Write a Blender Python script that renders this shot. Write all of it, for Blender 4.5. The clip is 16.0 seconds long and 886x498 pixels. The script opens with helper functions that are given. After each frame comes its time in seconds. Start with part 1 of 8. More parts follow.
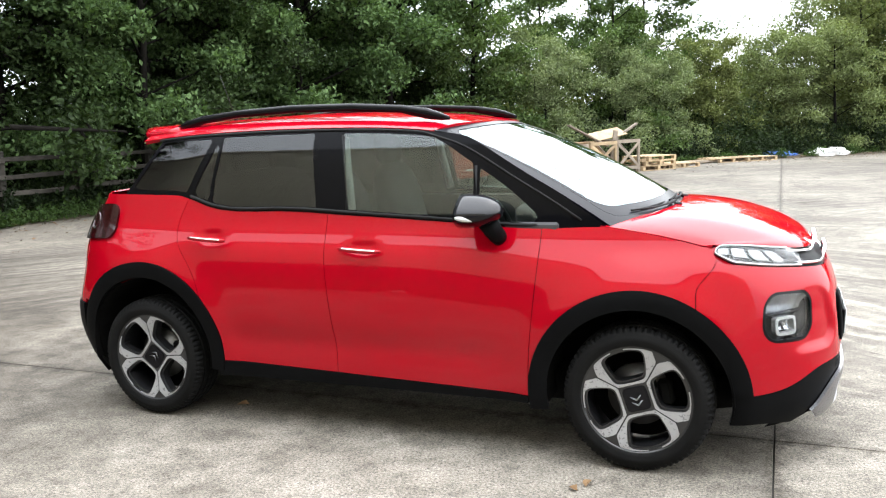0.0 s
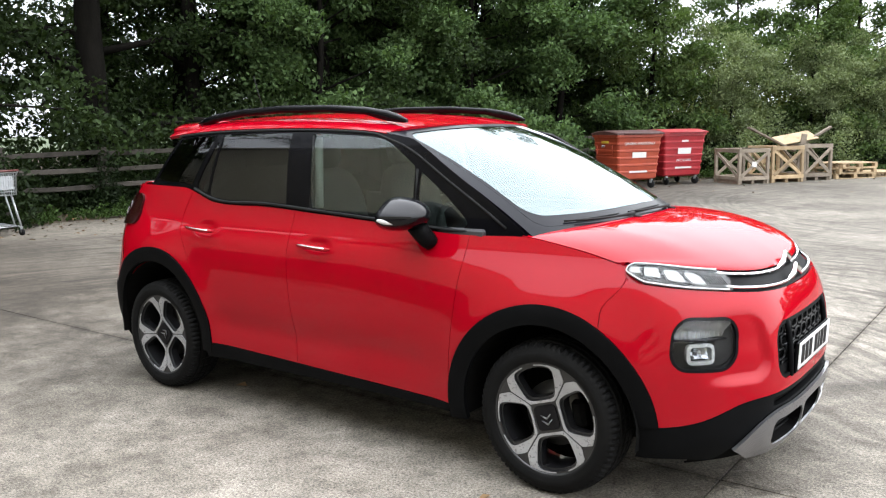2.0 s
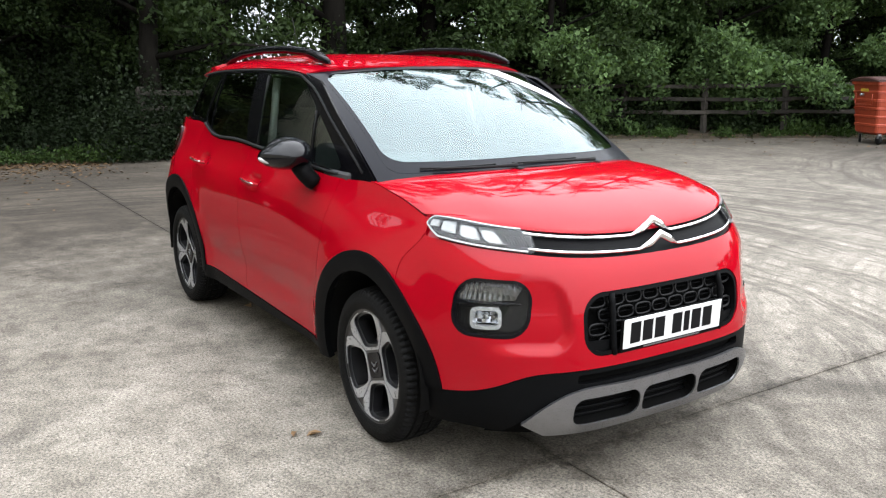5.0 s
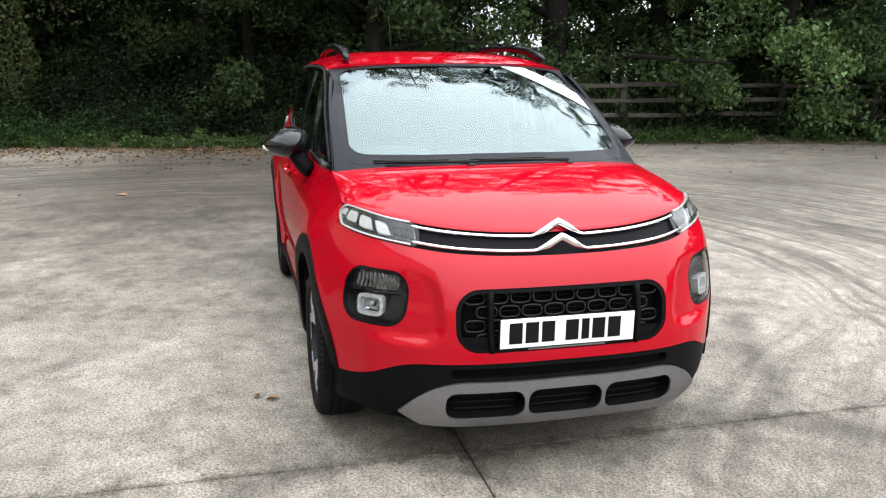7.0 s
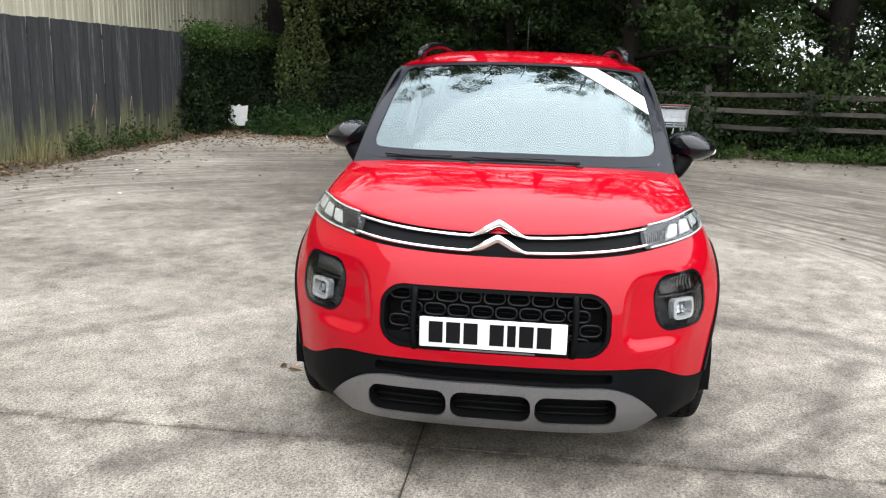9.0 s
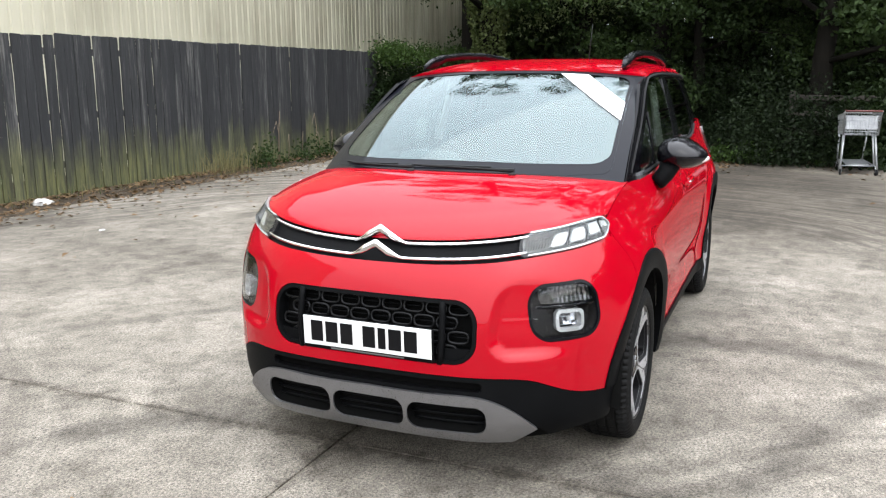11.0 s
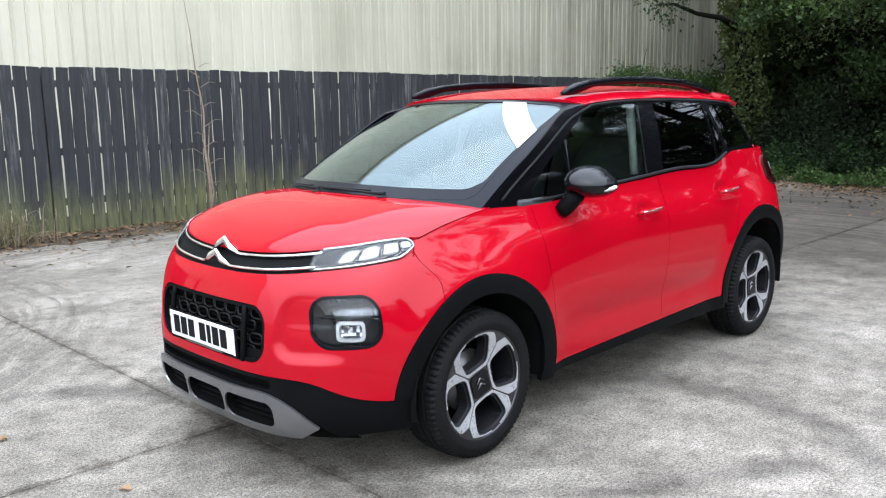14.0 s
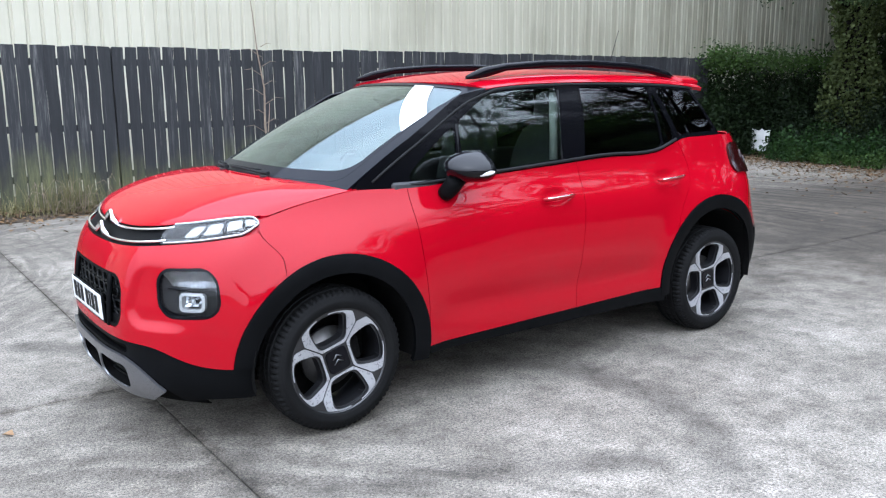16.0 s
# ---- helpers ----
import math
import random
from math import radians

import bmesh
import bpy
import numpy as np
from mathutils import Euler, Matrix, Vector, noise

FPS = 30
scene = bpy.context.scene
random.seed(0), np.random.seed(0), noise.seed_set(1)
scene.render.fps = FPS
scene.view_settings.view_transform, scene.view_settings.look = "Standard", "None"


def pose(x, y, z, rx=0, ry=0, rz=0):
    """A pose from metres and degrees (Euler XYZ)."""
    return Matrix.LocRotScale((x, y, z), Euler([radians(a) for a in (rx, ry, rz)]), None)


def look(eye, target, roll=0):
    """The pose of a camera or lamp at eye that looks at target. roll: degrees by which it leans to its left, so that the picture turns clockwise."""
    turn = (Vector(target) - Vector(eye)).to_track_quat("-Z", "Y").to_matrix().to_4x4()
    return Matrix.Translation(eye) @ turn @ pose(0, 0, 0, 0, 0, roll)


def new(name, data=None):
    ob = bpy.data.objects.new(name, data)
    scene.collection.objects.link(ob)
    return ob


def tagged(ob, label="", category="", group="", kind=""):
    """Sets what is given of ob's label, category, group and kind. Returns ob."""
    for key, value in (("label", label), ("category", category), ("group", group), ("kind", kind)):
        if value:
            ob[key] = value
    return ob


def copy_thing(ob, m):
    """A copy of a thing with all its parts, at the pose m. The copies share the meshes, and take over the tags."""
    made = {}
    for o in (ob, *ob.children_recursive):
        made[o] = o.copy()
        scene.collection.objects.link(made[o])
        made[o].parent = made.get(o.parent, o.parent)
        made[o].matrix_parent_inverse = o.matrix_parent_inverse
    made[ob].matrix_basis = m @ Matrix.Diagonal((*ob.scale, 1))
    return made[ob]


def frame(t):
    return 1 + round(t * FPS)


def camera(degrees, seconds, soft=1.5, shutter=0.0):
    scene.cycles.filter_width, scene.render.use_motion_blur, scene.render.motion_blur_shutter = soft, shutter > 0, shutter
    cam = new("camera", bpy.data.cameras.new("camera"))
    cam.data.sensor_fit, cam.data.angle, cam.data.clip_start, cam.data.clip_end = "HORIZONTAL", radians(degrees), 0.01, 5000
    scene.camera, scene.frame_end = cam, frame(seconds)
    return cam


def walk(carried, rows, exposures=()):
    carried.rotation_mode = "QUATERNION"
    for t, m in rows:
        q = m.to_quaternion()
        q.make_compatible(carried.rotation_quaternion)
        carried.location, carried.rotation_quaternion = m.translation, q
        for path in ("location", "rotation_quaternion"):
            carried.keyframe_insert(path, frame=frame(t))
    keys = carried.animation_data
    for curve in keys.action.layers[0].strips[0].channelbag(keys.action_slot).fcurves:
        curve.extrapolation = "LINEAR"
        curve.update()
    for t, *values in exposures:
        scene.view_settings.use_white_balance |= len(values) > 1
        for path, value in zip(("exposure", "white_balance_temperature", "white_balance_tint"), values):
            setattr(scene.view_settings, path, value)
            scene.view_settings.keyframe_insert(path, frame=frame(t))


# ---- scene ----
cam = camera(56.0, 16.0, 1.2)
PATH = [
    (0, (1.859, -4.321, 1.525), (1.11, -2.491, 1.228), -2.1),
    (0.5, (2.186, -4.219, 1.532), (1.297, -2.45, 1.243), -2.0),
    (1, (2.498, -4.139, 1.549), (1.505, -2.426, 1.264), -1.6),
    (1.5, (2.699, -3.901, 1.525), (1.622, -2.242, 1.227), -1.0),
    (2, (2.94, -3.72, 1.521), (1.758, -2.133, 1.23), -1.0),
    (2.5, (3.231, -3.539, 1.53), (1.95, -2.034, 1.224), -0.9),
    (3, (3.437, -3.311, 1.513), (2.091, -1.867, 1.193), -0.5),
    (3.5, (3.669, -3.091, 1.515), (2.233, -1.738, 1.193), -0.1),
    (4, (3.957, -2.896, 1.532), (2.44, -1.641, 1.179), -0.3),
    (4.5, (4.093, -2.633, 1.502), (2.515, -1.467, 1.113), -0.4),
    (4.7, (4.124, -2.521, 1.507), (2.522, -1.393, 1.104), -0.3),
    (6.8, (4.798, -1.265, 1.506), (2.914, -0.742, 1.082), -0.0),
    (7, (4.843, -1.153, 1.513), (2.949, -0.676, 1.086), 0.2),
    (7.5, (4.87, -0.855, 1.485), (2.948, -0.521, 1.046), -0.4),
    (8, (4.927, -0.54, 1.477), (2.977, -0.404, 1.056), 0.0),
    (8.2, (4.951, -0.404, 1.479), (2.995, -0.343, 1.067), 0.4),
    (10.3, (4.778, 0.941, 1.512), (2.916, 0.353, 1.078), -0.3),
    (10.5, (4.712, 1.049, 1.488), (2.858, 0.424, 1.076), -1.0),
    (11, (4.69, 1.385, 1.494), (2.886, 0.621, 1.092), -0.2),
    (11.5, (4.652, 1.655, 1.501), (2.878, 0.822, 1.103), 0.5),
    (12, (4.448, 1.917, 1.488), (2.711, 1.016, 1.075), 0.3),
    (12.5, (4.319, 2.202, 1.484), (2.65, 1.175, 1.084), -0.2),
    (13, (4.188, 2.56, 1.495), (2.604, 1.401, 1.109), -0.5),
    (13.5, (3.964, 2.799, 1.478), (2.471, 1.521, 1.105), -0.6),
    (14, (3.831, 3.124, 1.494), (2.433, 1.734, 1.158), -0.9),
    (14.5, (3.707, 3.408, 1.524), (2.384, 1.944, 1.201), -1.0),
    (15, (3.43, 3.544, 1.499), (2.149, 2.045, 1.165), -0.4),
    (15.5, (3.205, 3.687, 1.503), (1.968, 2.155, 1.15), -0.5),
    (16, (2.985, 3.952, 1.506), (1.836, 2.361, 1.124), -0.4),
]
walk(cam, [(t, look(eye, target, roll)) for t, eye, target, roll in PATH], ((0.0, 1.42, 6450, 9), (1.5, 1.18, 6450, 10), (3.0, 0.92, 6450, 10), (8.0, 0.94, 6500, 10), (11.0, 0.94, 6450, 10), (14.0, 0.95, 5850, 10), (16.0, 0.90, 5600, 11)))


# ---- light ----
SUN_ELEV, SUN_AZ = radians(55), radians(35)
world = bpy.data.worlds.new("overcast_sky")
world.use_nodes = True
scene.world = world
wn, wl = world.node_tree.nodes, world.node_tree.links
sky = wn.new("ShaderNodeTexSky")
sky.sky_type, sky.sun_disc = "NISHITA", False
sky.sun_elevation, sky.sun_rotation = SUN_ELEV, SUN_AZ
sky.air_density, sky.dust_density, sky.ozone_density = 1.0, 4.0, 1.0
veil = wn.new("ShaderNodeHueSaturation")
veil.inputs["Saturation"].default_value = 0.22
wl.new(sky.outputs["Color"], veil.inputs["Color"])
deck = wn.new("ShaderNodeMix")
deck.data_type, deck.inputs[0].default_value = "RGBA", 0.75
# the cloud deck, three times as bright overhead as at the horizon
ray = wn.new("ShaderNodeTexCoord")
axes = wn.new("ShaderNodeSeparateXYZ")
wl.new(ray.outputs["Generated"], axes.inputs[0])
rise = wn.new("ShaderNodeMapRange")
wl.new(axes.outputs[2], rise.inputs["Value"])
rise.inputs["To Min"].default_value, rise.inputs["To Max"].default_value = 0.43, 1.29
cloud = wn.new("ShaderNodeVectorMath")
cloud.operation = "SCALE"
cloud.inputs[0].default_value = (13.6, 14.4, 15.5)
# and brighter on the side where the sun stands behind it
toward = wn.new("ShaderNodeVectorMath")
toward.operation = "DOT_PRODUCT"
wl.new(ray.outputs["Generated"], toward.inputs[0])
toward.inputs[1].default_value = (math.sin(SUN_AZ) * math.cos(SUN_ELEV), math.cos(SUN_AZ) * math.cos(SUN_ELEV), math.sin(SUN_ELEV))
glow = wn.new("ShaderNodeMapRange")
wl.new(toward.outputs["Value"], glow.inputs["Value"])
glow.inputs["From Min"].default_value, glow.inputs["To Min"].default_value, glow.inputs["To Max"].default_value = -0.6, 0.7, 1.55
deep = wn.new("ShaderNodeMath")
deep.operation = "MULTIPLY"
wl.new(rise.outputs[0], deep.inputs[0])
wl.new(glow.outputs[0], deep.inputs[1])
wl.new(deep.outputs[0], cloud.inputs["Scale"])
wl.new(cloud.outputs[0], deck.inputs[7])
wl.new(veil.outputs["Color"], deck.inputs[6])
wl.new(deck.outputs[2], wn["Background"].inputs["Color"])
wn["Background"].inputs["Strength"].default_value = 0.135
sun = new("sun", bpy.data.lights.new("sun", "SUN"))
sun.data.energy, sun.data.angle, sun.data.color = 1.2, radians(140), (1.0, 0.945, 0.87)
sun.matrix_world = look((30 * math.sin(SUN_AZ) * math.cos(SUN_ELEV), 30 * math.cos(SUN_AZ) * math.cos(SUN_ELEV), 30 * math.sin(SUN_ELEV)), (0, 0, 0))


# ---- materials ----
def node_mat(name):
    m = bpy.data.materials.new(name)
    m.use_nodes = True
    return m, m.node_tree.nodes, m.node_tree.links, m.node_tree.nodes["Principled BSDF"]


def ramp(nodes, stops):
    r = nodes.new("ShaderNodeValToRGB")
    e = r.color_ramp.elements
    while len(e) < len(stops):
        e.new(0.5)
    for k, (p, c) in enumerate(stops):
        e[k].position, e[k].color = p, (*c, 1) if len(c) == 3 else c
    return r


def noise_tex(nodes, links, coord, scale, detail=5, rough=0.6, stretch=None):
    n = nodes.new("ShaderNodeTexNoise")
    n.inputs["Scale"].default_value, n.inputs["Detail"].default_value, n.inputs["Roughness"].default_value = scale, detail, rough
    if stretch:
        mp = nodes.new("ShaderNodeMapping")
        mp.inputs["Scale"].default_value = stretch
        links.new(coord, mp.inputs["Vector"])
        coord = mp.outputs["Vector"]
    links.new(coord, n.inputs["Vector"])
    return n


def mix(nodes, links, fac, a, b, mode="MIX"):
    x = nodes.new("ShaderNodeMix")
    x.data_type, x.blend_type = "RGBA", mode
    for sock, v in ((x.inputs[0], fac), (x.inputs[6], a), (x.inputs[7], b)):
        if isinstance(v, (int, float)):
            sock.default_value = v
        elif isinstance(v, tuple):
            sock.default_value = (*v, 1)
        else:
            links.new(v, sock)
    return x.outputs[2]


def math_node(nodes, links, op, a, b=0.0, clamp=False):
    x = nodes.new("ShaderNodeMath")
    x.operation, x.use_clamp = op, clamp
    for k, v in enumerate((a, b)):
        if isinstance(v, (int, float)):
            x.inputs[k].default_value = v
        else:
            links.new(v, x.inputs[k])
    return x.outputs[0]


def bumped(nodes, links, bsdf, height, strength, dist):
    b = nodes.new("ShaderNodeBump")
    b.inputs["Strength"].default_value, b.inputs["Distance"].default_value = strength, dist
    links.new(height, b.inputs["Height"])
    links.new(b.outputs["Normal"], bsdf.inputs["Normal"])


def surface(name, c1, c2, scale=8.0, rough=0.6, metal=0.0, bump=0.15, fine=60.0, stretch=None, coat=0.0, vary=0.0, coords="Object", spec=0.5):
    """A material of two tones at two scales, with fine relief; vary: how far pieces differ from one another."""
    m, n, l, p = node_mat(name)
    if metal < 0.6:
        c1, c2 = tuple(0.74 * c for c in c1), tuple(0.74 * c for c in c2)
    co = n.new("ShaderNodeTexCoord").outputs[coords]
    big = noise_tex(n, l, co, scale, 6, 0.65, stretch)
    small = noise_tex(n, l, co, fine, 4, 0.7, stretch)
    r = ramp(n, [(0.32, c1), (0.68, c2)])
    l.new(big.outputs["Fac"], r.inputs["Fac"])
    col = mix(n, l, 0.35, r.outputs["Color"], mix(n, l, small.outputs["Fac"], c1, c2))
    if vary:
        info = n.new("ShaderNodeObjectInfo")
        hsv = n.new("ShaderNodeHueSaturation")
        l.new(math_node(n, l, "ADD", math_node(n, l, "MULTIPLY", info.outputs["Random"], 2 * vary), 1 - vary), hsv.inputs["Value"])
        l.new(col, hsv.inputs["Color"])
        col = hsv.outputs["Color"]
    l.new(col, p.inputs["Base Color"])
    rr = math_node(n, l, "ADD", math_node(n, l, "MULTIPLY", small.outputs["Fac"], 0.24), rough - 0.12, True)
    l.new(rr, p.inputs["Roughness"])
    p.inputs["Metallic"].default_value, p.inputs["Coat Weight"].default_value = metal, coat
    p.inputs["Specular IOR Level"].default_value = spec
    if bump:
        bumped(n, l, p, small.outputs["Fac"], bump, 0.01)
    return m


def concrete_mat():
    """Worn yard concrete: exposed aggregate, damp patches, sweeping tyre marks."""
    m, n, l, p = node_mat("yard_concrete")
    co = n.new("ShaderNodeTexCoord").outputs["Object"]
    geo = n.new("ShaderNodeNewGeometry").outputs["Position"]
    broad = noise_tex(n, l, geo, 0.35, 5, 0.6)
    patch = noise_tex(n, l, geo, 2.4, 8, 0.74)
    grain = noise_tex(n, l, geo, 78, 4, 0.72)
    pits = noise_tex(n, l, geo, 140, 3, 0.65)
    grit = n.new("ShaderNodeTexVoronoi")
    grit.inputs["Scale"].default_value = 165
    l.new(geo, grit.inputs["Vector"])
    base = ramp(n, [(0.37, (0.140, 0.129, 0.113)), (0.5, (0.252, 0.237, 0.213)), (0.64, (0.375, 0.355, 0.325))])
    l.new(mix(n, l, 0.5, broad.outputs["Fac"], patch.outputs["Fac"]), base.inputs["Fac"])
    gr = ramp(n, [(0.34, (0.26, 0.25, 0.245)), (0.46, (0.93, 0.92, 0.91)), (0.62, (1.85, 1.83, 1.80))])
    hole = ramp(n, [(0.36, (0.22, 0.21, 0.20)), (0.45, (1.08, 1.08, 1.08))])
    l.new(pits.outputs["Fac"], hole.inputs["Fac"])
    l.new(grain.outputs["Fac"], gr.inputs["Fac"])
    col = mix(n, l, 0.68, base.outputs["Color"], gr.outputs["Color"], "MULTIPLY")
    col = mix(n, l, 0.7, col, hole.outputs["Color"], "MULTIPLY")
    pe = ramp(n, [(0.0, (0.42, 0.41, 0.40)), (0.45, (1.20, 1.19, 1.18))])
    l.new(grit.outputs["Distance"], pe.inputs["Fac"])
    col = mix(n, l, 0.8, col, pe.outputs["Color"], "MULTIPLY")
    chip = n.new("ShaderNodeTexVoronoi")
    chip.inputs["Scale"].default_value = 34
    l.new(geo, chip.inputs["Vector"])
    some = noise_tex(n, l, geo, 5.0, 4, 0.7)
    hollow = math_node(n, l, "SUBTRACT", math_node(n, l, "MULTIPLY", some.outputs["Fac"], 0.44), chip.outputs["Distance"])
    col = mix(n, l, math_node(n, l, "MULTIPLY", math_node(n, l, "MULTIPLY", hollow, 9.0, True), 0.55), col, (0.055, 0.051, 0.046))
    blot = noise_tex(n, l, geo, 7.5, 8, 0.78)
    bl = ramp(n, [(0.35, (0.56, 0.55, 0.53)), (0.50, (1.0, 1.0, 1.0)), (0.65, (1.26, 1.255, 1.24))])
    l.new(blot.outputs["Fac"], bl.inputs["Fac"])
    col = mix(n, l, 0.85, col, bl.outputs["Color"], "MULTIPLY")
    # tyre marks: thin rings swept round a few turning centres, broken by noise
    sep = n.new("ShaderNodeSeparateXYZ")
    warp = noise_tex(n, l, geo, 0.5, 3, 0.5)
    l.new(geo, sep.inputs["Vector"])
    total = None
    for cx, cy, r0, r1, amount in ((-1.0, -1.5, 4.2, 9.8, 1.0), (6.0, 6.0, 3.3, 7.6, 0.62), (3.0, 14.0, 5.0, 9.0, 0.8), (5.5, -4.6, 2.4, 5.2, 0.75), (4.6, 1.2, 1.3, 3.6, 0.15)):
        dx, dy = math_node(n, l, "SUBTRACT", sep.outputs[0], cx), math_node(n, l, "SUBTRACT", sep.outputs[1], cy)
        d = math_node(n, l, "SQRT", math_node(n, l, "ADD", math_node(n, l, "MULTIPLY", dx, dx), math_node(n, l, "MULTIPLY", dy, dy)))
        d = math_node(n, l, "ADD", d, math_node(n, l, "MULTIPLY", warp.outputs["Fac"], 0.7))
        turn = n.new("ShaderNodeCombineXYZ")
        l.new(math_node(n, l, "MULTIPLY", d, 8.0), turn.inputs[0])
        l.new(math_node(n, l, "MULTIPLY", math_node(n, l, "ARCTAN2", dy, dx), 1.5), turn.inputs[1])
        rings = noise_tex(n, l, turn.outputs[0], 1.0, 7, 0.68)
        band = ramp(n, [(0.46, (0, 0, 0)), (0.57, (1, 1, 1))])
        l.new(rings.outputs["Fac"], band.inputs["Fac"])
        inside = math_node(n, l, "MULTIPLY", math_node(n, l, "MULTIPLY", math_node(n, l, "SUBTRACT", d, r0), 1.6, True), math_node(n, l, "MULTIPLY", math_node(n, l, "SUBTRACT", r1, d), 1.6, True))
        mark = math_node(n, l, "MULTIPLY", math_node(n, l, "MULTIPLY", band.outputs["Color"], inside), amount)
        total = mark if total is None else math_node(n, l, "MAXIMUM", total, mark)
    worn = ramp(n, [(0.40, (0, 0, 0)), (0.60, (1, 1, 1))])
    l.new(patch.outputs["Fac"], worn.inputs["Fac"])
    fac = math_node(n, l, "MULTIPLY", total, math_node(n, l, "ADD", math_node(n, l, "MULTIPLY", worn.outputs["Color"], 0.50), 0.50))
    col = mix(n, l, fac, col, mix(n, l, 1.0, col, (0.38, 0.366, 0.355), "MULTIPLY"))
    damp = noise_tex(n, l, geo, 0.8, 4, 0.7)
    dr = ramp(n, [(0.55, (0, 0, 0)), (0.66, (1, 1, 1))])
    l.new(damp.outputs["Fac"], dr.inputs["Fac"])
    col = mix(n, l, math_node(n, l, "MULTIPLY", dr.outputs["Color"], 0.75), col, mix(n, l, 1.0, col, (0.55, 0.54, 0.525), "MULTIPLY"))
    # a few single skid marks: centre, radius, half width, and the stretch of ground they cross
    for cx, cy, r, wide, ax, x0, x1, strong in ((9.8, 21.62, 21.89, 0.11, 0, 0.2, 1.9, 0.66), (3.5, 0.07, 1.94, 0.12, 0, 1.6, 2.5, 0.70), (-9.44, -14.04, 15.51, 0.10, 0, 0.1, 1.3, 0.45), (0.92, 1.25, 1.08, 0.14, 0, -0.45, 0.50, 0.64), (5.0, 5.5, 3.4, 0.15, 1, 1.5, 4.6, 0.38)):
        dx, dy = math_node(n, l, "SUBTRACT", sep.outputs[0], cx), math_node(n, l, "SUBTRACT", sep.outputs[1], cy)
        d = math_node(n, l, "SQRT", math_node(n, l, "ADD", math_node(n, l, "MULTIPLY", dx, dx), math_node(n, l, "MULTIPLY", dy, dy)))
        d = math_node(n, l, "ADD", d, math_node(n, l, "MULTIPLY", math_node(n, l, "SUBTRACT", patch.outputs["Fac"], 0.5), 0.22))
        off = math_node(n, l, "ABSOLUTE", math_node(n, l, "SUBTRACT", d, r))
        mark = math_node(n, l, "SUBTRACT", 1.25, math_node(n, l, "DIVIDE", off, wide), True)
        ends = math_node(n, l, "MULTIPLY", math_node(n, l, "MULTIPLY", math_node(n, l, "SUBTRACT", sep.outputs[ax], x0), 4.0, True), math_node(n, l, "MULTIPLY", math_node(n, l, "SUBTRACT", x1, sep.outputs[ax]), 4.0, True))
        col = mix(n, l, math_node(n, l, "MULTIPLY", math_node(n, l, "MULTIPLY", mark, ends), strong), col, mix(n, l, 1.0, col, (0.36, 0.355, 0.35), "MULTIPLY"))
    # dirt gathered along the joints
    for axis, at in ((0, 1.855), (1, -0.30)):
        away = math_node(n, l, "ABSOLUTE", math_node(n, l, "SUBTRACT", sep.outputs[axis], at))
        away = math_node(n, l, "ADD", away, math_node(n, l, "MULTIPLY", math_node(n, l, "SUBTRACT", blot.outputs["Fac"], 0.5), 0.30))
        near = math_node(n, l, "SUBTRACT", 0.9, math_node(n, l, "MULTIPLY", away, 15.0), True)
        col = mix(n, l, math_node(n, l, "MULTIPLY", near, 0.8), col, mix(n, l, 1.0, col, (0.42, 0.40, 0.37), "MULTIPLY"))
    # leaf mould trodden in beside the wooded verge, with tree shade painted in
    mould_shade = math_node(n, l, "SUBTRACT", math_node(n, l, "MULTIPLY", math_node(n, l, "ADD", sep.outputs[0], 0.2), -0.23), math_node(n, l, "MULTIPLY", math_node(n, l, "SUBTRACT", patch.outputs["Fac"], 0.5), 1.1), True)
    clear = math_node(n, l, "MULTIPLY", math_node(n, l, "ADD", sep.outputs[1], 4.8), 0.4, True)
    col = mix(n, l, math_node(n, l, "MULTIPLY", mould_shade, math_node(n, l, "MULTIPLY", clear, math_node(n, l, "MINIMUM", 0.95, math_node(n, l, "MAXIMUM", 0.58, math_node(n, l, "SUBTRACT", 1.05, math_node(n, l, "MULTIPLY", sep.outputs[1], 0.16)))))), col, mix(n, l, 1.0, col, (0.305, 0.28, 0.25), "MULTIPLY"))
    # broad tone: palest on the open side, darker midway, paler again towards the fence
    pale = math_node(n, l, "MINIMUM", math_node(n, l, "SUBTRACT", sep.outputs[1], 0.4), math_node(n, l, "SUBTRACT", 3.4, math_node(n, l, "MULTIPLY", sep.outputs[1], 0.42)))
    near_fence = math_node(n, l, "MINIMUM", math_node(n, l, "MULTIPLY", math_node(n, l, "ADD", sep.outputs[1], 1.8), -0.5), 0.6)
    pale = math_node(n, l, "MAXIMUM", pale, near_fence)
    broad_tone = math_node(n, l, "ADD", math_node(n, l, "MULTIPLY", pale, 0.22), math_node(n, l, "MULTIPLY", broad.outputs["Fac"], 0.9), True)
    col = mix(n, l, broad_tone, mix(n, l, 1.0, col, (0.385, 0.368, 0.343), "MULTIPLY"), mix(n, l, 1.0, col, (0.75, 0.732, 0.701), "MULTIPLY"))
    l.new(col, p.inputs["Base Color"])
    p.inputs["Roughness"].default_value = 0.85
    p.inputs["Specular IOR Level"].default_value = 0.3
    h = mix(n, l, 0.5, grain.outputs["Fac"], grit.outputs["Distance"])
    bumped(n, l, p, h, 0.6, 0.009)
    return m


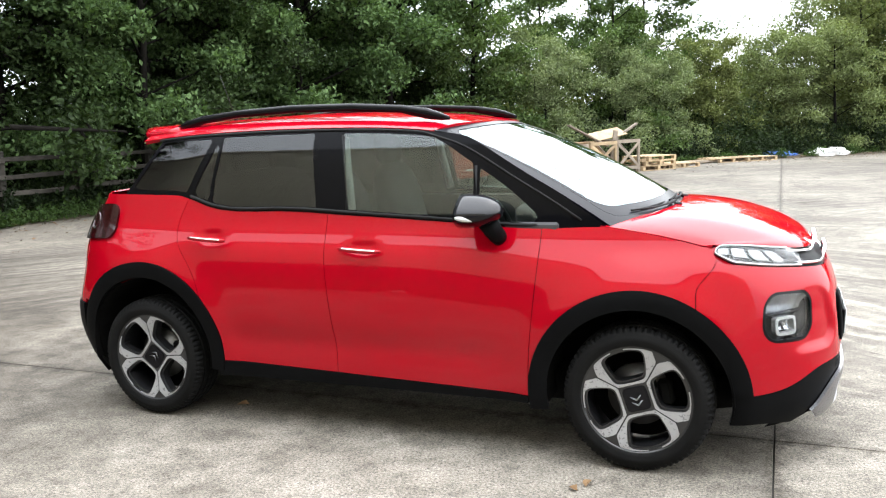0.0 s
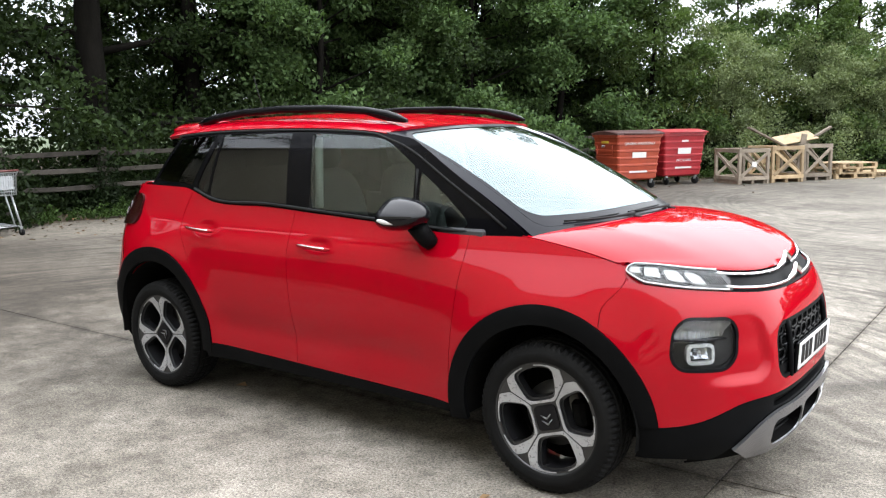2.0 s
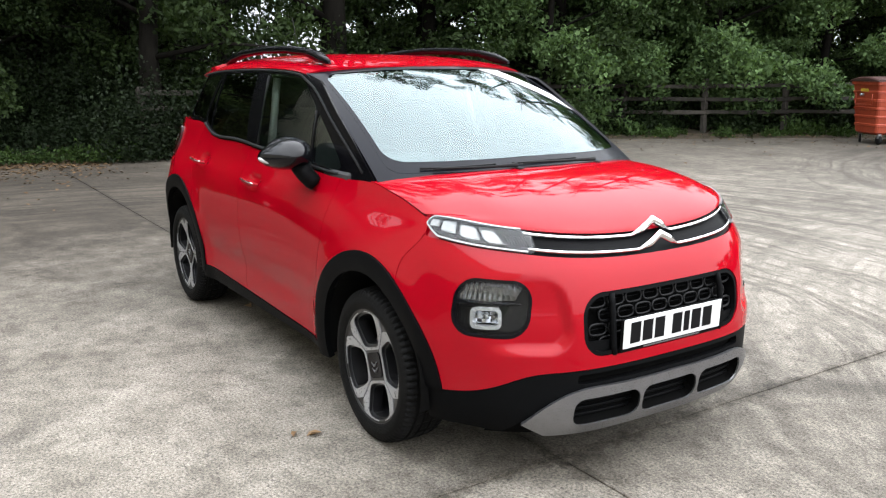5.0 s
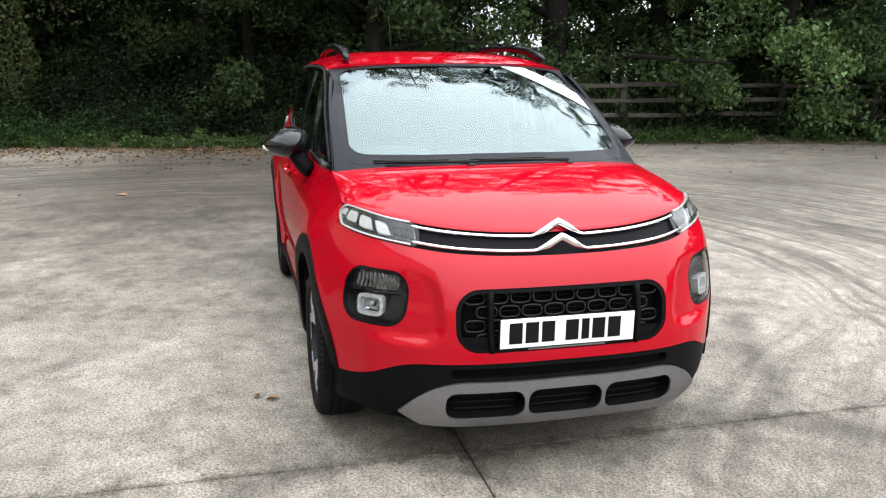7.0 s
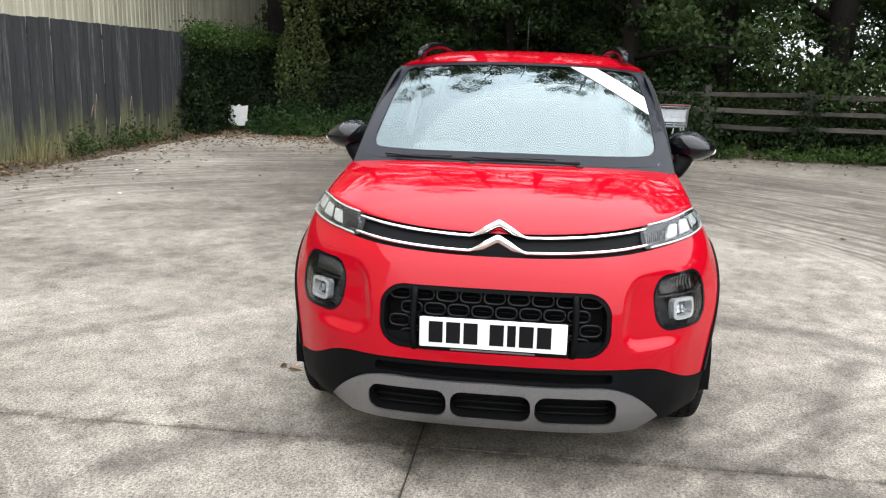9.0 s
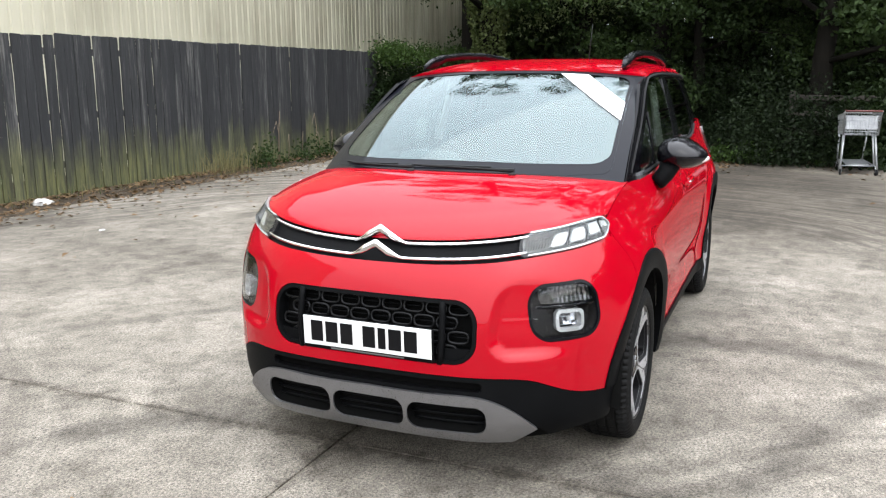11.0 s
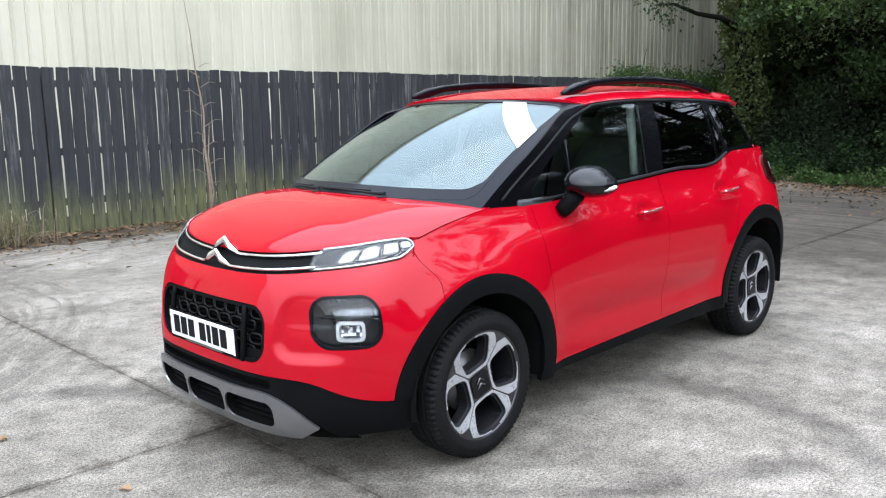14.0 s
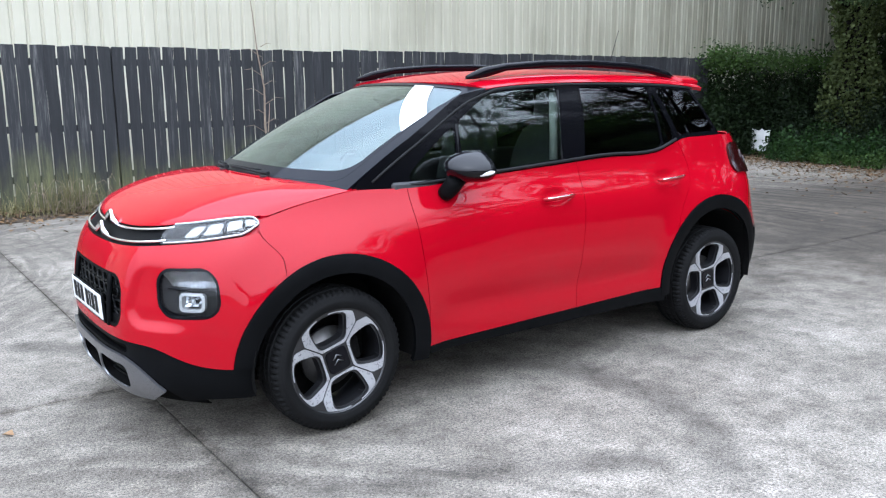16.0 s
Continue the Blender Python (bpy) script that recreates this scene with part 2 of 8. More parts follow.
def leaf_mat(name, dark, light, through_amount=0.25):
    m, n, l, p = node_mat(name)
    geo = n.new("ShaderNodeNewGeometry")
    dark, light = tuple(0.58 * c for c in dark), tuple(0.58 * c for c in light)
    r = ramp(n, [(0.0, dark), (0.7, light), (1.0, tuple(min(1, c * 1.35) for c in light))])
    big = noise_tex(n, l, geo.outputs["Position"], 0.7, 3, 0.5)
    f = math_node(n, l, "ADD", math_node(n, l, "MULTIPLY", geo.outputs["Random Per Island"], 0.55), math_node(n, l, "MULTIPLY", math_node(n, l, "SUBTRACT", big.outputs["Fac"], 0.22), 0.75), True)
    l.new(f, r.inputs["Fac"])
    l.new(r.outputs["Color"], p.inputs["Base Color"])
    p.inputs["Roughness"].default_value = 0.6
    p.inputs["Specular IOR Level"].default_value = 0.12
    t = n.new("ShaderNodeBsdfTranslucent")
    l.new(mix(n, l, 1.0, r.outputs["Color"], (1.1, 1.25, 0.5), "MULTIPLY"), t.inputs["Color"])
    s = n.new("ShaderNodeMixShader")
    s.inputs[0].default_value = through_amount
    l.new(p.outputs[0], s.inputs[1])
    l.new(t.outputs[0], s.inputs[2])
    l.new(s.outputs[0], n["Material Output"].inputs["Surface"])
    return m


def board_mat():
    """Black-stained fence boards, weathered grey in streaks, green with algae towards the foot."""
    m, n, l, p = node_mat("weathered_board")
    co = n.new("ShaderNodeTexCoord").outputs["Object"]
    geo = n.new("ShaderNodeNewGeometry").outputs["Position"]
    info = n.new("ShaderNodeObjectInfo").outputs["Random"]
    streak = noise_tex(n, l, geo, 19, 7, 0.74, (1, 1, 0.07))
    fine = noise_tex(n, l, geo, 60, 5, 0.7, (1, 1, 0.05))
    r = ramp(n, [(0.36, (0.005, 0.0054, 0.0062)), (0.53, (0.014, 0.0146, 0.0160)), (0.61, (0.046, 0.046, 0.045)), (0.74, (0.155, 0.150, 0.142))])
    l.new(math_node(n, l, "ADD", streak.outputs["Fac"], math_node(n, l, "MULTIPLY", math_node(n, l, "SUBTRACT", info, 0.5), 0.16)), r.inputs["Fac"])
    col = mix(n, l, math_node(n, l, "MULTIPLY", fine.outputs["Fac"], 0.5), r.outputs["Color"], (0.02, 0.02, 0.024))
    sep = n.new("ShaderNodeSeparateXYZ")
    l.new(geo, sep.inputs[0])
    edge = noise_tex(n, l, geo, 2.2, 5, 0.7, (1, 1, 0.25))
    hgt = math_node(n, l, "ADD", math_node(n, l, "MULTIPLY", edge.outputs["Fac"], 1.25), math_node(n, l, "MULTIPLY", info, 0.26))
    green = math_node(n, l, "MULTIPLY", math_node(n, l, "SUBTRACT", hgt, sep.outputs[2]), 1.9, True)
    green = math_node(n, l, "MULTIPLY", green, math_node(n, l, "ADD", math_node(n, l, "MULTIPLY", math_node(n, l, "SUBTRACT", streak.outputs["Fac"], 0.30), 2.6), 0.0, True))
    alg = mix(n, l, edge.outputs["Fac"], (0.045, 0.048, 0.017), (0.175, 0.180, 0.060))
    col = mix(n, l, green, col, alg)
    l.new(col, p.inputs["Base Color"])
    p.inputs["Roughness"].default_value = 0.78
    bumped(n, l, p, fine.outputs["Fac"], 0.5, 0.006)
    return m


def cladding_mat():
    m, n, l, p = node_mat("cream_sheet_cladding")
    geo = n.new("ShaderNodeNewGeometry").outputs["Position"]
    run = noise_tex(n, l, geo, 2.2, 6, 0.7, (1, 1, 0.08))
    spot = noise_tex(n, l, geo, 0.5, 4, 0.6)
    r = ramp(n, [(0.30, (0.335, 0.312, 0.232)), (0.55, (0.485, 0.457, 0.352))])
    l.new(mix(n, l, 0.4, run.outputs["Fac"], spot.outputs["Fac"]), r.inputs["Fac"])
    # grime and algae run down the sheets, with the old tree's shade painted in
    sep = n.new("ShaderNodeSeparateXYZ")
    l.new(geo, sep.inputs[0])
    drip = noise_tex(n, l, geo, 3.6, 7, 0.75, (1, 1, 0.05))
    grime = ramp(n, [(0.40, (0, 0, 0)), (0.68, (1, 1, 1))])
    l.new(drip.outputs["Fac"], grime.inputs["Fac"])
    # even darkening towards the tree, standing for its shade on the sheets
    near = math_node(n, l, "MULTIPLY", math_node(n, l, "ADD", sep.outputs[0], 4.0), -0.10, True)
    old = math_node(n, l, "ADD", math_node(n, l, "MULTIPLY", math_node(n, l, "MULTIPLY", grime.outputs["Color"], near), 0.75), math_node(n, l, "MULTIPLY", near, 0.30), True)
    l.new(mix(n, l, old, r.outputs["Color"], (0.145, 0.134, 0.09)), p.inputs["Base Color"])
    p.inputs["Roughness"].default_value = 0.5
    return m


M = {}
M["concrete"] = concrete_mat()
M["joint"] = surface("joint_dirt", (0.03, 0.028, 0.024), (0.07, 0.065, 0.055), 20, 0.95)
M["soil"] = surface("leafy_soil", (0.038, 0.031, 0.023), (0.120, 0.094, 0.068), 3.0, 0.95, bump=0.6, fine=30, spec=0.1)
M["grass"] = surface("rough_grass", (0.03, 0.05, 0.015), (0.07, 0.10, 0.03), 2.0, 0.95, bump=0.6, fine=30)
# dark undergrowth and ivy leaves: the wood's shade is put into their colour
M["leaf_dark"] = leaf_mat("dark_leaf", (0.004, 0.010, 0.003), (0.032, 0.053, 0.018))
M["leaf_ivy_shaded"] = leaf_mat("shaded_ivy_leaf", (0.003, 0.007, 0.002), (0.020, 0.036, 0.011), 0.12)
M["leaf_trunk"] = leaf_mat("trunk_ivy_leaf", (0.022, 0.034, 0.010), (0.125, 0.155, 0.055))
M["leaf_crown"] = leaf_mat("crown_leaf", (0.009, 0.018, 0.006), (0.058, 0.093, 0.031), 0.24)
M["leaf_mid"] = leaf_mat("mid_leaf", (0.010, 0.021, 0.007), (0.058, 0.093, 0.030))
M["leaf_screen"] = leaf_mat("screen_leaf", (0.028, 0.058, 0.022), (0.180, 0.285, 0.108), 0.3)
M["leaf_scrub"] = leaf_mat("scrub_leaf", (0.030, 0.056, 0.018), (0.150, 0.225, 0.072))
M["leaf_light"] = leaf_mat("light_leaf", (0.065, 0.090, 0.028), (0.26, 0.295, 0.105))
M["leaf_grey"] = leaf_mat("grey_sallow_leaf", (0.085, 0.120, 0.052), (0.29, 0.35, 0.175))
M["leaf_olive"] = leaf_mat("olive_thorn_leaf", (0.080, 0.104, 0.038), (0.29, 0.345, 0.15))
# darkest leaf copy, its colour lowered to stand for shade under the trees
M["leaf_painted_shade"] = leaf_mat("painted_shade_leaf", (0.003, 0.007, 0.0025), (0.017, 0.029, 0.010), 0.12)
M["leaf_nettle"] = leaf_mat("nettle_leaf", (0.008, 0.022, 0.006), (0.045, 0.095, 0.026))
M["leaf_weed"] = leaf_mat("weed_leaf", (0.016, 0.034, 0.010), (0.082, 0.140, 0.036))
M["leaf_fallen"] = leaf_mat("fallen_leaf", (0.08, 0.047, 0.026), (0.26, 0.165, 0.088), 0.05)
M["leaf_tan"] = leaf_mat("tan_leaf", (0.26, 0.15, 0.075), (0.50, 0.33, 0.19), 0.05)
M["grass_dry"] = leaf_mat("dry_grass", (0.10, 0.10, 0.04), (0.34, 0.29, 0.15), 0.1)
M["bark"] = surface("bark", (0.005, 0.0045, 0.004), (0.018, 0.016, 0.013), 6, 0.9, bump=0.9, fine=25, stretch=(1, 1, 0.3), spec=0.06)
M["twig"] = surface("dry_twig", (0.16, 0.12, 0.09), (0.36, 0.28, 0.20), 10, 0.85)
M["board"] = board_mat()
M["cladding"] = cladding_mat()
M["rail_wood"] = surface("grey_rail_wood", (0.024, 0.022, 0.019), (0.088, 0.078, 0.067), 5, 0.85, bump=0.4, fine=40, vary=0.25, spec=0.1)
M["pallet_wood"] = surface("pale_pallet_wood", (0.30, 0.20, 0.105), (0.56, 0.42, 0.25), 5, 0.8, bump=0.3, fine=50, vary=0.3)
M["crate_grey"] = surface("weathered_crate_wood", (0.17, 0.135, 0.10), (0.36, 0.30, 0.23), 5, 0.85, bump=0.4, fine=50, vary=0.25)
M["bin_orange"] = surface("faded_red_plastic", (0.28, 0.034, 0.014), (0.46, 0.072, 0.026), 3, 0.5, bump=0.05)
M["bin_red"] = surface("red_plastic", (0.30, 0.010, 0.018), (0.44, 0.022, 0.030), 3, 0.45, bump=0.05)
M["bin_lid_dark"] = surface("dark_plastic_lid", (0.05, 0.02, 0.018), (0.10, 0.04, 0.035), 4, 0.5)
M["white_print"] = surface("white_print", (0.72, 0.70, 0.68), (0.82, 0.80, 0.78), 6, 0.6, bump=0)
M["yellow_print"] = surface("yellow_sticker", (0.45, 0.30, 0.02), (0.6, 0.42, 0.04), 6, 0.6, bump=0)
M["rubber"] = surface("black_rubber", (0.006, 0.006, 0.0065), (0.013, 0.013, 0.014), 10, 0.78, bump=0.12, spec=0.25)
M["steel"] = surface("galvanised_steel", (0.26, 0.27, 0.28), (0.42, 0.43, 0.44), 12, 0.42, metal=0.85, bump=0.05)
M["bright_steel"] = surface("bright_zinc_steel", (0.36, 0.37, 0.38), (0.50, 0.51, 0.52), 14, 0.4, metal=0.5, bump=0.03)
M["red_plastic"] = surface("trolley_plastic", (0.10, 0.025, 0.022), (0.17, 0.05, 0.045), 8, 0.5)
M["blue_tarp"] = surface("blue_tarpaulin", (0.01, 0.05, 0.22), (0.03, 0.13, 0.42), 8, 0.45)
M["white_sack"] = surface("white_sack", (0.55, 0.55, 0.53), (0.80, 0.79, 0.76), 6, 0.75, bump=0.3)


# ---- mesh helpers ----
def mesh_object(name, bm, material, parent=None, label="", smooth=False):
    me = bpy.data.meshes.new(name)
    bm.to_mesh(me)
    bm.free()
    me.materials.append(material)
    if smooth:
        me.shade_smooth()
    ob = new(name, me)
    ob.parent = parent
    return tagged(ob, label)


def part(name, bm, material, parent, label="", smooth=False):
    return mesh_object(name, bm, material, parent, label, smooth)


def empty(name, m=None):
    ob = new(name)
    ob.empty_display_size = 0.1
    if m is not None:
        ob.matrix_basis = m
    return ob


def add_box(bm, size, m=None, bevel=0.0):
    """A box of that size about the origin of m, with bevelled edges."""
    g = bmesh.ops.create_cube(bm, size=1.0, matrix=(m or Matrix()) @ Matrix.Diagonal((*size, 1)))
    if bevel:
        edges = {e for v in g["verts"] for e in v.link_edges}
        bmesh.ops.bevel(bm, geom=list(edges), offset=bevel, segments=1, affect="EDGES")
    return bm


def box_bm(size, m=None, bevel=0.0):
    return add_box(bmesh.new(), size, m, bevel)


def add_tube(bm, points, radii, sides=8, caps=True):
    """A tapered tube along points."""
    points = [Vector(p) for p in points]
    if isinstance(radii, (int, float)):
        radii = [radii] * len(points)
    rings, up = [], Vector((0.31, 0.17, 0.93)).normalized()
    for k, p in enumerate(points):
        d = (points[min(k + 1, len(points) - 1)] - points[max(k - 1, 0)]).normalized()
        a = d.cross(up)
        if a.length < 1e-3:
            a = d.cross(Vector((1, 0, 0)))
        a.normalize()
        up = a.cross(d)
        rings.append([bm.verts.new(p + radii[k] * (math.cos(t) * a + math.sin(t) * up)) for t in (2 * math.pi * j / sides for j in range(sides))])
    for r0, r1 in zip(rings, rings[1:]):
        for j in range(sides):
            bm.faces.new((r0[j], r0[(j + 1) % sides], r1[(j + 1) % sides], r1[j])).smooth = True
    if caps:
        bm.faces.new(rings[0])
        bm.faces.new(rings[-1][::-1])
    return bm


def tube_bm(points, radii, sides=8):
    bm = add_tube(bmesh.new(), points, radii, sides)
    bmesh.ops.recalc_face_normals(bm, faces=bm.faces)
    return bm


def quads_object(name, verts, faces, material, parent=None, label="", kind="", smooth=False):
    me = bpy.data.meshes.new(name)
    me.from_pydata(verts, [], faces)
    me.materials.append(material)
    if smooth:
        me.shade_smooth()
    ob = new(name, me)
    ob.parent = parent
    return tagged(ob, label, kind=kind)


def leaves_mesh(name, centres, lengths, material, rng, up=0.6, width=0.55, smoothish=True):
    """Many small folded leaves, each of two triangles."""
    n = len(centres)
    nor = rng.normal(size=(n, 3)) * (1, 1, 0.8) + (0, 0, up)
    nor /= np.linalg.norm(nor, axis=1, keepdims=True)
    a = np.cross(nor, rng.normal(size=(n, 3)))
    a /= np.linalg.norm(a, axis=1, keepdims=True) + 1e-9
    b = np.cross(nor, a)
    lengths = np.asarray(lengths).reshape(-1, 1) * np.ones((n, 1))
    fold = nor * lengths * 0.14
    v = np.empty((n, 4, 3), np.float32)
    v[:, 0], v[:, 2] = centres - a * lengths / 2, centres + a * lengths / 2
    v[:, 1], v[:, 3] = centres + b * lengths * width / 2 + fold, centres - b * lengths * width / 2 + fold
    me = bpy.data.meshes.new(name)
    me.vertices.add(4 * n)
    me.vertices.foreach_set("co", v.ravel())
    idx = np.arange(n, dtype=np.int32)[:, None] * 4 + np.array([0, 1, 2, 0, 2, 3], np.int32)
    me.loops.add(6 * n)
    me.loops.foreach_set("vertex_index", idx.ravel())
    me.polygons.add(2 * n)
    me.polygons.foreach_set("loop_start", np.arange(0, 6 * n, 3, dtype=np.int32))
    me.update()
    me.validate()
    me.materials.append(material)
    return me


# ---- setting: ground ----
ground = quads_object("ground", [(-400, -400, -0.08), (400, -400, -0.08), (400, 400, -0.08), (-400, 400, -0.08)], [(0, 1, 2, 3)], M["grass"], kind="structure", label="rough grass and soil round the yard")

JOINT_X, JOINT_Y = 1.855, -0.30
pavement = mesh_object("pavement", box_bm((44, 50, 0.05), pose(7, 14, -0.035)), M["joint"])
tagged(pavement, "worn concrete yard of large slabs", kind="structure")
for x0, x1 in ((-15, JOINT_X), (JOINT_X, 29)):
    for y0, y1 in ((-11, JOINT_Y), (JOINT_Y, 14.2), (14.2, 39)):
        bm = box_bm((x1 - x0 - 0.007, y1 - y0 - 0.007, 0.05), pose((x0 + x1) / 2, (y0 + y1) / 2, -0.025), 0.002)
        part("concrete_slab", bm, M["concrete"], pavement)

# the line where the yard ends and the growth begins
EDGE = [(-13.2, -12), (-13.0, -7.5), (-12.4, -4.5), (-11.6, -1.5), (-10.9, 1.5), (-10.7, 4.5), (-10.6, 7.5), (-9.7, 10.6), (-8.2, 13.2), (-6.6, 15.4), (-4.9, 18.2), (-2.6, 21.2), (0.6, 24.2), (4.2, 26.8), (9, 29.5), (16, 32.5), (26, 36)]


def along_edge(step):
    """Points along the yard's edge with the outward direction."""
    pts = [Vector((*p, 0)) for p in EDGE]
    out = []
    for a, b in zip(pts, pts[1:]):
        d = b - a
        for k in range(max(1, round(d.length / step))):
            out.append((a + d * (k * step / d.length), Vector((-d.y, d.x, 0)).normalized()))
    return out


def make_verge():
    rng = random.Random(5)
    verts, faces, rows = [], [], (0.0, 0.25, 0.7, 1.4, 2.6, 5.0, 10.0, 22.0)
    pts = along_edge(0.35)
    for k, (p, n) in enumerate(pts):
        wob = 0.28 * noise.noise((p.x * 0.6, p.y * 0.6, 0)) + 0.10 * noise.noise((p.x * 2.3, p.y * 2.3, 3))
        for j, w in enumerate(rows):
            q = p + n * (w + wob * (1 if w < 3 else 0.3))
            z = (-0.004, 0.03, 0.06, 0.10, 0.16, 0.25, 0.4, 0.6)[j] + (0.03 * noise.noise(q * 1.7) if j else 0)
            verts.append((q.x, q.y, z))
    w = len(rows)
    for k in range(len(pts) - 1):
        for j in range(w - 1):
            faces.append((k * w + j, (k + 1) * w + j, (k + 1) * w + j + 1, k * w + j + 1))
    return quads_object("verge", verts, faces, M["soil"], kind="structure", label="soil verge with leaf litter beside the yard", smooth=True)


verge = make_verge()


# ---- setting: the boarded fence and the shed behind it ----
FENCE_Y = -7.27


def make_fence_foot():
    """Soil and debris gathered against the fence, thinning out over the concrete."""
    verts, faces, rows = [], [], (-1.6, 0.0, 0.18, 0.36, 0.55, 0.72)
    xs = np.arange(-12.5, 8.0, 0.16)
    for x in xs:
        wob = 0.20 * noise.noise((x * 0.9, 2.0, 0)) + 0.09 * noise.noise((x * 3.7, 5.0, 0))
        for j, w in enumerate(rows):
            z = (0.05, 0.05, 0.035, 0.02, 0.008, -0.004)[j] + (0.012 * noise.noise((x * 5, w * 5, 1)) if 0 < j < 5 else 0)
            verts.append((x, FENCE_Y + w + (wob if w > 0.1 else 0), z))
    m = len(rows)
    for k in range(len(xs) - 1):
        for j in range(m - 1):
            faces.append((k * m + j, (k + 1) * m + j, (k + 1) * m + j + 1, k * m + j + 1))
    return quads_object("fence_foot", verts, faces, M["soil"], kind="structure", label="strip of soil and debris along the fence foot", smooth=True)


fence_foot = make_fence_foot()


def make_board_fence():
    rng = random.Random(11)
    fence = empty("board_fence", pose(0, FENCE_Y, 0))
    tagged(fence, "tall black-stained board fence green with algae at its foot", "fence", kind="structure")
    meshes = []
    for k in range(7):
        bm = bmesh.new()
        w, h = 0.143 + rng.uniform(-0.004, 0.004), 2.04
        n = 9
        rows = []
        for i in range(n):
            z = h * i / (n - 1)
            bow = rng.uniform(-0.004, 0.004)
            rows.append([bm.verts.new((sx * (w / 2 + rng.uniform(-0.002, 0.002)) + bow, sy * 0.009, z - (0.02 * rng.random() if i == n - 1 else 0))) for sx, sy in ((-1, 1), (1, 1), (1, -1), (-1, -1))])
        for r0, r1 in zip(rows, rows[1:]):
            for j in range(4):
                bm.faces.new((r0[j], r1[j], r1[(j + 1) % 4], r0[(j + 1) % 4]))
        bm.faces.new(rows[0])
        bm.faces.new(rows[-1][::-1])
        bmesh.ops.recalc_face_normals(bm, faces=bm.faces)
        me = bpy.data.meshes.new("board")
        bm.to_mesh(me)
        bm.free()
        me.materials.append(M["board"])
        meshes.append(me)
    x, k = 5.2, 0
    while x > -12.05:
        ob = new("board", rng.choice(meshes))
        ob.parent = fence
        step = 0.02 if x < -3.2 else 0.0
        ob.matrix_basis = pose(x, rng.uniform(-0.004, 0.004), 0.0, rng.uniform(-0.3, 0.3), rng.uniform(-0.22, 0.22), rng.uniform(-2, 2))
        ob.scale = (1, 1, 1.0 + step * 0.5 + rng.uniform(-0.004, 0.004))
        x -= 0.158 + (rng.uniform(-0.004, 0.005) if x > -5 else rng.uniform(-0.014, -0.006))
    for z in (0.42, 1.03, 1.84):
        for a in range(-12, 6, 3):
            part("fence_rail", box_bm((3.0, 0.04, 0.085), pose(a + 1.5, -0.032, z), 0.004), M["board"], fence)
    for a in range(-12, 8, 3):
        part("fence_post", box_bm((0.10, 0.10, 2.02), pose(a, -0.105, 1.01), 0.006), M["board"], fence)
    return fence


board_fence = make_board_fence()


def make_shed():
    """Long industrial shed with ribbed cream cladding."""
    shed = empty("industrial_shed", pose(0, -9.3, 0))
    tagged(shed, "long industrial shed clad in cream ribbed metal sheets", "building")
    x0, x1, h, pitch = -34.0, 14.0, 8.6, 0.2
    prof, x = [], x0
    while x < x1:
        prof += [(x, 0.0), (x + 0.030, 0.0), (x + 0.046, 0.026), (x + 0.184, 0.026)]
        x += pitch
    sheet, n = 0, len(prof)
    per = 4 * 5
    while sheet < n - 1:
        seg = prof[sheet:sheet + per + 1]
        verts = [(a, b, z) for z in (0.0, h) for a, b in seg]
        m = len(seg)
        faces = [(j + 1, j, j + m, j + 1 + m) for j in range(m - 1)]
        quads_object("cladding_sheet", verts, faces, M["cladding"], shed)
        sheet += per
    part("wall", box_bm((x1 - x0, 0.2, h), pose((x0 + x1) / 2, -0.16, h / 2)), M["cladding"], shed)
    part("wall_end", box_bm((0.2, 14, h), pose(x0 + 0.1, -7.27, h / 2)), M["cladding"], shed)
    part("eaves_trim", box_bm((x1 - x0 + 0.2, 0.16, 0.22), pose((x0 + x1) / 2, 0.02, h + 0.06), 0.02), M["cladding"], shed, "cream folded eaves trim")
    bm = bmesh.new()
    add_box(bm, (x1 - x0 + 0.2, 14.5, 0.08), pose((x0 + x1) / 2, -7.2, h + 0.75, -6, 0, 0))
    part("roof", bm, M["crate_grey"], shed, "shallow grey sheet roof")
    return shed


shed = make_shed()


